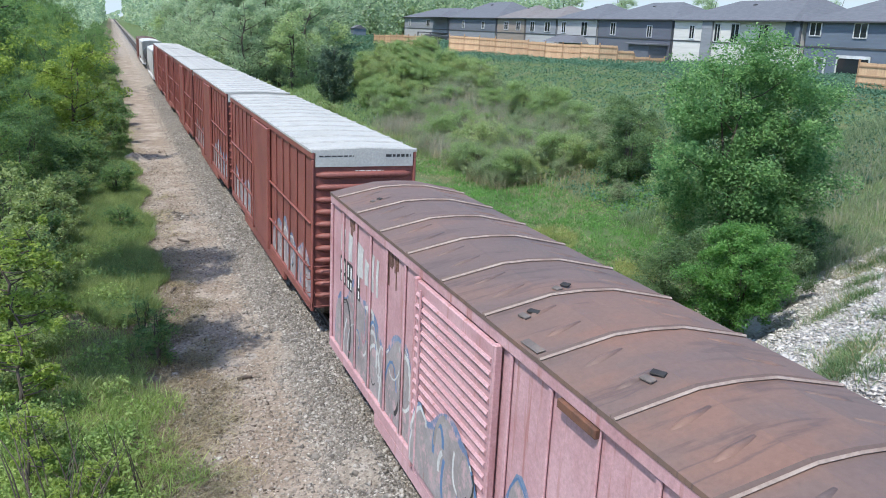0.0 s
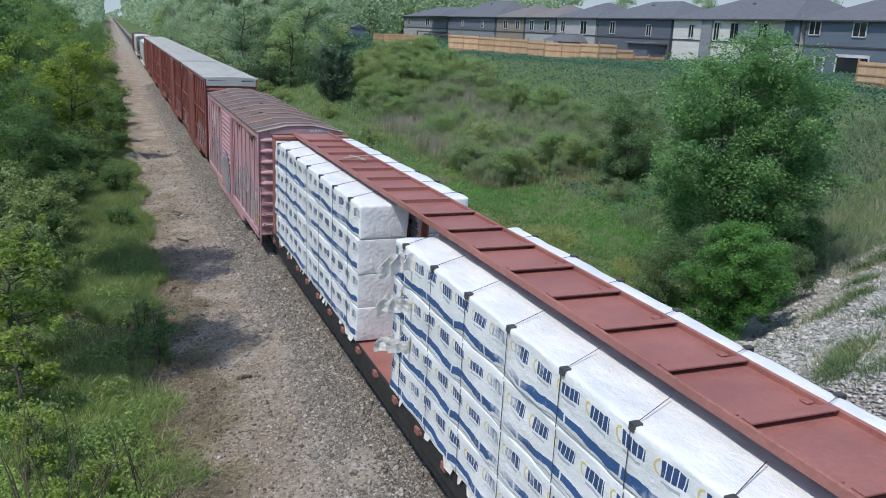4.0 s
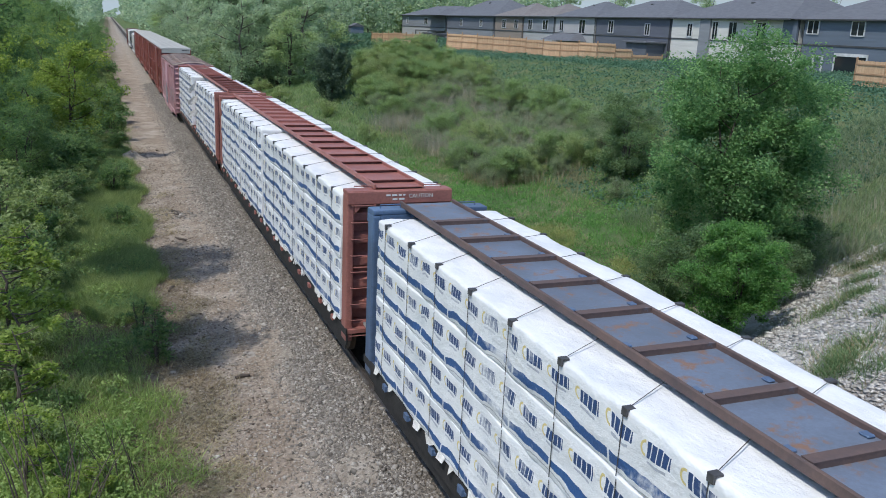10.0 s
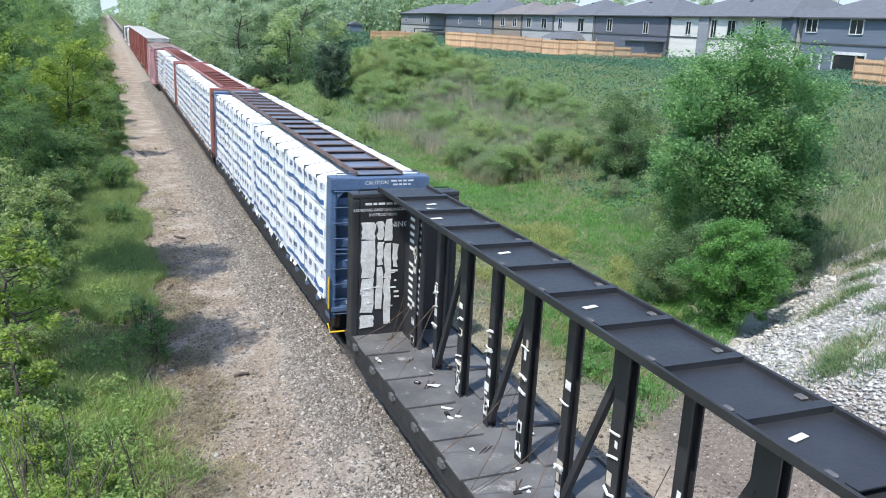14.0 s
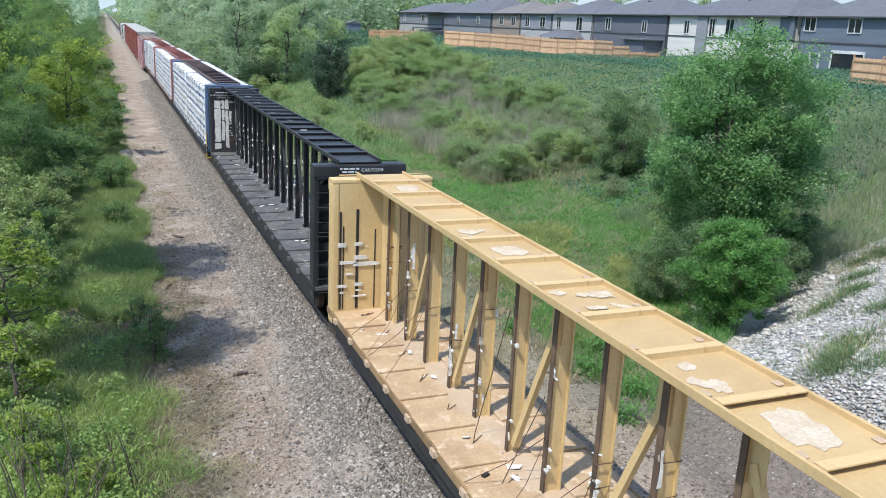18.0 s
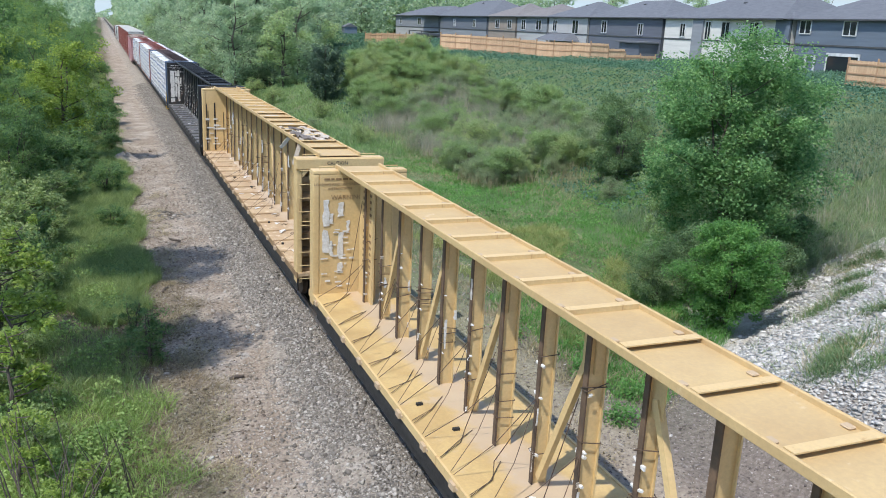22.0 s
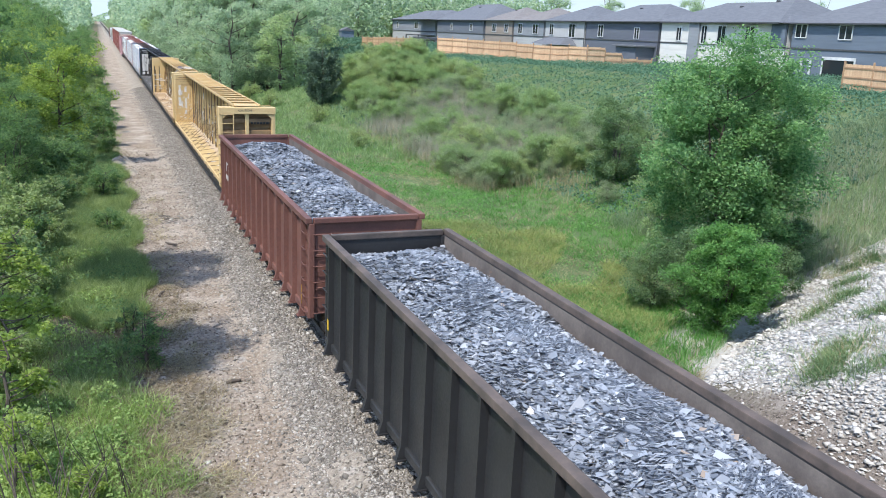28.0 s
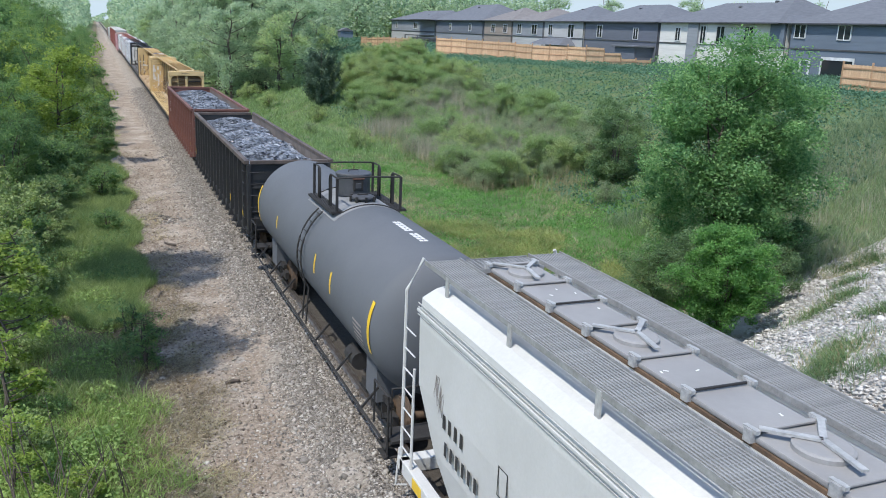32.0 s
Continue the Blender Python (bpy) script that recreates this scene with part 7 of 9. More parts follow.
    part("patio_frame", boxes([(HOUSE_X - 0.1, HOUSE_X, 60.9, 65.0, 7.3, 7.6), (HOUSE_X - 0.1, HOUSE_X, 60.9, 61.05, 4.6, 7.3), (HOUSE_X - 0.1, HOUSE_X, 64.85, 65.0, 4.6, 7.3), (HOUSE_X - 0.1, HOUSE_X, 66.4, 67.8, 7.1, 7.3), (HOUSE_X - 0.1, HOUSE_X, 66.4, 66.6, 4.6, 7.1), (HOUSE_X - 0.1, HOUSE_X, 67.6, 67.8, 4.6, 7.1)]), M_TRIM, h)
    part("patio_door", box(HOUSE_X - 0.04, HOUSE_X - 0.01, 61.05, 64.85, 4.6, 7.3), M_PANE, h)


build_houses()


def fence_run(pts, group, tall=1.85, drop=(0, 0, 0, 0, 0)):
    """Board fence along a line, with a post every 2.4 m, two rails and upright boards."""
    for (xa, ya), (xb, yb), da, db in zip(pts, pts[1:], drop, drop[1:]):
        ob = thing("board_fence", "new honey-coloured cedar board fence with posts and rails", "fence", group)
        length = math.hypot(xb - xa, yb - ya)
        n = max(1, round(length / 2.4))
        ang = math.degrees(math.atan2(yb - ya, xb - xa))
        w = length / n
        rng = random.Random(int(xa * 10))
        bm = bmesh.new()
        k = 0
        while k * 0.15 < w - 0.12:
            bx(bm, k * 0.15, k * 0.15 + 0.142, -0.01, 0.012 + 0.004 * (k % 2), 0.05, tall - 0.05 + rng.uniform(-0.02, 0.02))
            k += 1
        panel = mesh_of(bm, "fence_panel", M_FENCE)
        rail = mesh_of(box(0, w, -0.06, -0.014, -0.05, 0.05), "fence_rail", M_POST)
        postm = mesh_of(rbox(-0.06, 0.06, -0.06, 0.06, -1.0, tall + 0.18, 0.015, 1), "fence_post", M_POST)
        for i in range(n + 1):
            f = i / n
            px_, py_ = xa + (xb - xa) * f, ya + (yb - ya) * f
            z = float(height(px_, py_)) - da * (1 - f) - db * f
            part("fence_post", postm, None, ob).matrix_basis = pose(px_, py_, z, 0, 0, ang)
            if i < n:
                tagged(part("fence_panel", panel, None, ob), kind="stuff").matrix_basis = pose(px_, py_, z, 0, 0, ang)
                for rz in (0.4, tall - 0.95, tall - 0.3):
                    part("fence_rail", rail, None, ob).matrix_basis = pose(px_, py_, z + rz, 0, 0, ang)


fence_run([(33.8, 99.7), (39.5, 89.0), (44.1, 80.8), (46.2, 80.45), (48.4, 80.35), (52.3, 80.2)], "fence of the gardens", 2.1, (0.1, 0.15, 0.3, 0.75, 1.2, 1.3))
fence_run([(43.5, 45.2), (43.2, 30.0)], "fence of the gardens")
fence_run([(38.8, 149.4), (41.1, 127.1)], "fence of the gardens")
# dark open shelter between the two fences
sh = thing("shelter", "dark open timber shelter beside the fence", "shelter")
z_ = float(height(38.0, 112.0))
part("shelter_roof", rbox(36.0, 40.4, 109.5, 115.0, z_ + 1.75, z_ + 2.1, 0.04), M_EAVE, sh)
for y_ in (109.8, 112.2, 114.7):
    for x_ in (36.2, 40.2):
        part("shelter_post", rbox(x_ - 0.11, x_ + 0.11, y_ - 0.11, y_ + 0.11, z_ - 0.4, z_ + 1.75, 0.02, 1), M_EAVE, sh)

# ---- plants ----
FAR = (0.93, 1.0, 0.84)   # cooler tint through leaves, standing in for bluish haze far off
L_LEFT = leaf_mat("hedgerow_leaves", (0.120, 0.206, 0.120), (0.187, 0.312, 0.167), (0.296, 0.440, 0.230), 0.68)
L_LIME = leaf_mat("fresh_yellow_green_leaves", (0.191, 0.270, 0.078), (0.295, 0.410, 0.113), (0.434, 0.524, 0.166), 0.6)
L_TREE = leaf_mat("deep_green_leaves", (0.120, 0.250, 0.115), (0.200, 0.375, 0.172), (0.325, 0.505, 0.250), 0.6, FAR)
L_BUSH = leaf_mat("bright_bush_leaves", (0.103, 0.235, 0.083), (0.174, 0.376, 0.133), (0.286, 0.508, 0.202), 0.6)
# woodland leaves paled and greyed: distance haze is in their colour
L_WOOD = leaf_mat("hazed_woodland_leaves", (0.297, 0.396, 0.303), (0.413, 0.533, 0.407), (0.539, 0.643, 0.501), 0.62, FAR)
L_BRUSH = leaf_mat("green_brush_leaves", (0.21, 0.31, 0.165), (0.31, 0.435, 0.24), (0.425, 0.55, 0.325), 0.6)
L_OLIVE = leaf_mat("olive_brush_leaves", (0.215, 0.28, 0.18), (0.315, 0.395, 0.26), (0.44, 0.5, 0.345), 0.6, FAR)
L_YBRUSH = leaf_mat("yellow_green_brush_leaves", (0.27, 0.35, 0.19), (0.385, 0.48, 0.27), (0.5, 0.585, 0.355), 0.58)
L_LANE = leaf_mat("lane_weed_leaves", (0.178, 0.257, 0.118), (0.280, 0.372, 0.180), (0.404, 0.492, 0.255), 0.5)
L_NEAR = leaf_mat("light_green_weeds", (0.19, 0.29, 0.1), (0.3, 0.43, 0.16), (0.43, 0.56, 0.24), 0.5)
L_TWIG = leaf_mat("grey_dead_stems", (0.3, 0.285, 0.25), (0.4, 0.385, 0.34), (0.5, 0.485, 0.44), 0.3)
L_TUFT = leaf_mat("dark_tuft_blades", (0.09, 0.16, 0.08), (0.15, 0.245, 0.125), (0.24, 0.33, 0.18), 0.35)
L_VERGE = leaf_mat("yellowing_grass", (0.22, 0.26, 0.10), (0.33, 0.38, 0.155), (0.45, 0.48, 0.23), 0.4)
L_LITTER = leaf_mat("dead_leaf_litter", (0.1, 0.08, 0.055), (0.2, 0.165, 0.115), (0.36, 0.31, 0.23), 0.1)
# yellower woodland leaves with the same haze paling
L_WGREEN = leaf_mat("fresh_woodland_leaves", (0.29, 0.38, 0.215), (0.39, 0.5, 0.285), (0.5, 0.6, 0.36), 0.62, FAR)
L_DULL = leaf_mat("dull_green_leaves", (0.12, 0.195, 0.115), (0.195, 0.3, 0.17), (0.29, 0.4, 0.245), 0.55)
L_CON = leaf_mat("conifer_needles", (0.055, 0.095, 0.07), (0.085, 0.14, 0.105), (0.13, 0.19, 0.145), 0.2)
L_GRASS = leaf_mat("meadow_grass", (0.088, 0.228, 0.063), (0.140, 0.343, 0.096), (0.224, 0.445, 0.150), 0.45)
L_SLOPE = leaf_mat("ground_cover_leaves", (0.07, 0.15, 0.106), (0.098, 0.2, 0.142), (0.13, 0.24, 0.175), 0.3, FAR)
L_STRAW = leaf_mat("dry_straw", (0.23, 0.19, 0.125), (0.37, 0.32, 0.23), (0.5, 0.45, 0.34), 0.25)
M_BARK = mat("grey_brown_bark", (0.13, 0.105, 0.085), (0.07, 0.055, 0.045), 0.9, scale=4, squash=(3, 3, 0.6), bump=0.5)


def leaf_quads(c, size, rng, flat=0.35, long=1.5):
    """Pointed leaves at the points c, turned at random but lying rather flat."""
    n = len(c)
    d = rng.normal(0, 1, (n, 3)) * (1, 1, 0.55)
    d /= np.linalg.norm(d, axis=1, keepdims=True) + 1e-9
    up = rng.normal(0, flat, (n, 3)) + (0, 0, 0.8)
    s = np.cross(d, up)
    s /= np.linalg.norm(s, axis=1, keepdims=True) + 1e-9
    l = (size * rng.uniform(0.65, 1.25, n))[:, None]
    w = l / long * rng.uniform(0.7, 1.1, n)[:, None]
    sag = np.zeros((n, 3))
    sag[:, 2] = -0.18 * l[:, 0]
    v = np.stack([c - d * l / 2, c + s * w / 2, c + d * l / 2 + sag, c - s * w / 2], 1).reshape(-1, 3)
    return v, np.arange(4 * n).reshape(n, 4)


def grow(seed, tall, spread, base, n_leaves, leaf, stems=1, clumps=60, clump_r=0.55, squat=1.0, fill=0):
    """Stem and limb tubes, and the leaf points round the twig ends."""
    rng = np.random.default_rng(seed)
    bm = bmesh.new()
    ends = []
    for st in range(stems):
        a0 = rng.uniform(0, math.tau)
        lean = 0.12 * tall * (stems > 1)
        pts = []
        for k in range(6):
            t = k / 5
            pts.append((math.cos(a0) * lean * t + rng.normal(0, 0.03 * tall) * t, math.sin(a0) * lean * t + rng.normal(0, 0.03 * tall) * t, tall * 0.86 * t - 0.15))
        r0 = 0.016 * tall / math.sqrt(stems) + 0.02
        tube(bm, pts, [r0 * (1 - 0.85 * k / 5) for k in range(6)], 7)
        nl = max(5, int(13 / stems))
        for j in range(nl):
            t = base / tall + (0.95 - base / tall) * (j + rng.uniform(0, 1)) / nl
            k = min(int(t * 5), 4)
            f = t * 5 - k
            p = np.array(pts[k]) * (1 - f) + np.array(pts[k + 1]) * f
            a = rng.uniform(0, math.tau)
            u = (t * tall - base) / max(tall - base, 0.1)
            reach = spread * (0.55 + 0.6 * math.sin(math.pi * min(max(u, 0.05), 0.97) ** squat)) * rng.uniform(0.55, 1.0)
            q = p + np.array([math.cos(a) * reach, math.sin(a) * reach, reach * rng.uniform(0.1, 0.65)])
            q[2] = min(q[2], tall)
            mid = (p + q) / 2 + np.array([0, 0, -0.06 * reach])
            tube(bm, [tuple(p), tuple(mid), tuple(q)], [r0 * 0.42 * (1 - t * 0.6), r0 * 0.25, r0 * 0.06], 5)
            for g in range(max(2, clumps // (nl * stems))):
                w = rng.uniform(0.35, 1.05)
                ends.append((p * (1 - w) + q * w) + rng.normal(0, 0.22 * spread, 3) * (1, 1, 0.6))
    for j in range(fill):
        o = rng.normal(0, 1, 3)
        o *= rng.uniform(0.55, 1.0) / np.linalg.norm(o)
        ends.append(np.array([o[0] * spread, o[1] * spread, base + (tall - base) * (0.5 + 0.47 * o[2])]))
    ends = np.array(ends)
    ends = ends[ends[:, 2] > base * 0.5]
    rad = rng.uniform(0.55, 1.25, len(ends)) * clump_r
    pick = rng.integers(0, len(ends), n_leaves)
    o = rng.normal(0, 1, (n_leaves, 3))
    o /= np.linalg.norm(o, axis=1, keepdims=True)
    o *= (rng.random(n_leaves) ** 0.45)[:, None] * rad[pick][:, None] * (1, 1, 0.75)
    c = ends[pick] + o
    c = c[c[:, 2] > 0.05]
    v, f = leaf_quads(c, leaf, rng)
    return bm, v, f


def plant(name, label, category, group, seed, tall, spread, base, n, leaf, mat_leaf, **kw):
    ob = thing(name, label, category, group)
    bm, v, f = grow(seed, tall, spread, base, n, leaf, **kw)
    if name == "sapling":
        left = set(bm.verts)
        while left:
            todo, isle = [left.pop()], []
            while todo:
                q = todo.pop()
                isle.append(q)
                for e in q.link_edges:
                    w = e.other_vert(q)
                    if w in left:
                        left.discard(w)
                        todo.append(w)
            one, known = bmesh.new(), {}
            for q in isle:
                known[q] = one.verts.new(q.co)
            for fc in {fc for q in isle for fc in q.link_faces}:
                one.faces.new([known[q] for q in fc.verts])
            part("branch", one, M_BARK, ob)
        bm.free()
    else:
        part("trunk", bm, M_BARK, ob)
    part("crown", np_mesh("crown", v, f, mat_leaf), None, ob)
    return ob


def place(proto, x, y, turn, size=1.0, dz=0.0, tilt=0.0):
    ob = copy_thing(proto, pose(x, y, float(height(x, y)) + dz, tilt, 0, turn))
    ob.scale = (size, size, size * random.uniform(0.92, 1.1))
    return ob


def put_first(ob, x, y, turn=0.0, size=1.0):
    ob.matrix_basis = pose(x, y, float(height(x, y)), 0, 0, turn)
    ob.scale = (size,) * 3
    return ob


def build_left_hedgerow():
    rng = random.Random(12)
    g = "trees along the lane"
    protos = [plant("tree", "leafy young tree in fresh green beside the lane", "tree", g, 3, 8.6, 2.3, 0.5, 17000, 0.125, L_LEFT, clumps=100, clump_r=0.6, fill=50),
              plant("tree", "yellow-green young tree beside the lane", "tree", g, 4, 7.6, 2.1, 0.4, 14000, 0.15, L_LIME, clumps=90, clump_r=0.58, stems=2, fill=40),
              plant("tree", "dense many-stemmed green tree beside the lane", "tree", g, 5, 9.4, 2.5, 0.7, 17000, 0.13, L_LEFT, clumps=140, clump_r=0.66, stems=3)]
    spots = [(-12.8, 32.5, 1, 0.9), (-11.4, 38.5, 0, 0.8), (-8.6, 54.5, 1, 1.0)]
    y = 42.0
    while y < 210:
        spots.append((-9.7 - rng.uniform(-0.5, 1.4) + 0.008 * y, y, rng.choice((0, 1, 2, 2)), rng.uniform(0.5, 0.78)))
        spots.append((-14.0 - rng.uniform(-1, 1.4), y + 1.7, rng.randrange(3), rng.uniform(0.9, 1.2)))
        spots.append((-18.5 - rng.uniform(-1, 1.4), y + 0.6, rng.randrange(3), rng.uniform(1.15, 1.4)))
        y += 3.7 + y * 0.012
    used = set()
    for x, y, k, s in spots:
        if k not in used:
            used.add(k)
            put_first(protos[k], x, y, rng.uniform(0, 360), s)
        else:
            place(protos[k], x, y, rng.uniform(0, 360), s)
    high = plant("tree", "tall tree with a high crown beside the lane", "tree", g, 6, 13.4, 2.3, 9.4, 15000, 0.15, L_LEFT, clumps=110, clump_r=0.6, fill=80)
    put_first(high, -11.0, 19.2)
    place(high, -10.3, 27.2, 70, 1.0)
    # low shrubs at the edge of the lane
    g = "shrubs at the lane's edge"
    sh = [plant("shrub", "low olive-green shrub at the edge of the lane", "shrub", g, 21, 1.9, 1.05, 0.1, 3400, 0.1, L_LANE, stems=4, clumps=50, clump_r=0.3),
          plant("shrub", "low green shrub at the edge of the lane", "shrub", g, 22, 2.2, 1.1, 0.1, 3600, 0.12, L_LEFT, stems=4, clumps=60, clump_r=0.34),
          plant("shrub", "feathery dark green sapling on the bare lane", "shrub", g, 23, 1.9, 0.5, 0.1, 2600, 0.07, L_LEFT, stems=5, clumps=40, clump_r=0.2)]
    put_first(sh[2], -5.15, 21.2)
    place(sh[2], -5.5, 23.4, 90, 0.7)
    # leafy sprays of yellow-green saplings close to the bridge
    sap = plant("sapling", "slender sapling with fresh yellow-green leaf sprays", "sapling", "saplings near the bridge", 25, 2.6, 0.85, 0.5, 1500, 0.12, L_LIME, stems=1, clumps=34, clump_r=0.22)
    put_first(sap, -8.1, 18.2)
    for x, y, s in ((-8.3, 20.6, 1.1), (-8.9, 24.0, 1.25), (-7.75, 15.4, 0.7), (-8.6, 27.4, 1.1), (-7.0, 14.0, 0.5), (-6.5, 14.6, 0.4)):
        place(sap, x, y, rng.uniform(0, 360), s)
    bare = thing("bare_branch", "thin leafless branches rising from the weeds", "branch", "saplings near the bridge")
    tw = random.Random(8)
    for k in range(9):
        x, y, lean = tw.uniform(-0.5, 0.5), tw.uniform(-0.5, 0.5), tw.uniform(0.3, 0.9)
        a = tw.uniform(-0.6, 1.2)
        pts = [(x, y, -0.1), (x + 0.45 * lean * math.cos(a), y + 0.45 * lean * math.sin(a), 0.8), (x + 1.1 * lean * math.cos(a), y + 1.1 * lean * math.sin(a), 1.5 + tw.uniform(0, 0.5))]
        part("branch", tube(bmesh.new(), pts, [0.016, 0.011, 0.003], 5), M_BARK, bare)
    put_first(bare, -6.9, 13.6)
    place(bare, -7.4, 14.8, 120, 1.1)
    place(bare, -6.2, 15.2, 200, 0.8)
    for x, y, s in ((-9.0, 19.5, 0.8), (-9.6, 22.4, 1.1), (-8.8, 25.8, 0.9), (-9.6, 28.2, 1.3), (-8.7, 30.4, 1.0), (-9.9, 32.5, 1.4), (-8.9, 35.0, 1.2), (-10.2, 36.5, 1.5), (-8.2, 22.0, 0.6), (-7.6, 17.0, 0.5)):
        place(sh[0], x, y, rng.uniform(0, 360), s)
    for x, y, s in ((-5.9, 36.5, 0.55), (-6.1, 43, 0.8), (-5.8, 47.5, 0.6), (-5.7, 58, 0.75), (-6.0, 63, 1.0), (-5.5, 74, 0.9), (-5.6, 90, 1.0)):
        place(sh[1], x, y, rng.uniform(0, 360), s)
    used = set()
    y = 27.0
    while y < 130:
        k = rng.randrange(2)
        x = -8.4 + 0.8 * min(1, max(0, (y - 45) / 25)) + rng.uniform(-1.1, 0.8) + 0.008 * max(0, y - 30)
        s = rng.uniform(0.7, 1.35) * (0.7 if y < 34 else 1.0)
        if k not in used:
            used.add(k)
            put_first(sh[k], x, y, rng.uniform(0, 360), s)
        else:
            place(sh[k], x, y, rng.uniform(0, 360), s)
        y += 0.85 + 0.009 * y


def build_right_trees():
    rng = random.Random(5)
    big = plant("tree", "broad deep-green tree standing alone by the rubble bank", "tree", "", 31, 10.2, 3.5, 1.0, 98000, 0.135, L_TREE, stems=4, clumps=230, clump_r=0.74, squat=1.35, fill=190)
    put_first(big, 16.3, 24.9, 40, 0.95)
    b = plant("bush", "round bright green bush at the foot of the rubble bank", "bush", "", 32, 4.0, 1.36, 0.2, 46000, 0.078, L_BUSH, stems=5, clumps=120, clump_r=0.36, fill=110)
    put_first(b, 12.15, 19.7, 10)
    b2 = plant("bush", "dull green bush beside the broad tree", "bush", "", 33, 3.2, 1.4, 0.2, 20000, 0.075, L_DULL, stems=5, clumps=110, clump_r=0.4)
    put_first(b2, 11.7, 22.8, 10, 0.82)
    place(b2, 15.4, 21.6, 140, 0.85)
    place(b2, 13.4, 22.6, 250, 1.0)
    place(b2, 18.6, 23.6, 30, 0.8)
    d = plant("bush", "dark shrub with bare stems in the meadow", "bush", "meadow brush", 34, 3.6, 1.6, 0.4, 26000, 0.085, L_DULL, stems=6, clumps=90, clump_r=0.45)
    put_first(d, 21.2, 39.8, 0, 1.25)
    place(d, 25.0, 45.0, 60, 0.9)
    # conifer
    con = thing("conifer", "small dark spruce in the meadow", "tree", "meadow brush")
    bm = bmesh.new()
    tube(bm, [(0, 0, -0.2), (0, 0, 3), (0, 0, 5.7)], [0.12, 0.07, 0.01], 7)
    part("trunk", bm, M_BARK, con)
    r = np.random.default_rng(7)
    # upswept boughs in an uneven egg-shaped crown
    n, boughs = 12000, 70
    bz = r.uniform(0.3, 4.7, boughs)
    ba = r.uniform(0, math.tau, boughs)
    reach = 1.95 * np.sqrt(np.clip(1 - ((bz - 1.9) / 3.5) ** 2, 0.05, 1)) * r.uniform(0.72, 1.12, boughs)
    k = r.integers(0, boughs, n)
    w = r.random(n) ** 0.6
    c = np.stack([np.cos(ba[k]) * reach[k] * w, np.sin(ba[k]) * reach[k] * w, bz[k] + 1.5 * w * w * reach[k] * 0.5], -1) + r.normal(0, 0.13, (n, 3))
    v, f = leaf_quads(c, 0.27, r, 0.9, 3.4)
    part("crown", np_mesh("crown", v, f, L_CON), None, con)
    put_first(con, 14.6, 82.0)
    # meadow brush
    g = "meadow brush"
    kinds = [plant("bush", "yellow-green brush in the meadow", "bush", g, 41, 2.6, 1.5, 0.15, 8500, 0.095, L_YBRUSH, stems=6, clumps=70, clump_r=0.5),
             plant("bush", "olive brush with bare grey twigs", "bush", g, 42, 2.1, 1.5, 0.1, 6500, 0.085, L_OLIVE, stems=9, clumps=80, clump_r=0.45),
             plant("bush", "green leafy brush in the meadow", "bush", g, 43, 2.4, 1.5, 0.15, 8000, 0.105, L_BRUSH, stems=6, clumps=70, clump_r=0.5)]
    used = set()
    spots = []
    for k in range(250):
        u = rng.random() ** 1.2
        y = 44 + 46 * u
        x = 14.5 + (y - 44) * 0.07 + rng.uniform(0, 12) * (1 - 0.25 * u)
        spots.append((x, y))
    for x, y in [(12.5, 62), (11.0, 72), (13, 77), (10.5, 88), (17, 86), (20, 90), (24, 92), (9.5, 95), (17.8, 30.5), (20, 33), (21, 28), (24, 31), (19, 37)]:
        spots.append((x, y))
    for x, y in spots:
        w = rng.random()
        k = 1 if (y < 75 and w < 0.68) else 0 if (y > 72 and w < 0.45) else 2 if w < 0.93 else 0
        s = rng.uniform(0.55, 1.05) * (0.8 if k == 1 else 1.0)
        if k not in used:
            used.add(k)
            put_first(kinds[k], x, y, rng.uniform(0, 360), s)
        else:
            place(kinds[k], x, y, rng.uniform(0, 360), s)
    # woodland edge
    g = "woodland beyond the meadow"
    wood = [plant("tree", "tall woodland tree with leaves paled for haze", "tree", g, 51, 11.5, 2.9, 1.2, 8500, 0.24, L_WOOD, clumps=120, clump_r=0.85),
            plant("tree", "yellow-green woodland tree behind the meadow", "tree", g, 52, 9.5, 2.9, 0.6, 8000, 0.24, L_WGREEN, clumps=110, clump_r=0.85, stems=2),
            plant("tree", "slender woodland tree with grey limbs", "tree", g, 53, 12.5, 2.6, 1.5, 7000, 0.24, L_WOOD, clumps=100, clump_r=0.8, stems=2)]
    spots = [(13.2, 96, 1, 1.05), (16.5, 103, 0, 1.1), (10.4, 108, 0, 0.9)]
    y = 104.0
    while y < 330:
        x = 9.5 + rng.uniform(-1, 1.5)
        while x < min(0.25 * y - 8, 50):
            spots.append((x, y + rng.uniform(-3, 3), rng.choice((0, 0, 0, 1, 2)), rng.uniform(1.0, 1.4)))
            x += rng.uniform(4.5, 8)
        y += 6.5 + (y - 100) * 0.035
    for k in range(46):
        y = rng.uniform(112, 215)
        spots.append((rng.uniform(9.5, 0.25 * y - 8), y, rng.choice((0, 2)), rng.uniform(1.3, 1.6)))
    used = set()
    for x, y, k, s in spots:
        if k not in used:
            used.add(k)
            put_first(wood[k], x, y, rng.uniform(0, 360), s)
        else:
            place(wood[k], x, y, rng.uniform(0, 360), s)
    for x, y, s in [(92, 150, 1.15), (88, 168, 1.2), (86, 190, 1.15), (80, 222, 1.2), (70, 226, 1.1), (60, 224, 1.2), (50, 226, 1.1), (95, 128, 1.1), (98, 118, 1.15), (100, 104, 1.0), (42, 232, 1.1), (36, 236, 1.0)]:
        place(wood[rng.randrange(3)], x, y, rng.uniform(0, 360), s)


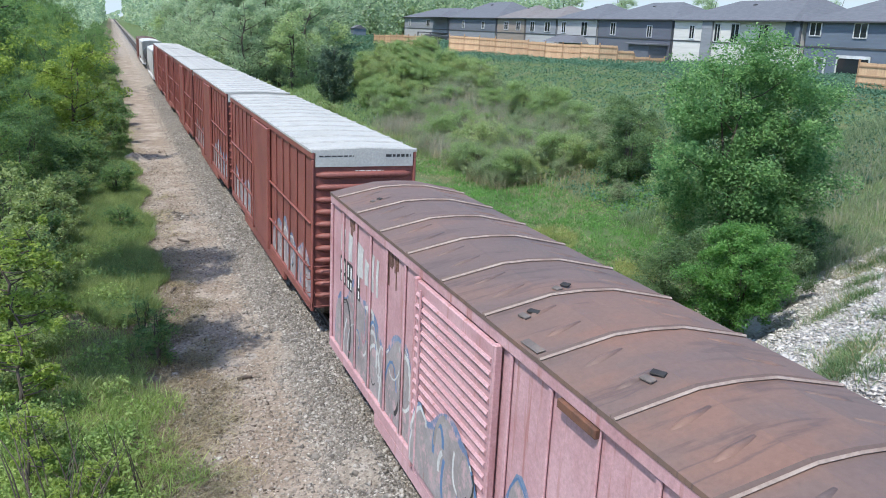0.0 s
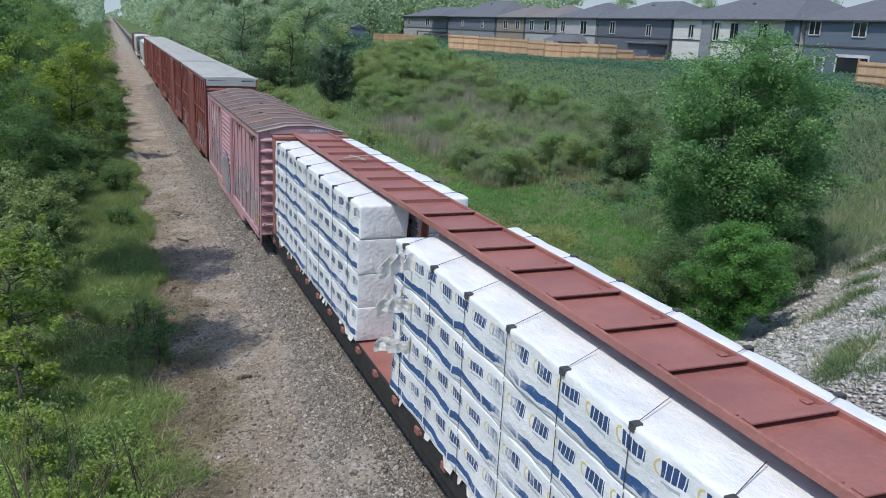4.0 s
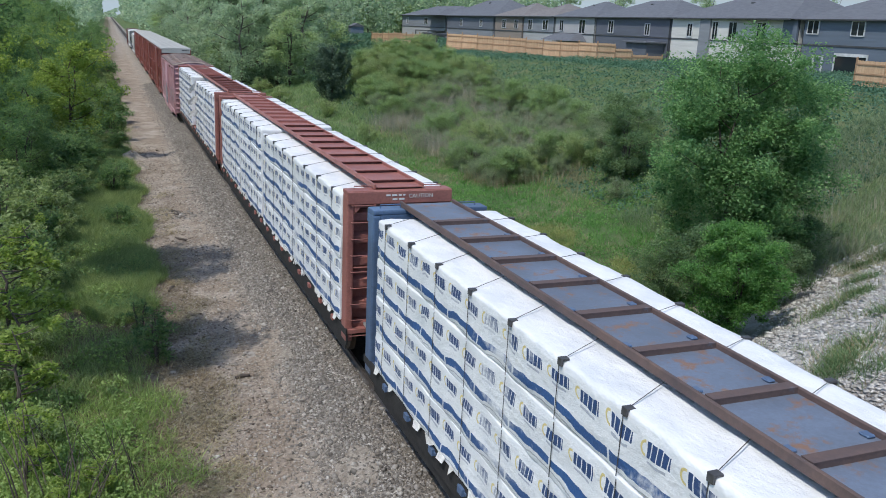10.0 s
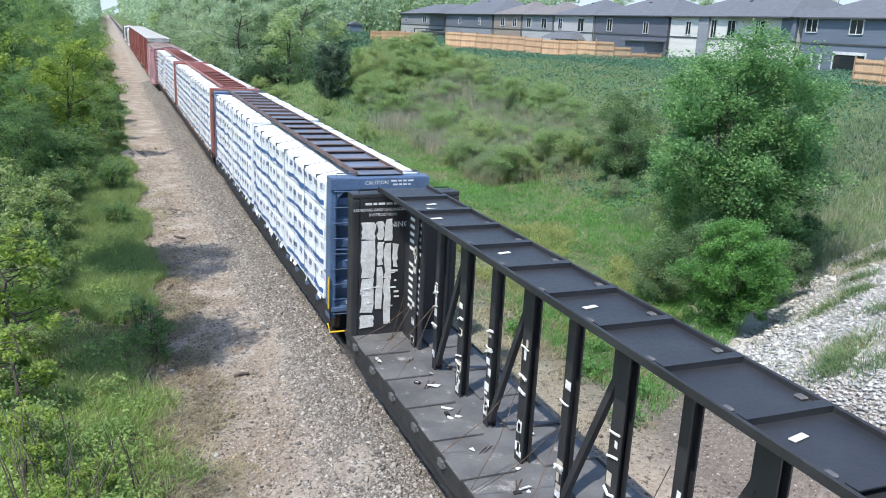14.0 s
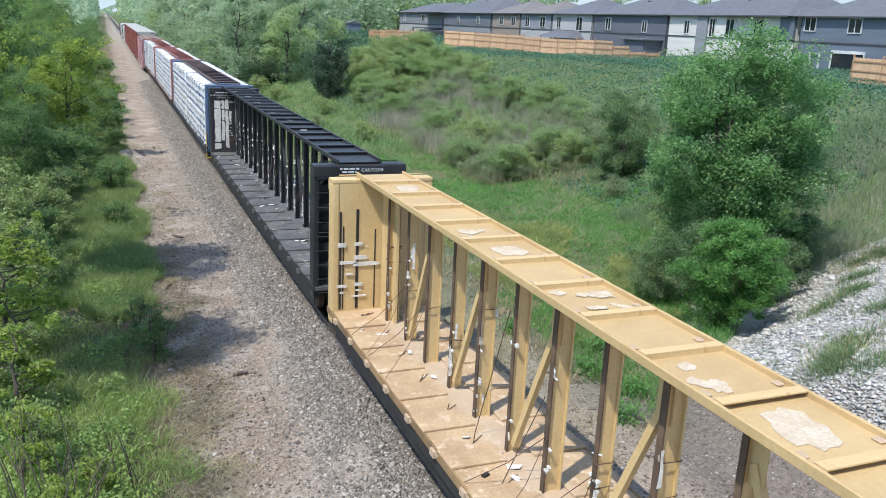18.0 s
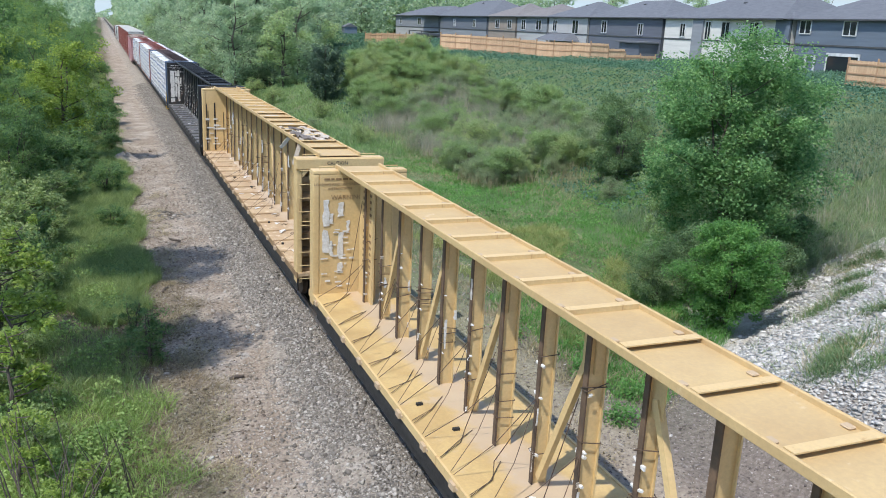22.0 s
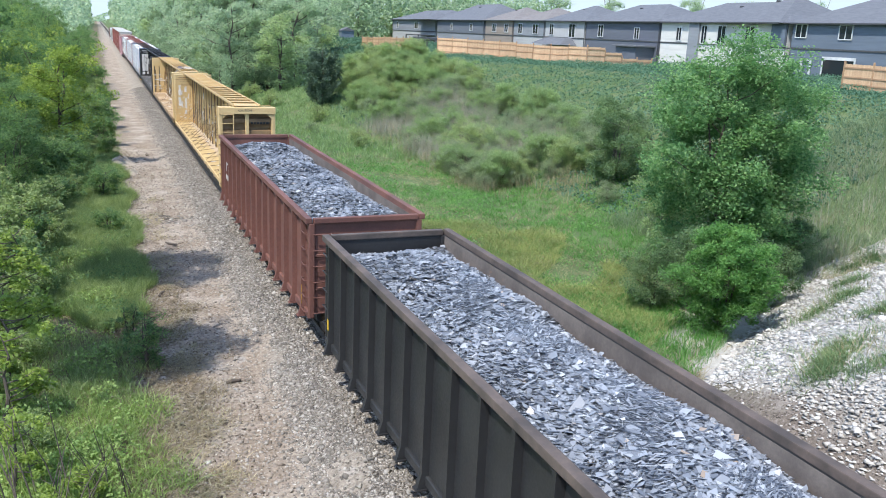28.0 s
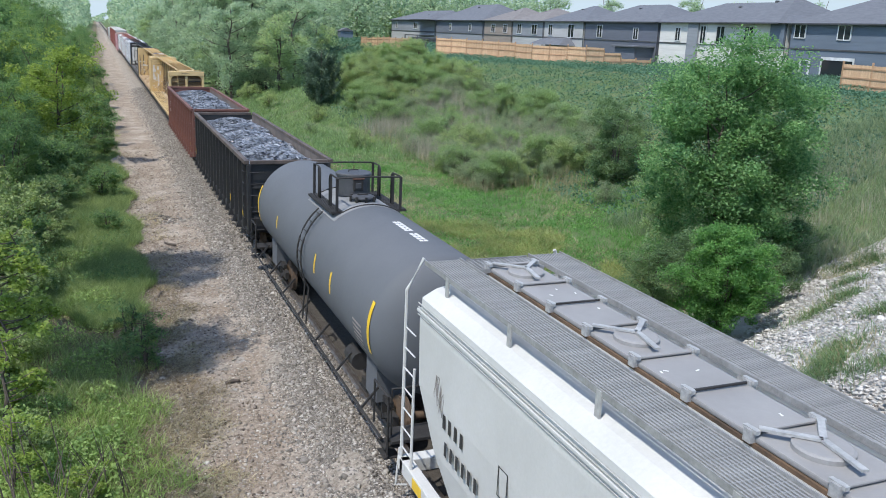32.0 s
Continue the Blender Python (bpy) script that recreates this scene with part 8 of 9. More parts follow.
def far_woods():
    """Both sides of the line far off, as masses of leaf clusters, and the wooded horizon."""
    r = np.random.default_rng(9)
    cs = []
    for side in (-1, 1):
        n = 15000
        y = 210 + 900 * r.random(n) ** 1.6
        x = side * (9.5 + 55 * r.random(n) ** 1.5 + (2.5 if side < 0 else 0)) + 1.5 * np.sin(y / 9.0)
        top = 14.5 + np.clip((y - 260) / 90, 0, 7) + 2.2 * np.sin(x / 3.1 + y / 7.3) + 1.4 * np.sin(y / 4.1 + x)
        z = top * (1 - 0.9 * r.random(n) ** 2)
        cs.append(np.stack([x, y, z], -1))
    n = 42000
    x = r.uniform(26, 135, n)
    y = r.uniform(214, 290, n)
    z = 5.0 + (11.0 + 2.5 * np.sin(x / 4.3) + 1.5 * np.sin(x / 1.7 + y)) * (1 - 0.9 * r.random(n) ** 2) * np.clip((175 - x) / 60, 0.6, 1.25)
    cs.append(np.stack([x, y, z], -1))
    n = 9000
    x = r.uniform(-500, 900, n)
    y = 700 + 500 * r.random(n) + np.abs(x) * 0.2
    y[np.abs(x) < 12] += 700
    z = (11 + 4 * np.sin(x / 21.0) + 2 * np.sin(x / 7.0)) * (1 - r.random(n) ** 2)
    cs.append(np.stack([x, y, z], -1))
    c = np.concatenate(cs)
    v, f = leaf_quads(c, 1.0, r, 0.9, 1.2)
    k = np.clip(c[:, 1] / 260, 0.8, 5.0)
    k[(c[:, 0] > 29) & (c[:, 1] < 291)] = 1.0
    v = (v.reshape(-1, 4, 3) - c[:, None]) * k[:, None, None] + c[:, None]
    tagged(new("far_woods", np_mesh("far_woods", v.reshape(-1, 3), f, L_WOOD)), "green woods, paled for haze, lining the railway to the horizon", "woods", kind="stuff")


def blades(name, label, pts, tall, wide, material, seed, category="grass", bend=0.5):
    r = np.random.default_rng(seed)
    n = len(pts)
    h = tall * r.uniform(0.5, 1.2, n)
    a = r.uniform(0, math.tau, n)
    d = np.stack([np.cos(a), np.sin(a), np.zeros(n)], -1)
    lean = r.normal(0, bend, (n, 2)) * h[:, None]
    base = np.column_stack([pts, height(pts[:, 0], pts[:, 1]) - 0.03])
    tip = base + np.column_stack([lean, h])
    mid = base + np.column_stack([lean * 0.35, h * 0.6])
    w = wide * r.uniform(0.6, 1.2, n)[:, None]
    v = np.stack([base - d * w, mid - d * w * 0.7, tip, mid + d * w * 0.7], 1).reshape(-1, 3)
    tagged(new(name, np_mesh(name, v, np.arange(4 * n).reshape(n, 4), material)), label, category, kind="stuff")


def tufts(rng, n, per, x0, x1, y0, y1, spread, power=1.0):
    c = np.stack([rng.uniform(x0, x1, n), y0 + (y1 - y0) * rng.random(n) ** power], -1)
    return np.repeat(c, per, 0) + rng.normal(0, spread, (n * per, 2))


def build_grass():
    r = np.random.default_rng(3)
    # tall weeds in front of the hedgerow
    p = tufts(r, 1500, 20, -10, -4.9, 9.5, 34, 0.14)
    p = p[(p[:, 0] < -5.45 - 0.5 * np.sin(p[:, 1])) & (wave(p[:, 0], p[:, 1], 0.8, 5) > -0.45)]
    p = p[((p[:, 0] + 6.1) / 1.6) ** 2 + ((p[:, 1] - 22.3) / 2.6) ** 2 > 1 + 0.5 * np.sin(p[:, 1] * 5)]
    blades("weeds", "tall fresh weeds and grass beside the lane", p, 0.34, 0.011, L_NEAR, 1)
    n = 34000
    c = np.stack([r.uniform(-10, -5.9, n), r.uniform(9.5, 33.0, n)], -1)
    clump = wave(c[:, 0], c[:, 1], 0.5, 2)
    c, clump = c[clump > 0.0], clump[clump > 0.0]
    z = height(c[:, 0], c[:, 1]) + r.random(len(c)) * (0.35 + 0.4 * clump.clip(0, 1))
    v, f = leaf_quads(np.column_stack([c, z]), 0.09, r)
    tagged(new("weed_leaves", np_mesh("weed_leaves", v, f, L_NEAR)), "bright broad-leaved weeds beside the lane", "weeds", kind="stuff")
    p = tufts(r, 3000, 20, -9.2, -4.9, 19, 95, 0.14, 1.3)
    p = p[wave(p[:, 0], p[:, 1], 1.0, 3) + 0.5 * wave(p[:, 0], p[:, 1], 3.1, 1) > 0.35 * (p[:, 0] + 6.2)]
    blades("lane_grass", "olive grass along the lane's edge", p, 0.36, 0.013, L_LANE, 2)
    # the broad grassy verge between the hedgerow and the lane
    p = tufts(r, 8500, 20, -9.6, -4.4, 24.5, 64, 0.15, 1.25)
    side = p[:, 0] + 4.75 + 0.035 * np.clip(p[:, 1] - 46, 0, 30) - 0.3 * np.sin(p[:, 1] * 0.9) - 0.25 * wave(p[:, 0], p[:, 1], 0.6, 5)
    p = p[(side < 0) & (wave(p[:, 0], p[:, 1], 1.1, 8) > -0.7) & (p[:, 1] > 25.0 + 0.8 * np.sin(p[:, 0] * 2.3))]
    blades("verge_grass", "thick olive-green grass on the verge beside the lane", p, 0.42, 0.013, L_LANE, 23)
    n = 42000
    c = np.stack([r.uniform(-9.6, -4.9, n), 25 + 32 * r.random(n) ** 1.3], -1)
    c = c[(wave(c[:, 0], c[:, 1], 0.9, 3) > 0.05) & (c[:, 0] < -5.2 + 0.3 * np.sin(c[:, 1] * 0.9))]
    v, f = leaf_quads(np.column_stack([c, height(c[:, 0], c[:, 1]) + 0.5 * r.random(len(c)) ** 1.2]), 0.085, r)
    tagged(new("verge_weeds", np_mesh("verge_weeds", v, f, L_LEFT)), "leafy green weeds among the grass of the verge", "weeds", kind="stuff")
    p = tufts(r, 2200, 24, -7.0, -3.7, 11, 44, 0.2, 1.2)
    p = p[wave(p[:, 0], p[:, 1], 0.7, 7) > 0.05]
    blades("lane_straw", "flattened dry straw on the lane", p, 0.12, 0.010, L_STRAW, 3, bend=1.6)
    n = 16000
    c = np.stack([r.uniform(-7.0, -2.9, n), 11.5 + 55 * r.random(n) ** 1.6], -1)
    c = c[wave(c[:, 0], c[:, 1], 0.6, 4) + 0.8 * wave(c[:, 0], c[:, 1], 1.9, 1) > 0.25 + 0.35 * (c[:, 0] + 4.5)]
    v, f = leaf_quads(np.column_stack([c, height(c[:, 0], c[:, 1]) + 0.015 + 0.03 * r.random(len(c))]), 0.075, r, 0.12, 2.2)
    tagged(new("leaf_litter", np_mesh("leaf_litter", v, f, L_LITTER)), "brown dead leaves and stalks strewn over the lane", "litter", kind="stuff")
    p = tufts(r, 900, 16, -8.5, -3.9, 10.5, 19, 0.16)
    p = p[p[:, 0] < -4.3 - 0.16 * (p[:, 1] - 12.5) + 0.5 * np.sin(p[:, 1] * 2.1) + 0.4 * wave(p[:, 0], p[:, 1], 0.5, 2)]
    blades("near_weeds", "fresh light green weeds spreading over the lane", p, 0.3, 0.012, L_NEAR, 21, "weeds", bend=0.8)
    n = 16000
    c = np.stack([r.uniform(-8.5, -4.0, n), r.uniform(10.5, 18.5, n)], -1)
    c = c[(c[:, 0] < -4.7 - 0.16 * (c[:, 1] - 12.5) + 0.5 * np.sin(c[:, 1] * 2.1)) & (wave(c[:, 0], c[:, 1], 0.55, 4) > -0.2)]
    v, f = leaf_quads(np.column_stack([c, height(c[:, 0], c[:, 1]) + 0.4 * r.random(len(c)) ** 1.4]), 0.075, r)
    tagged(new("near_weed_leaves", np_mesh("near_weed_leaves", v, f, L_NEAR)), "small fresh leaves of weeds on the lane", "weeds", kind="stuff")
    p = tufts(r, 1300, 14, -6.6, -3.3, 12, 30, 0.22)
    p = p[np.abs(p[:, 0] + 4.9 + 0.5 * np.sin(p[:, 1] * 0.9)) < 0.9 + 0.4 * np.sin(p[:, 1] * 3)]
    blades("dead_stalks", "brown-grey dead stalks trampled into the lane", p, 0.16, 0.013, L_LITTER, 22, "litter", bend=2.0)
    # meadow
    p = tufts(r, 5200, 16, 7.5, 26, 21, 62, 0.16, 1.25)
    p = p[p[:, 1] > 18 + (p[:, 0] - 6.5) * 0.72]
    p = p[wave(p[:, 0], p[:, 1], 2.1, 9) > -0.55]
    blades("meadow_grass", "bright green meadow grass in the hollow", p, 0.26, 0.016, L_GRASS, 4, bend=0.7)
    n = 60000
    c = np.stack([r.uniform(7.5, 26, n), 21 + 32 * r.random(n) ** 1.2], -1)
    c = c[(c[:, 1] > 18 + (c[:, 0] - 6.5) * 0.72) & (wave(c[:, 0], c[:, 1], 1.4, 6) > -0.1)]
    v, f = leaf_quads(np.column_stack([c, height(c[:, 0], c[:, 1]) + 0.22 * r.random(len(c))]), 0.1, r)
    tagged(new("meadow_weeds", np_mesh("meadow_weeds", v, f, L_BUSH)), "low leafy weeds among the meadow grass", "weeds", kind="stuff")
    p = tufts(r, 2100, 18, 7, 22, 21, 60, 0.3, 1.3)
    p = p[wave(p[:, 0], p[:, 1], 2.1, 9) < 0.1]
    blades("meadow_straw", "dull tan dead grass in patches of the meadow", p, 0.24, 0.012, L_STRAW, 14, bend=1.0)
    p = tufts(r, 2600, 14, 6.0, 26, 55, 100, 0.25)
    blades("far_meadow_grass", "rough grass at the far side of the meadow", p, 0.5, 0.035, L_BRUSH, 5)
    p = tufts(r, 1100, 18, 4.6, 9.0, 17, 90, 0.16, 1.3)
    blades("verge_straw", "dry straw and weeds along the track's verge", p, 0.26, 0.014, L_STRAW, 6, bend=0.9)
    p = tufts(r, 420, 18, 14, 27, 40, 70, 0.3)
    blades("standing_straw", "pale standing dead grass among the brush", p, 0.9, 0.012, L_STRAW, 7, bend=0.25)
    p = tufts(r, 900, 16, 15, 24, 48, 72, 0.5)
    p = p[wave(p[:, 0], p[:, 1], 2.6, 2) > -0.3]
    blades("dead_stems", "grey-tan leafless stems standing among the brush", p, 1.7, 0.013, L_TWIG, 15, "brush", bend=0.22)
    # cover on the rise
    n = 230000
    c = np.stack([r.uniform(15, 60, n), 20 + 130 * r.random(n) ** 1.35], -1)
    edge = 39 - 10 * smooth(55, 95, c[:, 1])
    c = c[(c[:, 0] > edge - 21) & (c[:, 1] > np.minimum(16 + (c[:, 0] - 6.5) * 0.72, 25 + 0.1 * c[:, 0]))]
    line = 33.8 + (99.7 - c[:, 1]) * 0.536
    c = c[~((c[:, 1] > 82) & (c[:, 1] < 103) & (c[:, 0] > line - 1.5 - 0.7 * np.sin(c[:, 1] * 1.3)) & (c[:, 0] < line + 1.0))]
    lump = wave(c[:, 0], c[:, 1], 1.1, 3)
    z = height(c[:, 0], c[:, 1]) + r.random(len(c)) * (0.32 + 0.22 * lump)
    v, f = leaf_quads(np.column_stack([c, z]), 0.17, r, 0.5, 1.4)
    tagged(new("ground_cover", np_mesh("ground_cover", v, f, L_SLOPE)), "dense low green cover on the rise below the fence", "ground cover", kind="stuff")
    n = 26000
    c = np.stack([r.uniform(26, 61, n), r.uniform(128, 222, n)], -1)
    z = height(c[:, 0], c[:, 1]) + 0.7 * r.random(len(c)) * (0.8 + 0.5 * wave(c[:, 0], c[:, 1], 2.0, 3))
    v, f = leaf_quads(np.column_stack([c, z]), 0.42, r, 0.5, 1.4)
    tagged(new("far_ground_cover", np_mesh("far_ground_cover", v, f, L_SLOPE)), "green cover on the level ground by the far fence", "ground cover", kind="stuff")
    p = tufts(r, 800, 20, 5.5, 12.5, 15, 24, 0.2)
    p = p[p[:, 1] > 15.2 + (p[:, 0] - 6.5) * 0.72]
    blades("toe_grass", "grass and weeds at the foot of the rubble bank", p, 0.34, 0.015, L_GRASS, 12)
    p = tufts(r, 700, 16, 3.4, 12.5, 11, 24, 0.2)
    p = p[p[:, 1] > 15.0 + (p[:, 0] - 6.5) * 0.72]
    blades("toe_straw", "dry straw at the foot of the rubble bank", p, 0.22, 0.012, L_STRAW, 13, bend=0.9)
    p = tufts(r, 2400, 20, 6.5, 13.5, 18, 36, 0.25, 1.1)
    p = p[(p[:, 1] > 17.5 + (p[:, 0] - 6.5) * 0.72) & (wave(p[:, 0], p[:, 1], 1.2, 8) > -0.2)]
    blades("dry_verge_grass", "yellowing grass along the foot of the embankment", p, 0.36, 0.013, L_VERGE, 17, bend=0.8)
    # weeds between the track and the bank
    cs = np.array([(6.1, 16.1), (5.0, 14.8), (5.6, 17.5), (6.8, 19.0), (4.9, 20.5)])
    c = np.repeat(cs, 500, 0) + r.normal(0, 0.22, (len(cs) * 500, 2))
    v, f = leaf_quads(np.column_stack([c, height(c[:, 0], c[:, 1]) + 0.45 * r.random(len(c)) ** 1.5]), 0.09, r)
    tagged(new("track_weeds", np_mesh("track_weeds", v, f, L_BUSH)), "leafy green weeds on the gravel by the track", "weeds", kind="stuff")
    # tufts on the rubble bank
    cs = np.array([(8.6, 12.5), (9.2, 12.9), (9.8, 13.2), (10.5, 13.7), (9.0, 11.5), (13.8, 17.6), (15.0, 17.7), (12.9, 14.8), (20.4, 22.3), (16.6, 19.0), (21.5, 22.2)])
    spread = np.repeat(r.uniform(0.12, 0.34, (len(cs), 2)) * (1.4, 1.0), 520, 0)
    p = np.repeat(cs, 520, 0) + r.normal(0, 1, (len(cs) * 520, 2)) * spread
    blades("bank_grass", "tufts of grass growing on the rubble bank", p, 0.3, 0.012, L_TUFT, 8, bend=0.9)
    p = np.repeat(cs + (0.3, 0.2), 150, 0) + r.normal(0, 0.5, (len(cs) * 150, 2))
    blades("bank_straw", "dry straw on the rubble bank", p, 0.3, 0.01, L_STRAW, 9)
    p = tufts(r, 90, 26, 8.5, 24, 11, 21.5, 0.13)
    p = p[p[:, 1] < np.minimum(14.2 + (p[:, 0] - 6.5) * 0.72, 22.6)]
    blades("bank_weeds", "sparse olive weeds scattered over the rubble", p, 0.22, 0.011, L_OLIVE, 18, bend=0.9)
    p = tufts(r, 170, 14, 18.5, 30, 22.5, 31, 0.5)
    blades("bank_top_stems", "grey-tan dead stems standing behind the rubble bank", p, 0.9, 0.012, L_TWIG, 19, "brush", bend=0.25)
    p = tufts(r, 1500, 20, 17, 36, 22.5, 34, 0.25)
    blades("bank_top_grass", "pale rough grass behind the rubble bank", p, 0.6, 0.016, L_OLIVE, 10)


# ---- stones ----


def stone_mat(name, stops):
    m, nt, b = begin(name)
    r = nt.nodes.new("ShaderNodeNewGeometry").outputs["Random Per Island"]
    co = nt.nodes.new("ShaderNodeTexCoord").outputs["Object"]
    col = ramp_of(nt, r, stops)
    col = mix_of(nt, 1.0, col, ramp_of(nt, noise_of(nt, co, 40, 3), [(0.3, (0.7, 0.7, 0.7)), (0.7, (1.1, 1.1, 1.1))]), "MULTIPLY")
    nt.links.new(col, b.inputs["Base Color"])
    b.inputs["Roughness"].default_value = 0.9
    return m


M_BALLAST = stone_mat("ballast_stone", [(0, (0.105, 0.092, 0.079)), (0.5, (0.208, 0.187, 0.163)), (0.85, (0.325, 0.3, 0.265)), (1, (0.49, 0.46, 0.415))])
M_LSTONE = stone_mat("lane_stone", [(0, (0.17, 0.145, 0.12)), (0.5, (0.29, 0.255, 0.215)), (0.85, (0.42, 0.38, 0.33)), (1, (0.55, 0.51, 0.46))])
M_CLOD = stone_mat("brown_clod", [(0, (0.08, 0.06, 0.045)), (0.5, (0.19, 0.15, 0.115)), (0.85, (0.33, 0.275, 0.22)), (1, (0.52, 0.47, 0.4))])
M_BLOCK = mat("limestone_block", (0.6, 0.585, 0.555), (0.46, 0.445, 0.415), 0.9, scale=3.0, fine=25, bump=0.4, rand=0.25)
M_GRAVEL = stone_mat("brown_gravel", [(0, (0.09, 0.075, 0.065)), (0.5, (0.2, 0.17, 0.15)), (0.88, (0.31, 0.275, 0.25)), (1, (0.5, 0.47, 0.44))])
M_RUBBLE = stone_mat("rubble_stone", [(0, (0.36, 0.34, 0.31)), (0.4, (0.48, 0.46, 0.43)), (1, (0.64, 0.625, 0.6))])


def stones(name, label, pts, size, material, seed, flat=0.7, sink=0.3):
    r = np.random.default_rng(seed)
    n = len(pts)
    base = np.array([(1, 0, 0), (-1, 0, 0), (0, 1, 0), (0, -1, 0), (0, 0, 1), (0, 0, -1)], float)
    f0 = np.array([(0, 2, 4), (2, 1, 4), (1, 3, 4), (3, 0, 4), (2, 0, 5), (1, 2, 5), (3, 1, 5), (0, 3, 5)])
    s = size * np.exp(r.normal(0, 0.4, n))
    v = base[None] * r.uniform(0.6, 1.25, (n, 6, 1)) + r.normal(0, 0.22, (n, 6, 3))
    q = r.normal(0, 1, (n, 4))
    q /= np.linalg.norm(q, axis=1, keepdims=True)
    w, x, y, z = q.T
    R = np.stack([1 - 2 * (y * y + z * z), 2 * (x * y - w * z), 2 * (x * z + w * y), 2 * (x * y + w * z), 1 - 2 * (x * x + z * z), 2 * (y * z - w * x),
                  2 * (x * z - w * y), 2 * (y * z + w * x), 1 - 2 * (x * x + y * y)], -1).reshape(n, 3, 3)
    v = np.einsum("nij,nkj->nki", R, v) * s[:, None, None] * (1, 1, flat)
    c = np.column_stack([pts, height(pts[:, 0], pts[:, 1]) + s * flat * (0.5 - sink)])
    v = (v + c[:, None]).reshape(-1, 3)
    f = (f0[None] + 6 * np.arange(n)[:, None, None]).reshape(-1, 3)
    tagged(new(name, np_mesh(name, v, f, material)), label, "stones", kind="stuff")


def build_stones():
    r = np.random.default_rng(8)
    n = 96000
    y = 8 + 105 * r.random(n) ** 2.3
    x = -0.5 - 1.55 * r.random(n) - 0.8 * (r.random(n) ** 2.2)
    bare = ((x + 2.75) / 1.0) ** 2 + ((y - 21.3) / 1.5) ** 2 > 1 + 0.3 * np.sin(5 * x + 3 * y)
    bare &= ((x + 1.75) / 0.42) ** 2 + ((y - 14.2) / 0.75) ** 2 > 1 + 0.3 * np.sin(9 * x + 4 * y)
    bare |= r.random(n) < 0.1
    x, y = x[bare], y[bare]
    stones("ballast", "grey crushed-stone ballast along the track", np.stack([x, y], -1), 0.027, M_BALLAST, 1)
    n = 22000
    y = 9 + 45 * r.random(n) ** 1.8
    x = -2.1 - 3.5 * r.random(n) ** 1.25
    stones("lane_stones", "loose pale stones scattered on the lane", np.stack([x, y], -1), 0.023, M_LSTONE, 2, 0.6)
    n = 12000
    y = 10.5 + 50 * r.random(n) ** 1.7
    x = -4.7 + 1.0 * r.normal(0, 1, n) + 0.4 * np.sin(y * 0.8)
    x = np.clip(x, -6.8, -2.9)
    stones("lane_clods", "brown clods and broken stone on the lane", np.stack([x, y], -1), 0.03, M_CLOD, 6, 0.5)
    n = 26000
    y = 8 + 35 * r.random(n) ** 1.7
    x = 1.3 + 6.8 * r.random(n) ** 0.55
    stones("far_side_stones", "brown-grey gravel on the far side of the track", np.stack([x, y], -1), 0.022, M_GRAVEL, 3, 0.6)
    n = 95000
    x = 6.5 + 21 * r.random(n)
    toe = np.minimum(14.4 + (x - 6.5) * 0.72, 22.8)
    y = toe + 0.4 - 11 * r.random(n) ** 1.2
    side = x - 7.1 - 0.3 * np.maximum(y - 9.4, 0) + 0.5 * wave(x, y, 1.1, 3)
    keep = (wave(x, y, 1.6, 4) + r.normal(0, 0.5, n) > -0.9) & (side + r.normal(0, 0.35, n) > 0)
    stones("rubble", "white broken limestone rubble on the bank", np.stack([x, y], -1)[keep], 0.06, M_RUBBLE, 4, 0.3)
    # blocks that can be told apart, on a few shared shapes
    bank = thing("rubble_bank", "bank of pale broken limestone blocks below the meadow", "rubble")
    shapes = []
    for k in range(7):
        rng = random.Random(k)
        bm = bmesh.new()
        bmesh.ops.create_icosphere(bm, subdivisions=1, radius=1.0)
        cut = [(Vector((rng.uniform(-1, 1), rng.uniform(-1, 1), rng.uniform(-0.6, 0.6))).normalized(), rng.uniform(0.45, 0.75)) for j in range(6)]
        for v in bm.verts:
            for nrm, d in cut:
                over = v.co.dot(nrm) - d
                if over > 0:
                    v.co -= nrm * over
            v.co += Vector((rng.uniform(-0.08, 0.08), rng.uniform(-0.08, 0.08), rng.uniform(-0.05, 0.05)))
            v.co.z *= 0.5
        shapes.append(mesh_of(bm, "stone", M_BLOCK))
    rng = random.Random(12)
    for k in range(300):
        x = 9.0 + 15 * rng.random() ** 1.4
        toe = min(14.4 + (x - 6.5) * 0.72, 22.8)
        y = toe + 0.6 - 8.0 * rng.random()
        s = 0.1 * math.exp(rng.gauss(0, 0.35))
        ob = part("stone", shapes[k % 7], None, bank)
        ob.matrix_basis = pose(x, y, float(height(x, y)) + 0.25 * s, rng.uniform(-25, 25), rng.uniform(-25, 25), rng.uniform(0, 360)) @ Matrix.Diagonal((s * rng.uniform(0.9, 1.6), s, s, 1))


build_left_hedgerow()
build_right_trees()
far_woods()
build_grass()
build_stones()


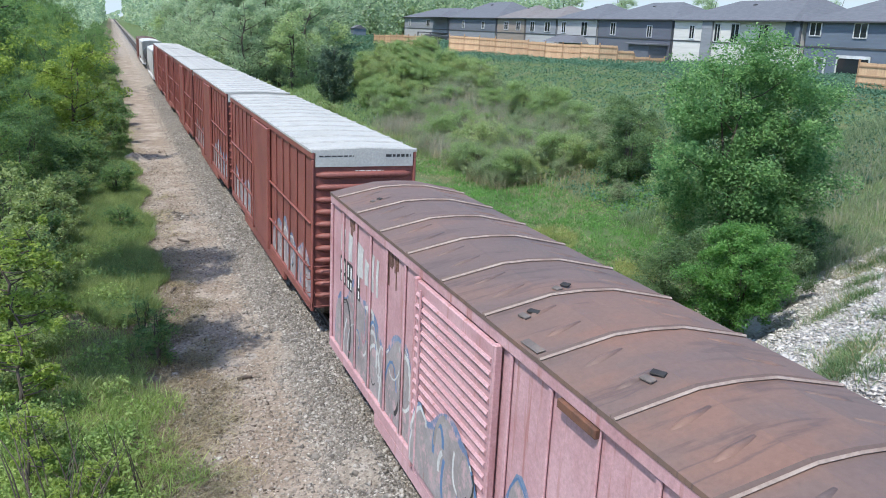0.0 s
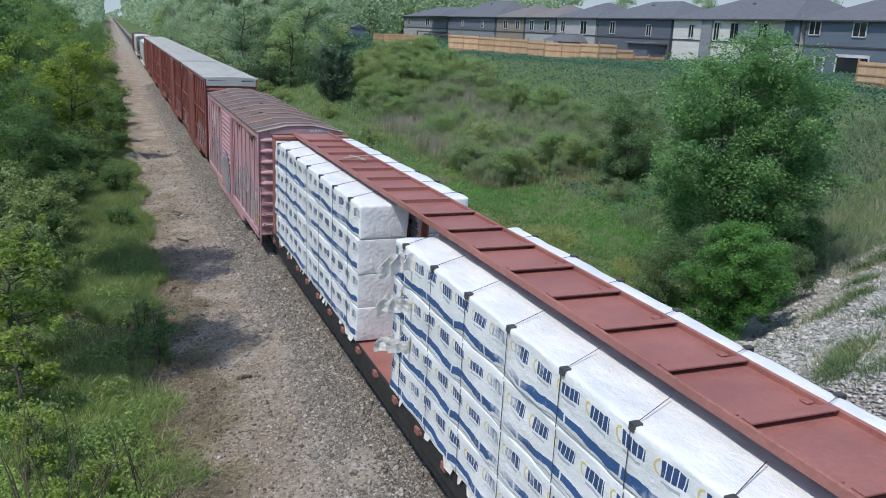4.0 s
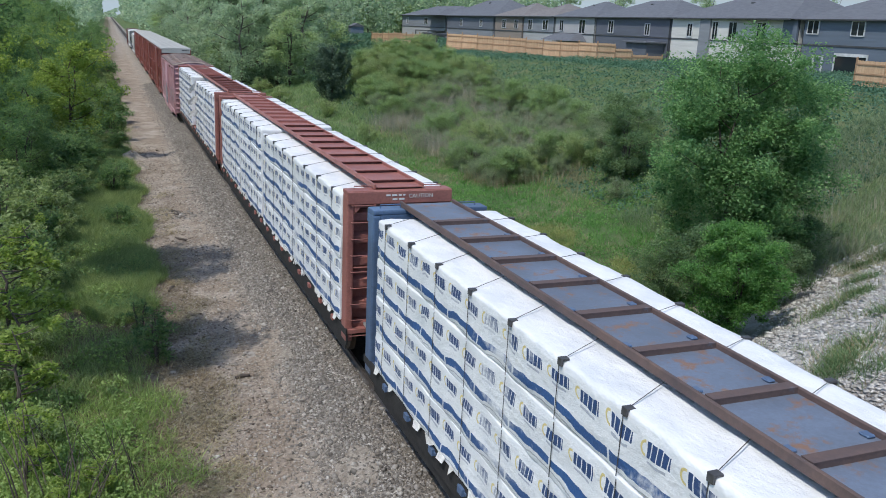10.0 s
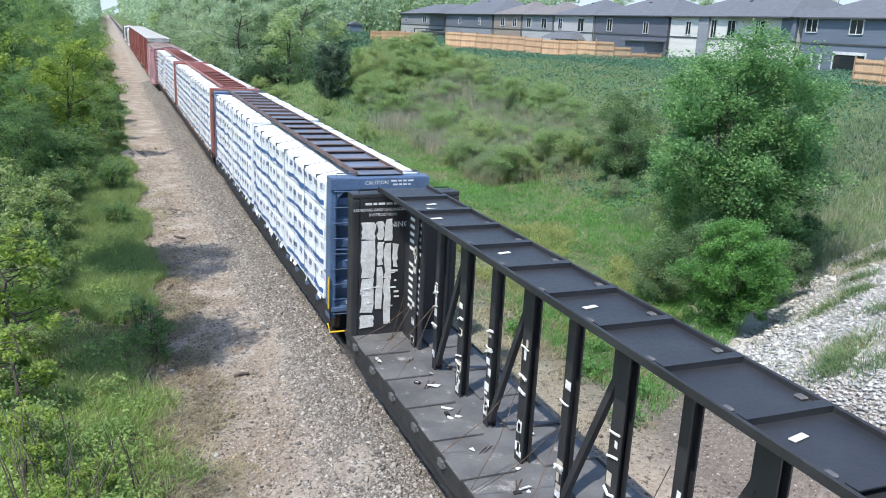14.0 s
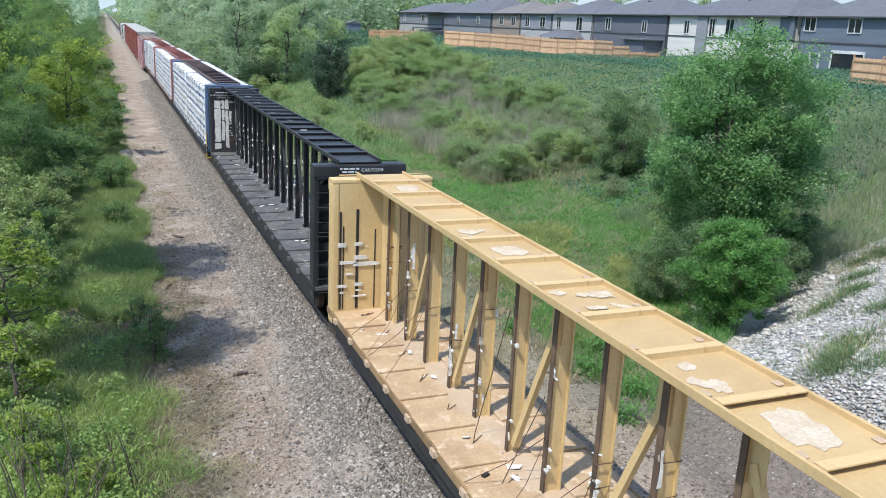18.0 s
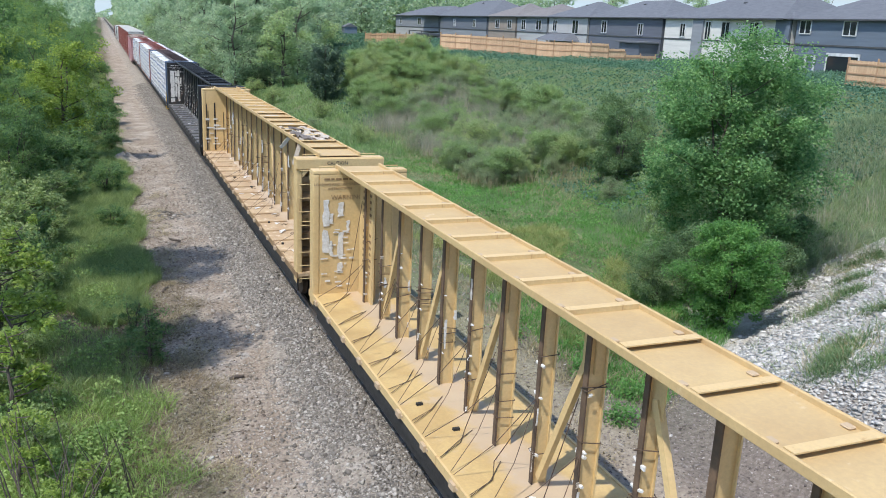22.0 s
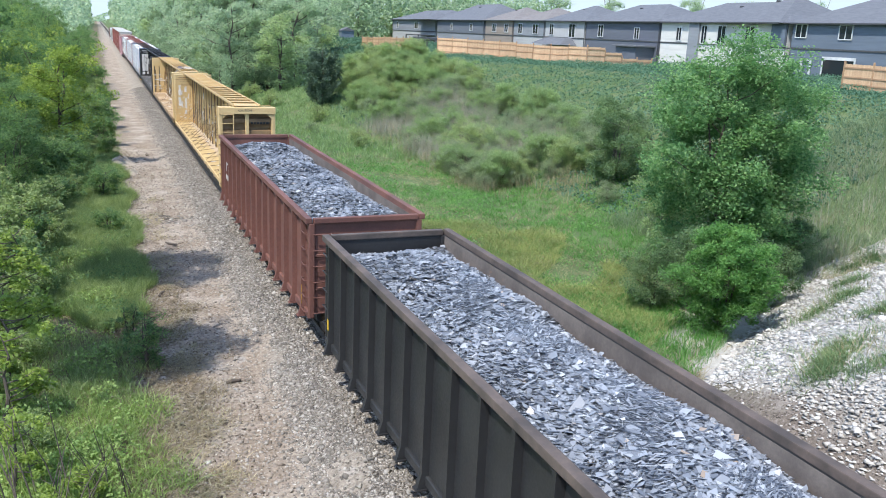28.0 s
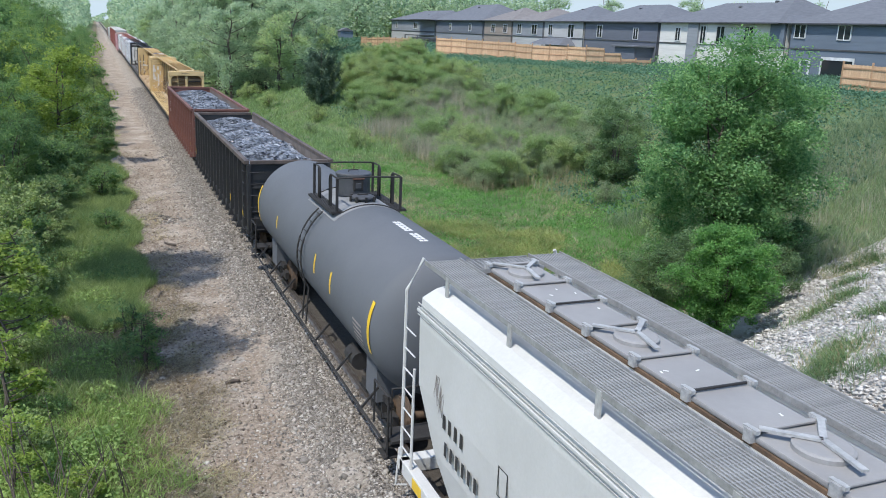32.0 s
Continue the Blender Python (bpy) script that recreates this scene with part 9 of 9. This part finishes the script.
def mound(name, label, x, y, r, h, material, seed):
    rng = np.random.default_rng(seed)
    bm = bmesh.new()
    rings, n = 7, 18
    prev = None
    for i in range(rings):
        q = i / (rings - 1)
        ring = []
        for k in range(n):
            a = math.tau * k / n
            rr = r * q * (1 + 0.18 * math.sin(3 * a + seed) + rng.uniform(-0.08, 0.08))
            px_, py_ = x + rr * math.cos(a), y + rr * math.sin(a)
            ring.append(bm.verts.new((px_, py_, float(height(px_, py_)) + h * (0.5 + 0.5 * math.cos(math.pi * q)) * rng.uniform(0.8, 1.1) - 0.02 - 0.06 * (i == rings - 1))))
        if prev:
            for k in range(n):
                bm.faces.new((prev[k], ring[k], ring[(k + 1) % n], prev[(k + 1) % n]))
        prev = ring
    bmesh.ops.remove_doubles(bm, verts=bm.verts[:], dist=0.001)
    bmesh.ops.recalc_face_normals(bm, faces=bm.faces[:])
    return tagged(new(name, mesh_of(bm, name, material)), label, name.replace("_", " "))


def build_lane_clutter():
    m = mat("pale_dry_earth", (0.4, 0.35, 0.29), (0.24, 0.2, 0.16), 0.95, scale=3, fine=22, bump=0.6)
    mound("earth_mound", "low mound of pale dry earth at the edge of the lane", -5.0, 54.6, 1.1, 0.55, m, 3)
    mound("earth_mound", "low mound of pale dry earth at the edge of the lane", -4.6, 51.4, 0.7, 0.3, m, 5)
    fine = mat("pale_fine_gravel", (0.42, 0.385, 0.34), (0.33, 0.295, 0.255), 0.95, scale=1.2, fine=30, bump=0.5, vary=0.5, stain=(0.24, 0.21, 0.18), stain_at=0.55)
    mound("gravel_patch", "patch of pale fine gravel spilled on the ballast", -2.75, 21.2, 0.9, 0.025, fine, 7)
    mound("gravel_patch", "patch of pale fine gravel spilled on the ballast", -1.75, 14.2, 0.42, 0.025, fine, 9)
    for x, y, l, a in ((-3.2, 19.7, 0.36, 12), (-4.4, 27.5, 0.5, 70), (-3.6, 34.0, 0.6, 130)):
        bm = tube(bmesh.new(), [(-l / 2, 0, 0.05), (0, 0.03, 0.06), (l / 2, -0.02, 0.05)], [0.045, 0.05, 0.035], 8)
        ob = tagged(new("stick", mesh_of(bm, "stick", M_BARK, True)), "weathered piece of wood lying on the lane", "stick")
        ob.matrix_basis = pose(x, y, float(height(x, y)), 0, 0, a)
    r = np.random.default_rng(17)
    c = np.stack([-3.3 + r.normal(0, 0.45, 60), 38.5 + r.normal(0, 0.5, 60)], -1)
    stones("broken_concrete", "scatter of broken concrete on the lane", c, 0.09, M_BALLAST, 21, 0.5)
    shed = thing("shed", "small blue-grey garden shed beside the far fence", "shed")
    x, y = 45.3, 183.5
    z = float(height(x, y))
    blue = mat("shed_blue_grey_boards", (0.16, 0.21, 0.27), (0.12, 0.16, 0.21), 0.7, scale=1.0)
    part("wall", box(x - 1.4, x + 1.4, y - 1.2, y + 1.2, z - 0.4, z + 2.1), blue, shed)
    bm = bmesh.new()
    v = [bm.verts.new(p) for p in ((x - 1.6, y - 1.4, z + 2.05), (x + 1.6, y - 1.4, z + 2.05), (x + 1.6, y + 1.4, z + 2.05), (x - 1.6, y + 1.4, z + 2.05), (x, y - 1.4, z + 2.8), (x, y + 1.4, z + 2.8))]
    for f in ((0, 4, 5, 3), (1, 2, 5, 4), (0, 1, 4), (2, 3, 5), (3, 2, 1, 0)):
        bm.faces.new([v[i] for i in f])
    bmesh.ops.recalc_face_normals(bm, faces=bm.faces[:])
    part("roof", bm, M_SHINGLE, shed)


build_lane_clutter()

# ---- what moves ----


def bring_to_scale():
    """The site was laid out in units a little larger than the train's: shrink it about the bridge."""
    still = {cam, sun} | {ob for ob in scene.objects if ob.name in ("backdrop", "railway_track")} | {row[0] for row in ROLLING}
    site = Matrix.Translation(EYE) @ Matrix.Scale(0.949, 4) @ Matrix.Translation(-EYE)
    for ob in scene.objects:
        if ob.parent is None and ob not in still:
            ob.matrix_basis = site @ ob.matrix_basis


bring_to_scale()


def motions():
    for ob, x, y, z, rz in ROLLING:
        walk(ob, [(t, pose(x, y + s, z, 0, 0, rz)) for t, s in PASSED])
    for w, y in WHEELS:
        walk(w, [(k / 10, pose(0, y, RAIL + R_WHEEL, -math.degrees((passed(k / 10) - PASSED[0][1]) / R_WHEEL) % 360)) for k in range(321)])


motions()
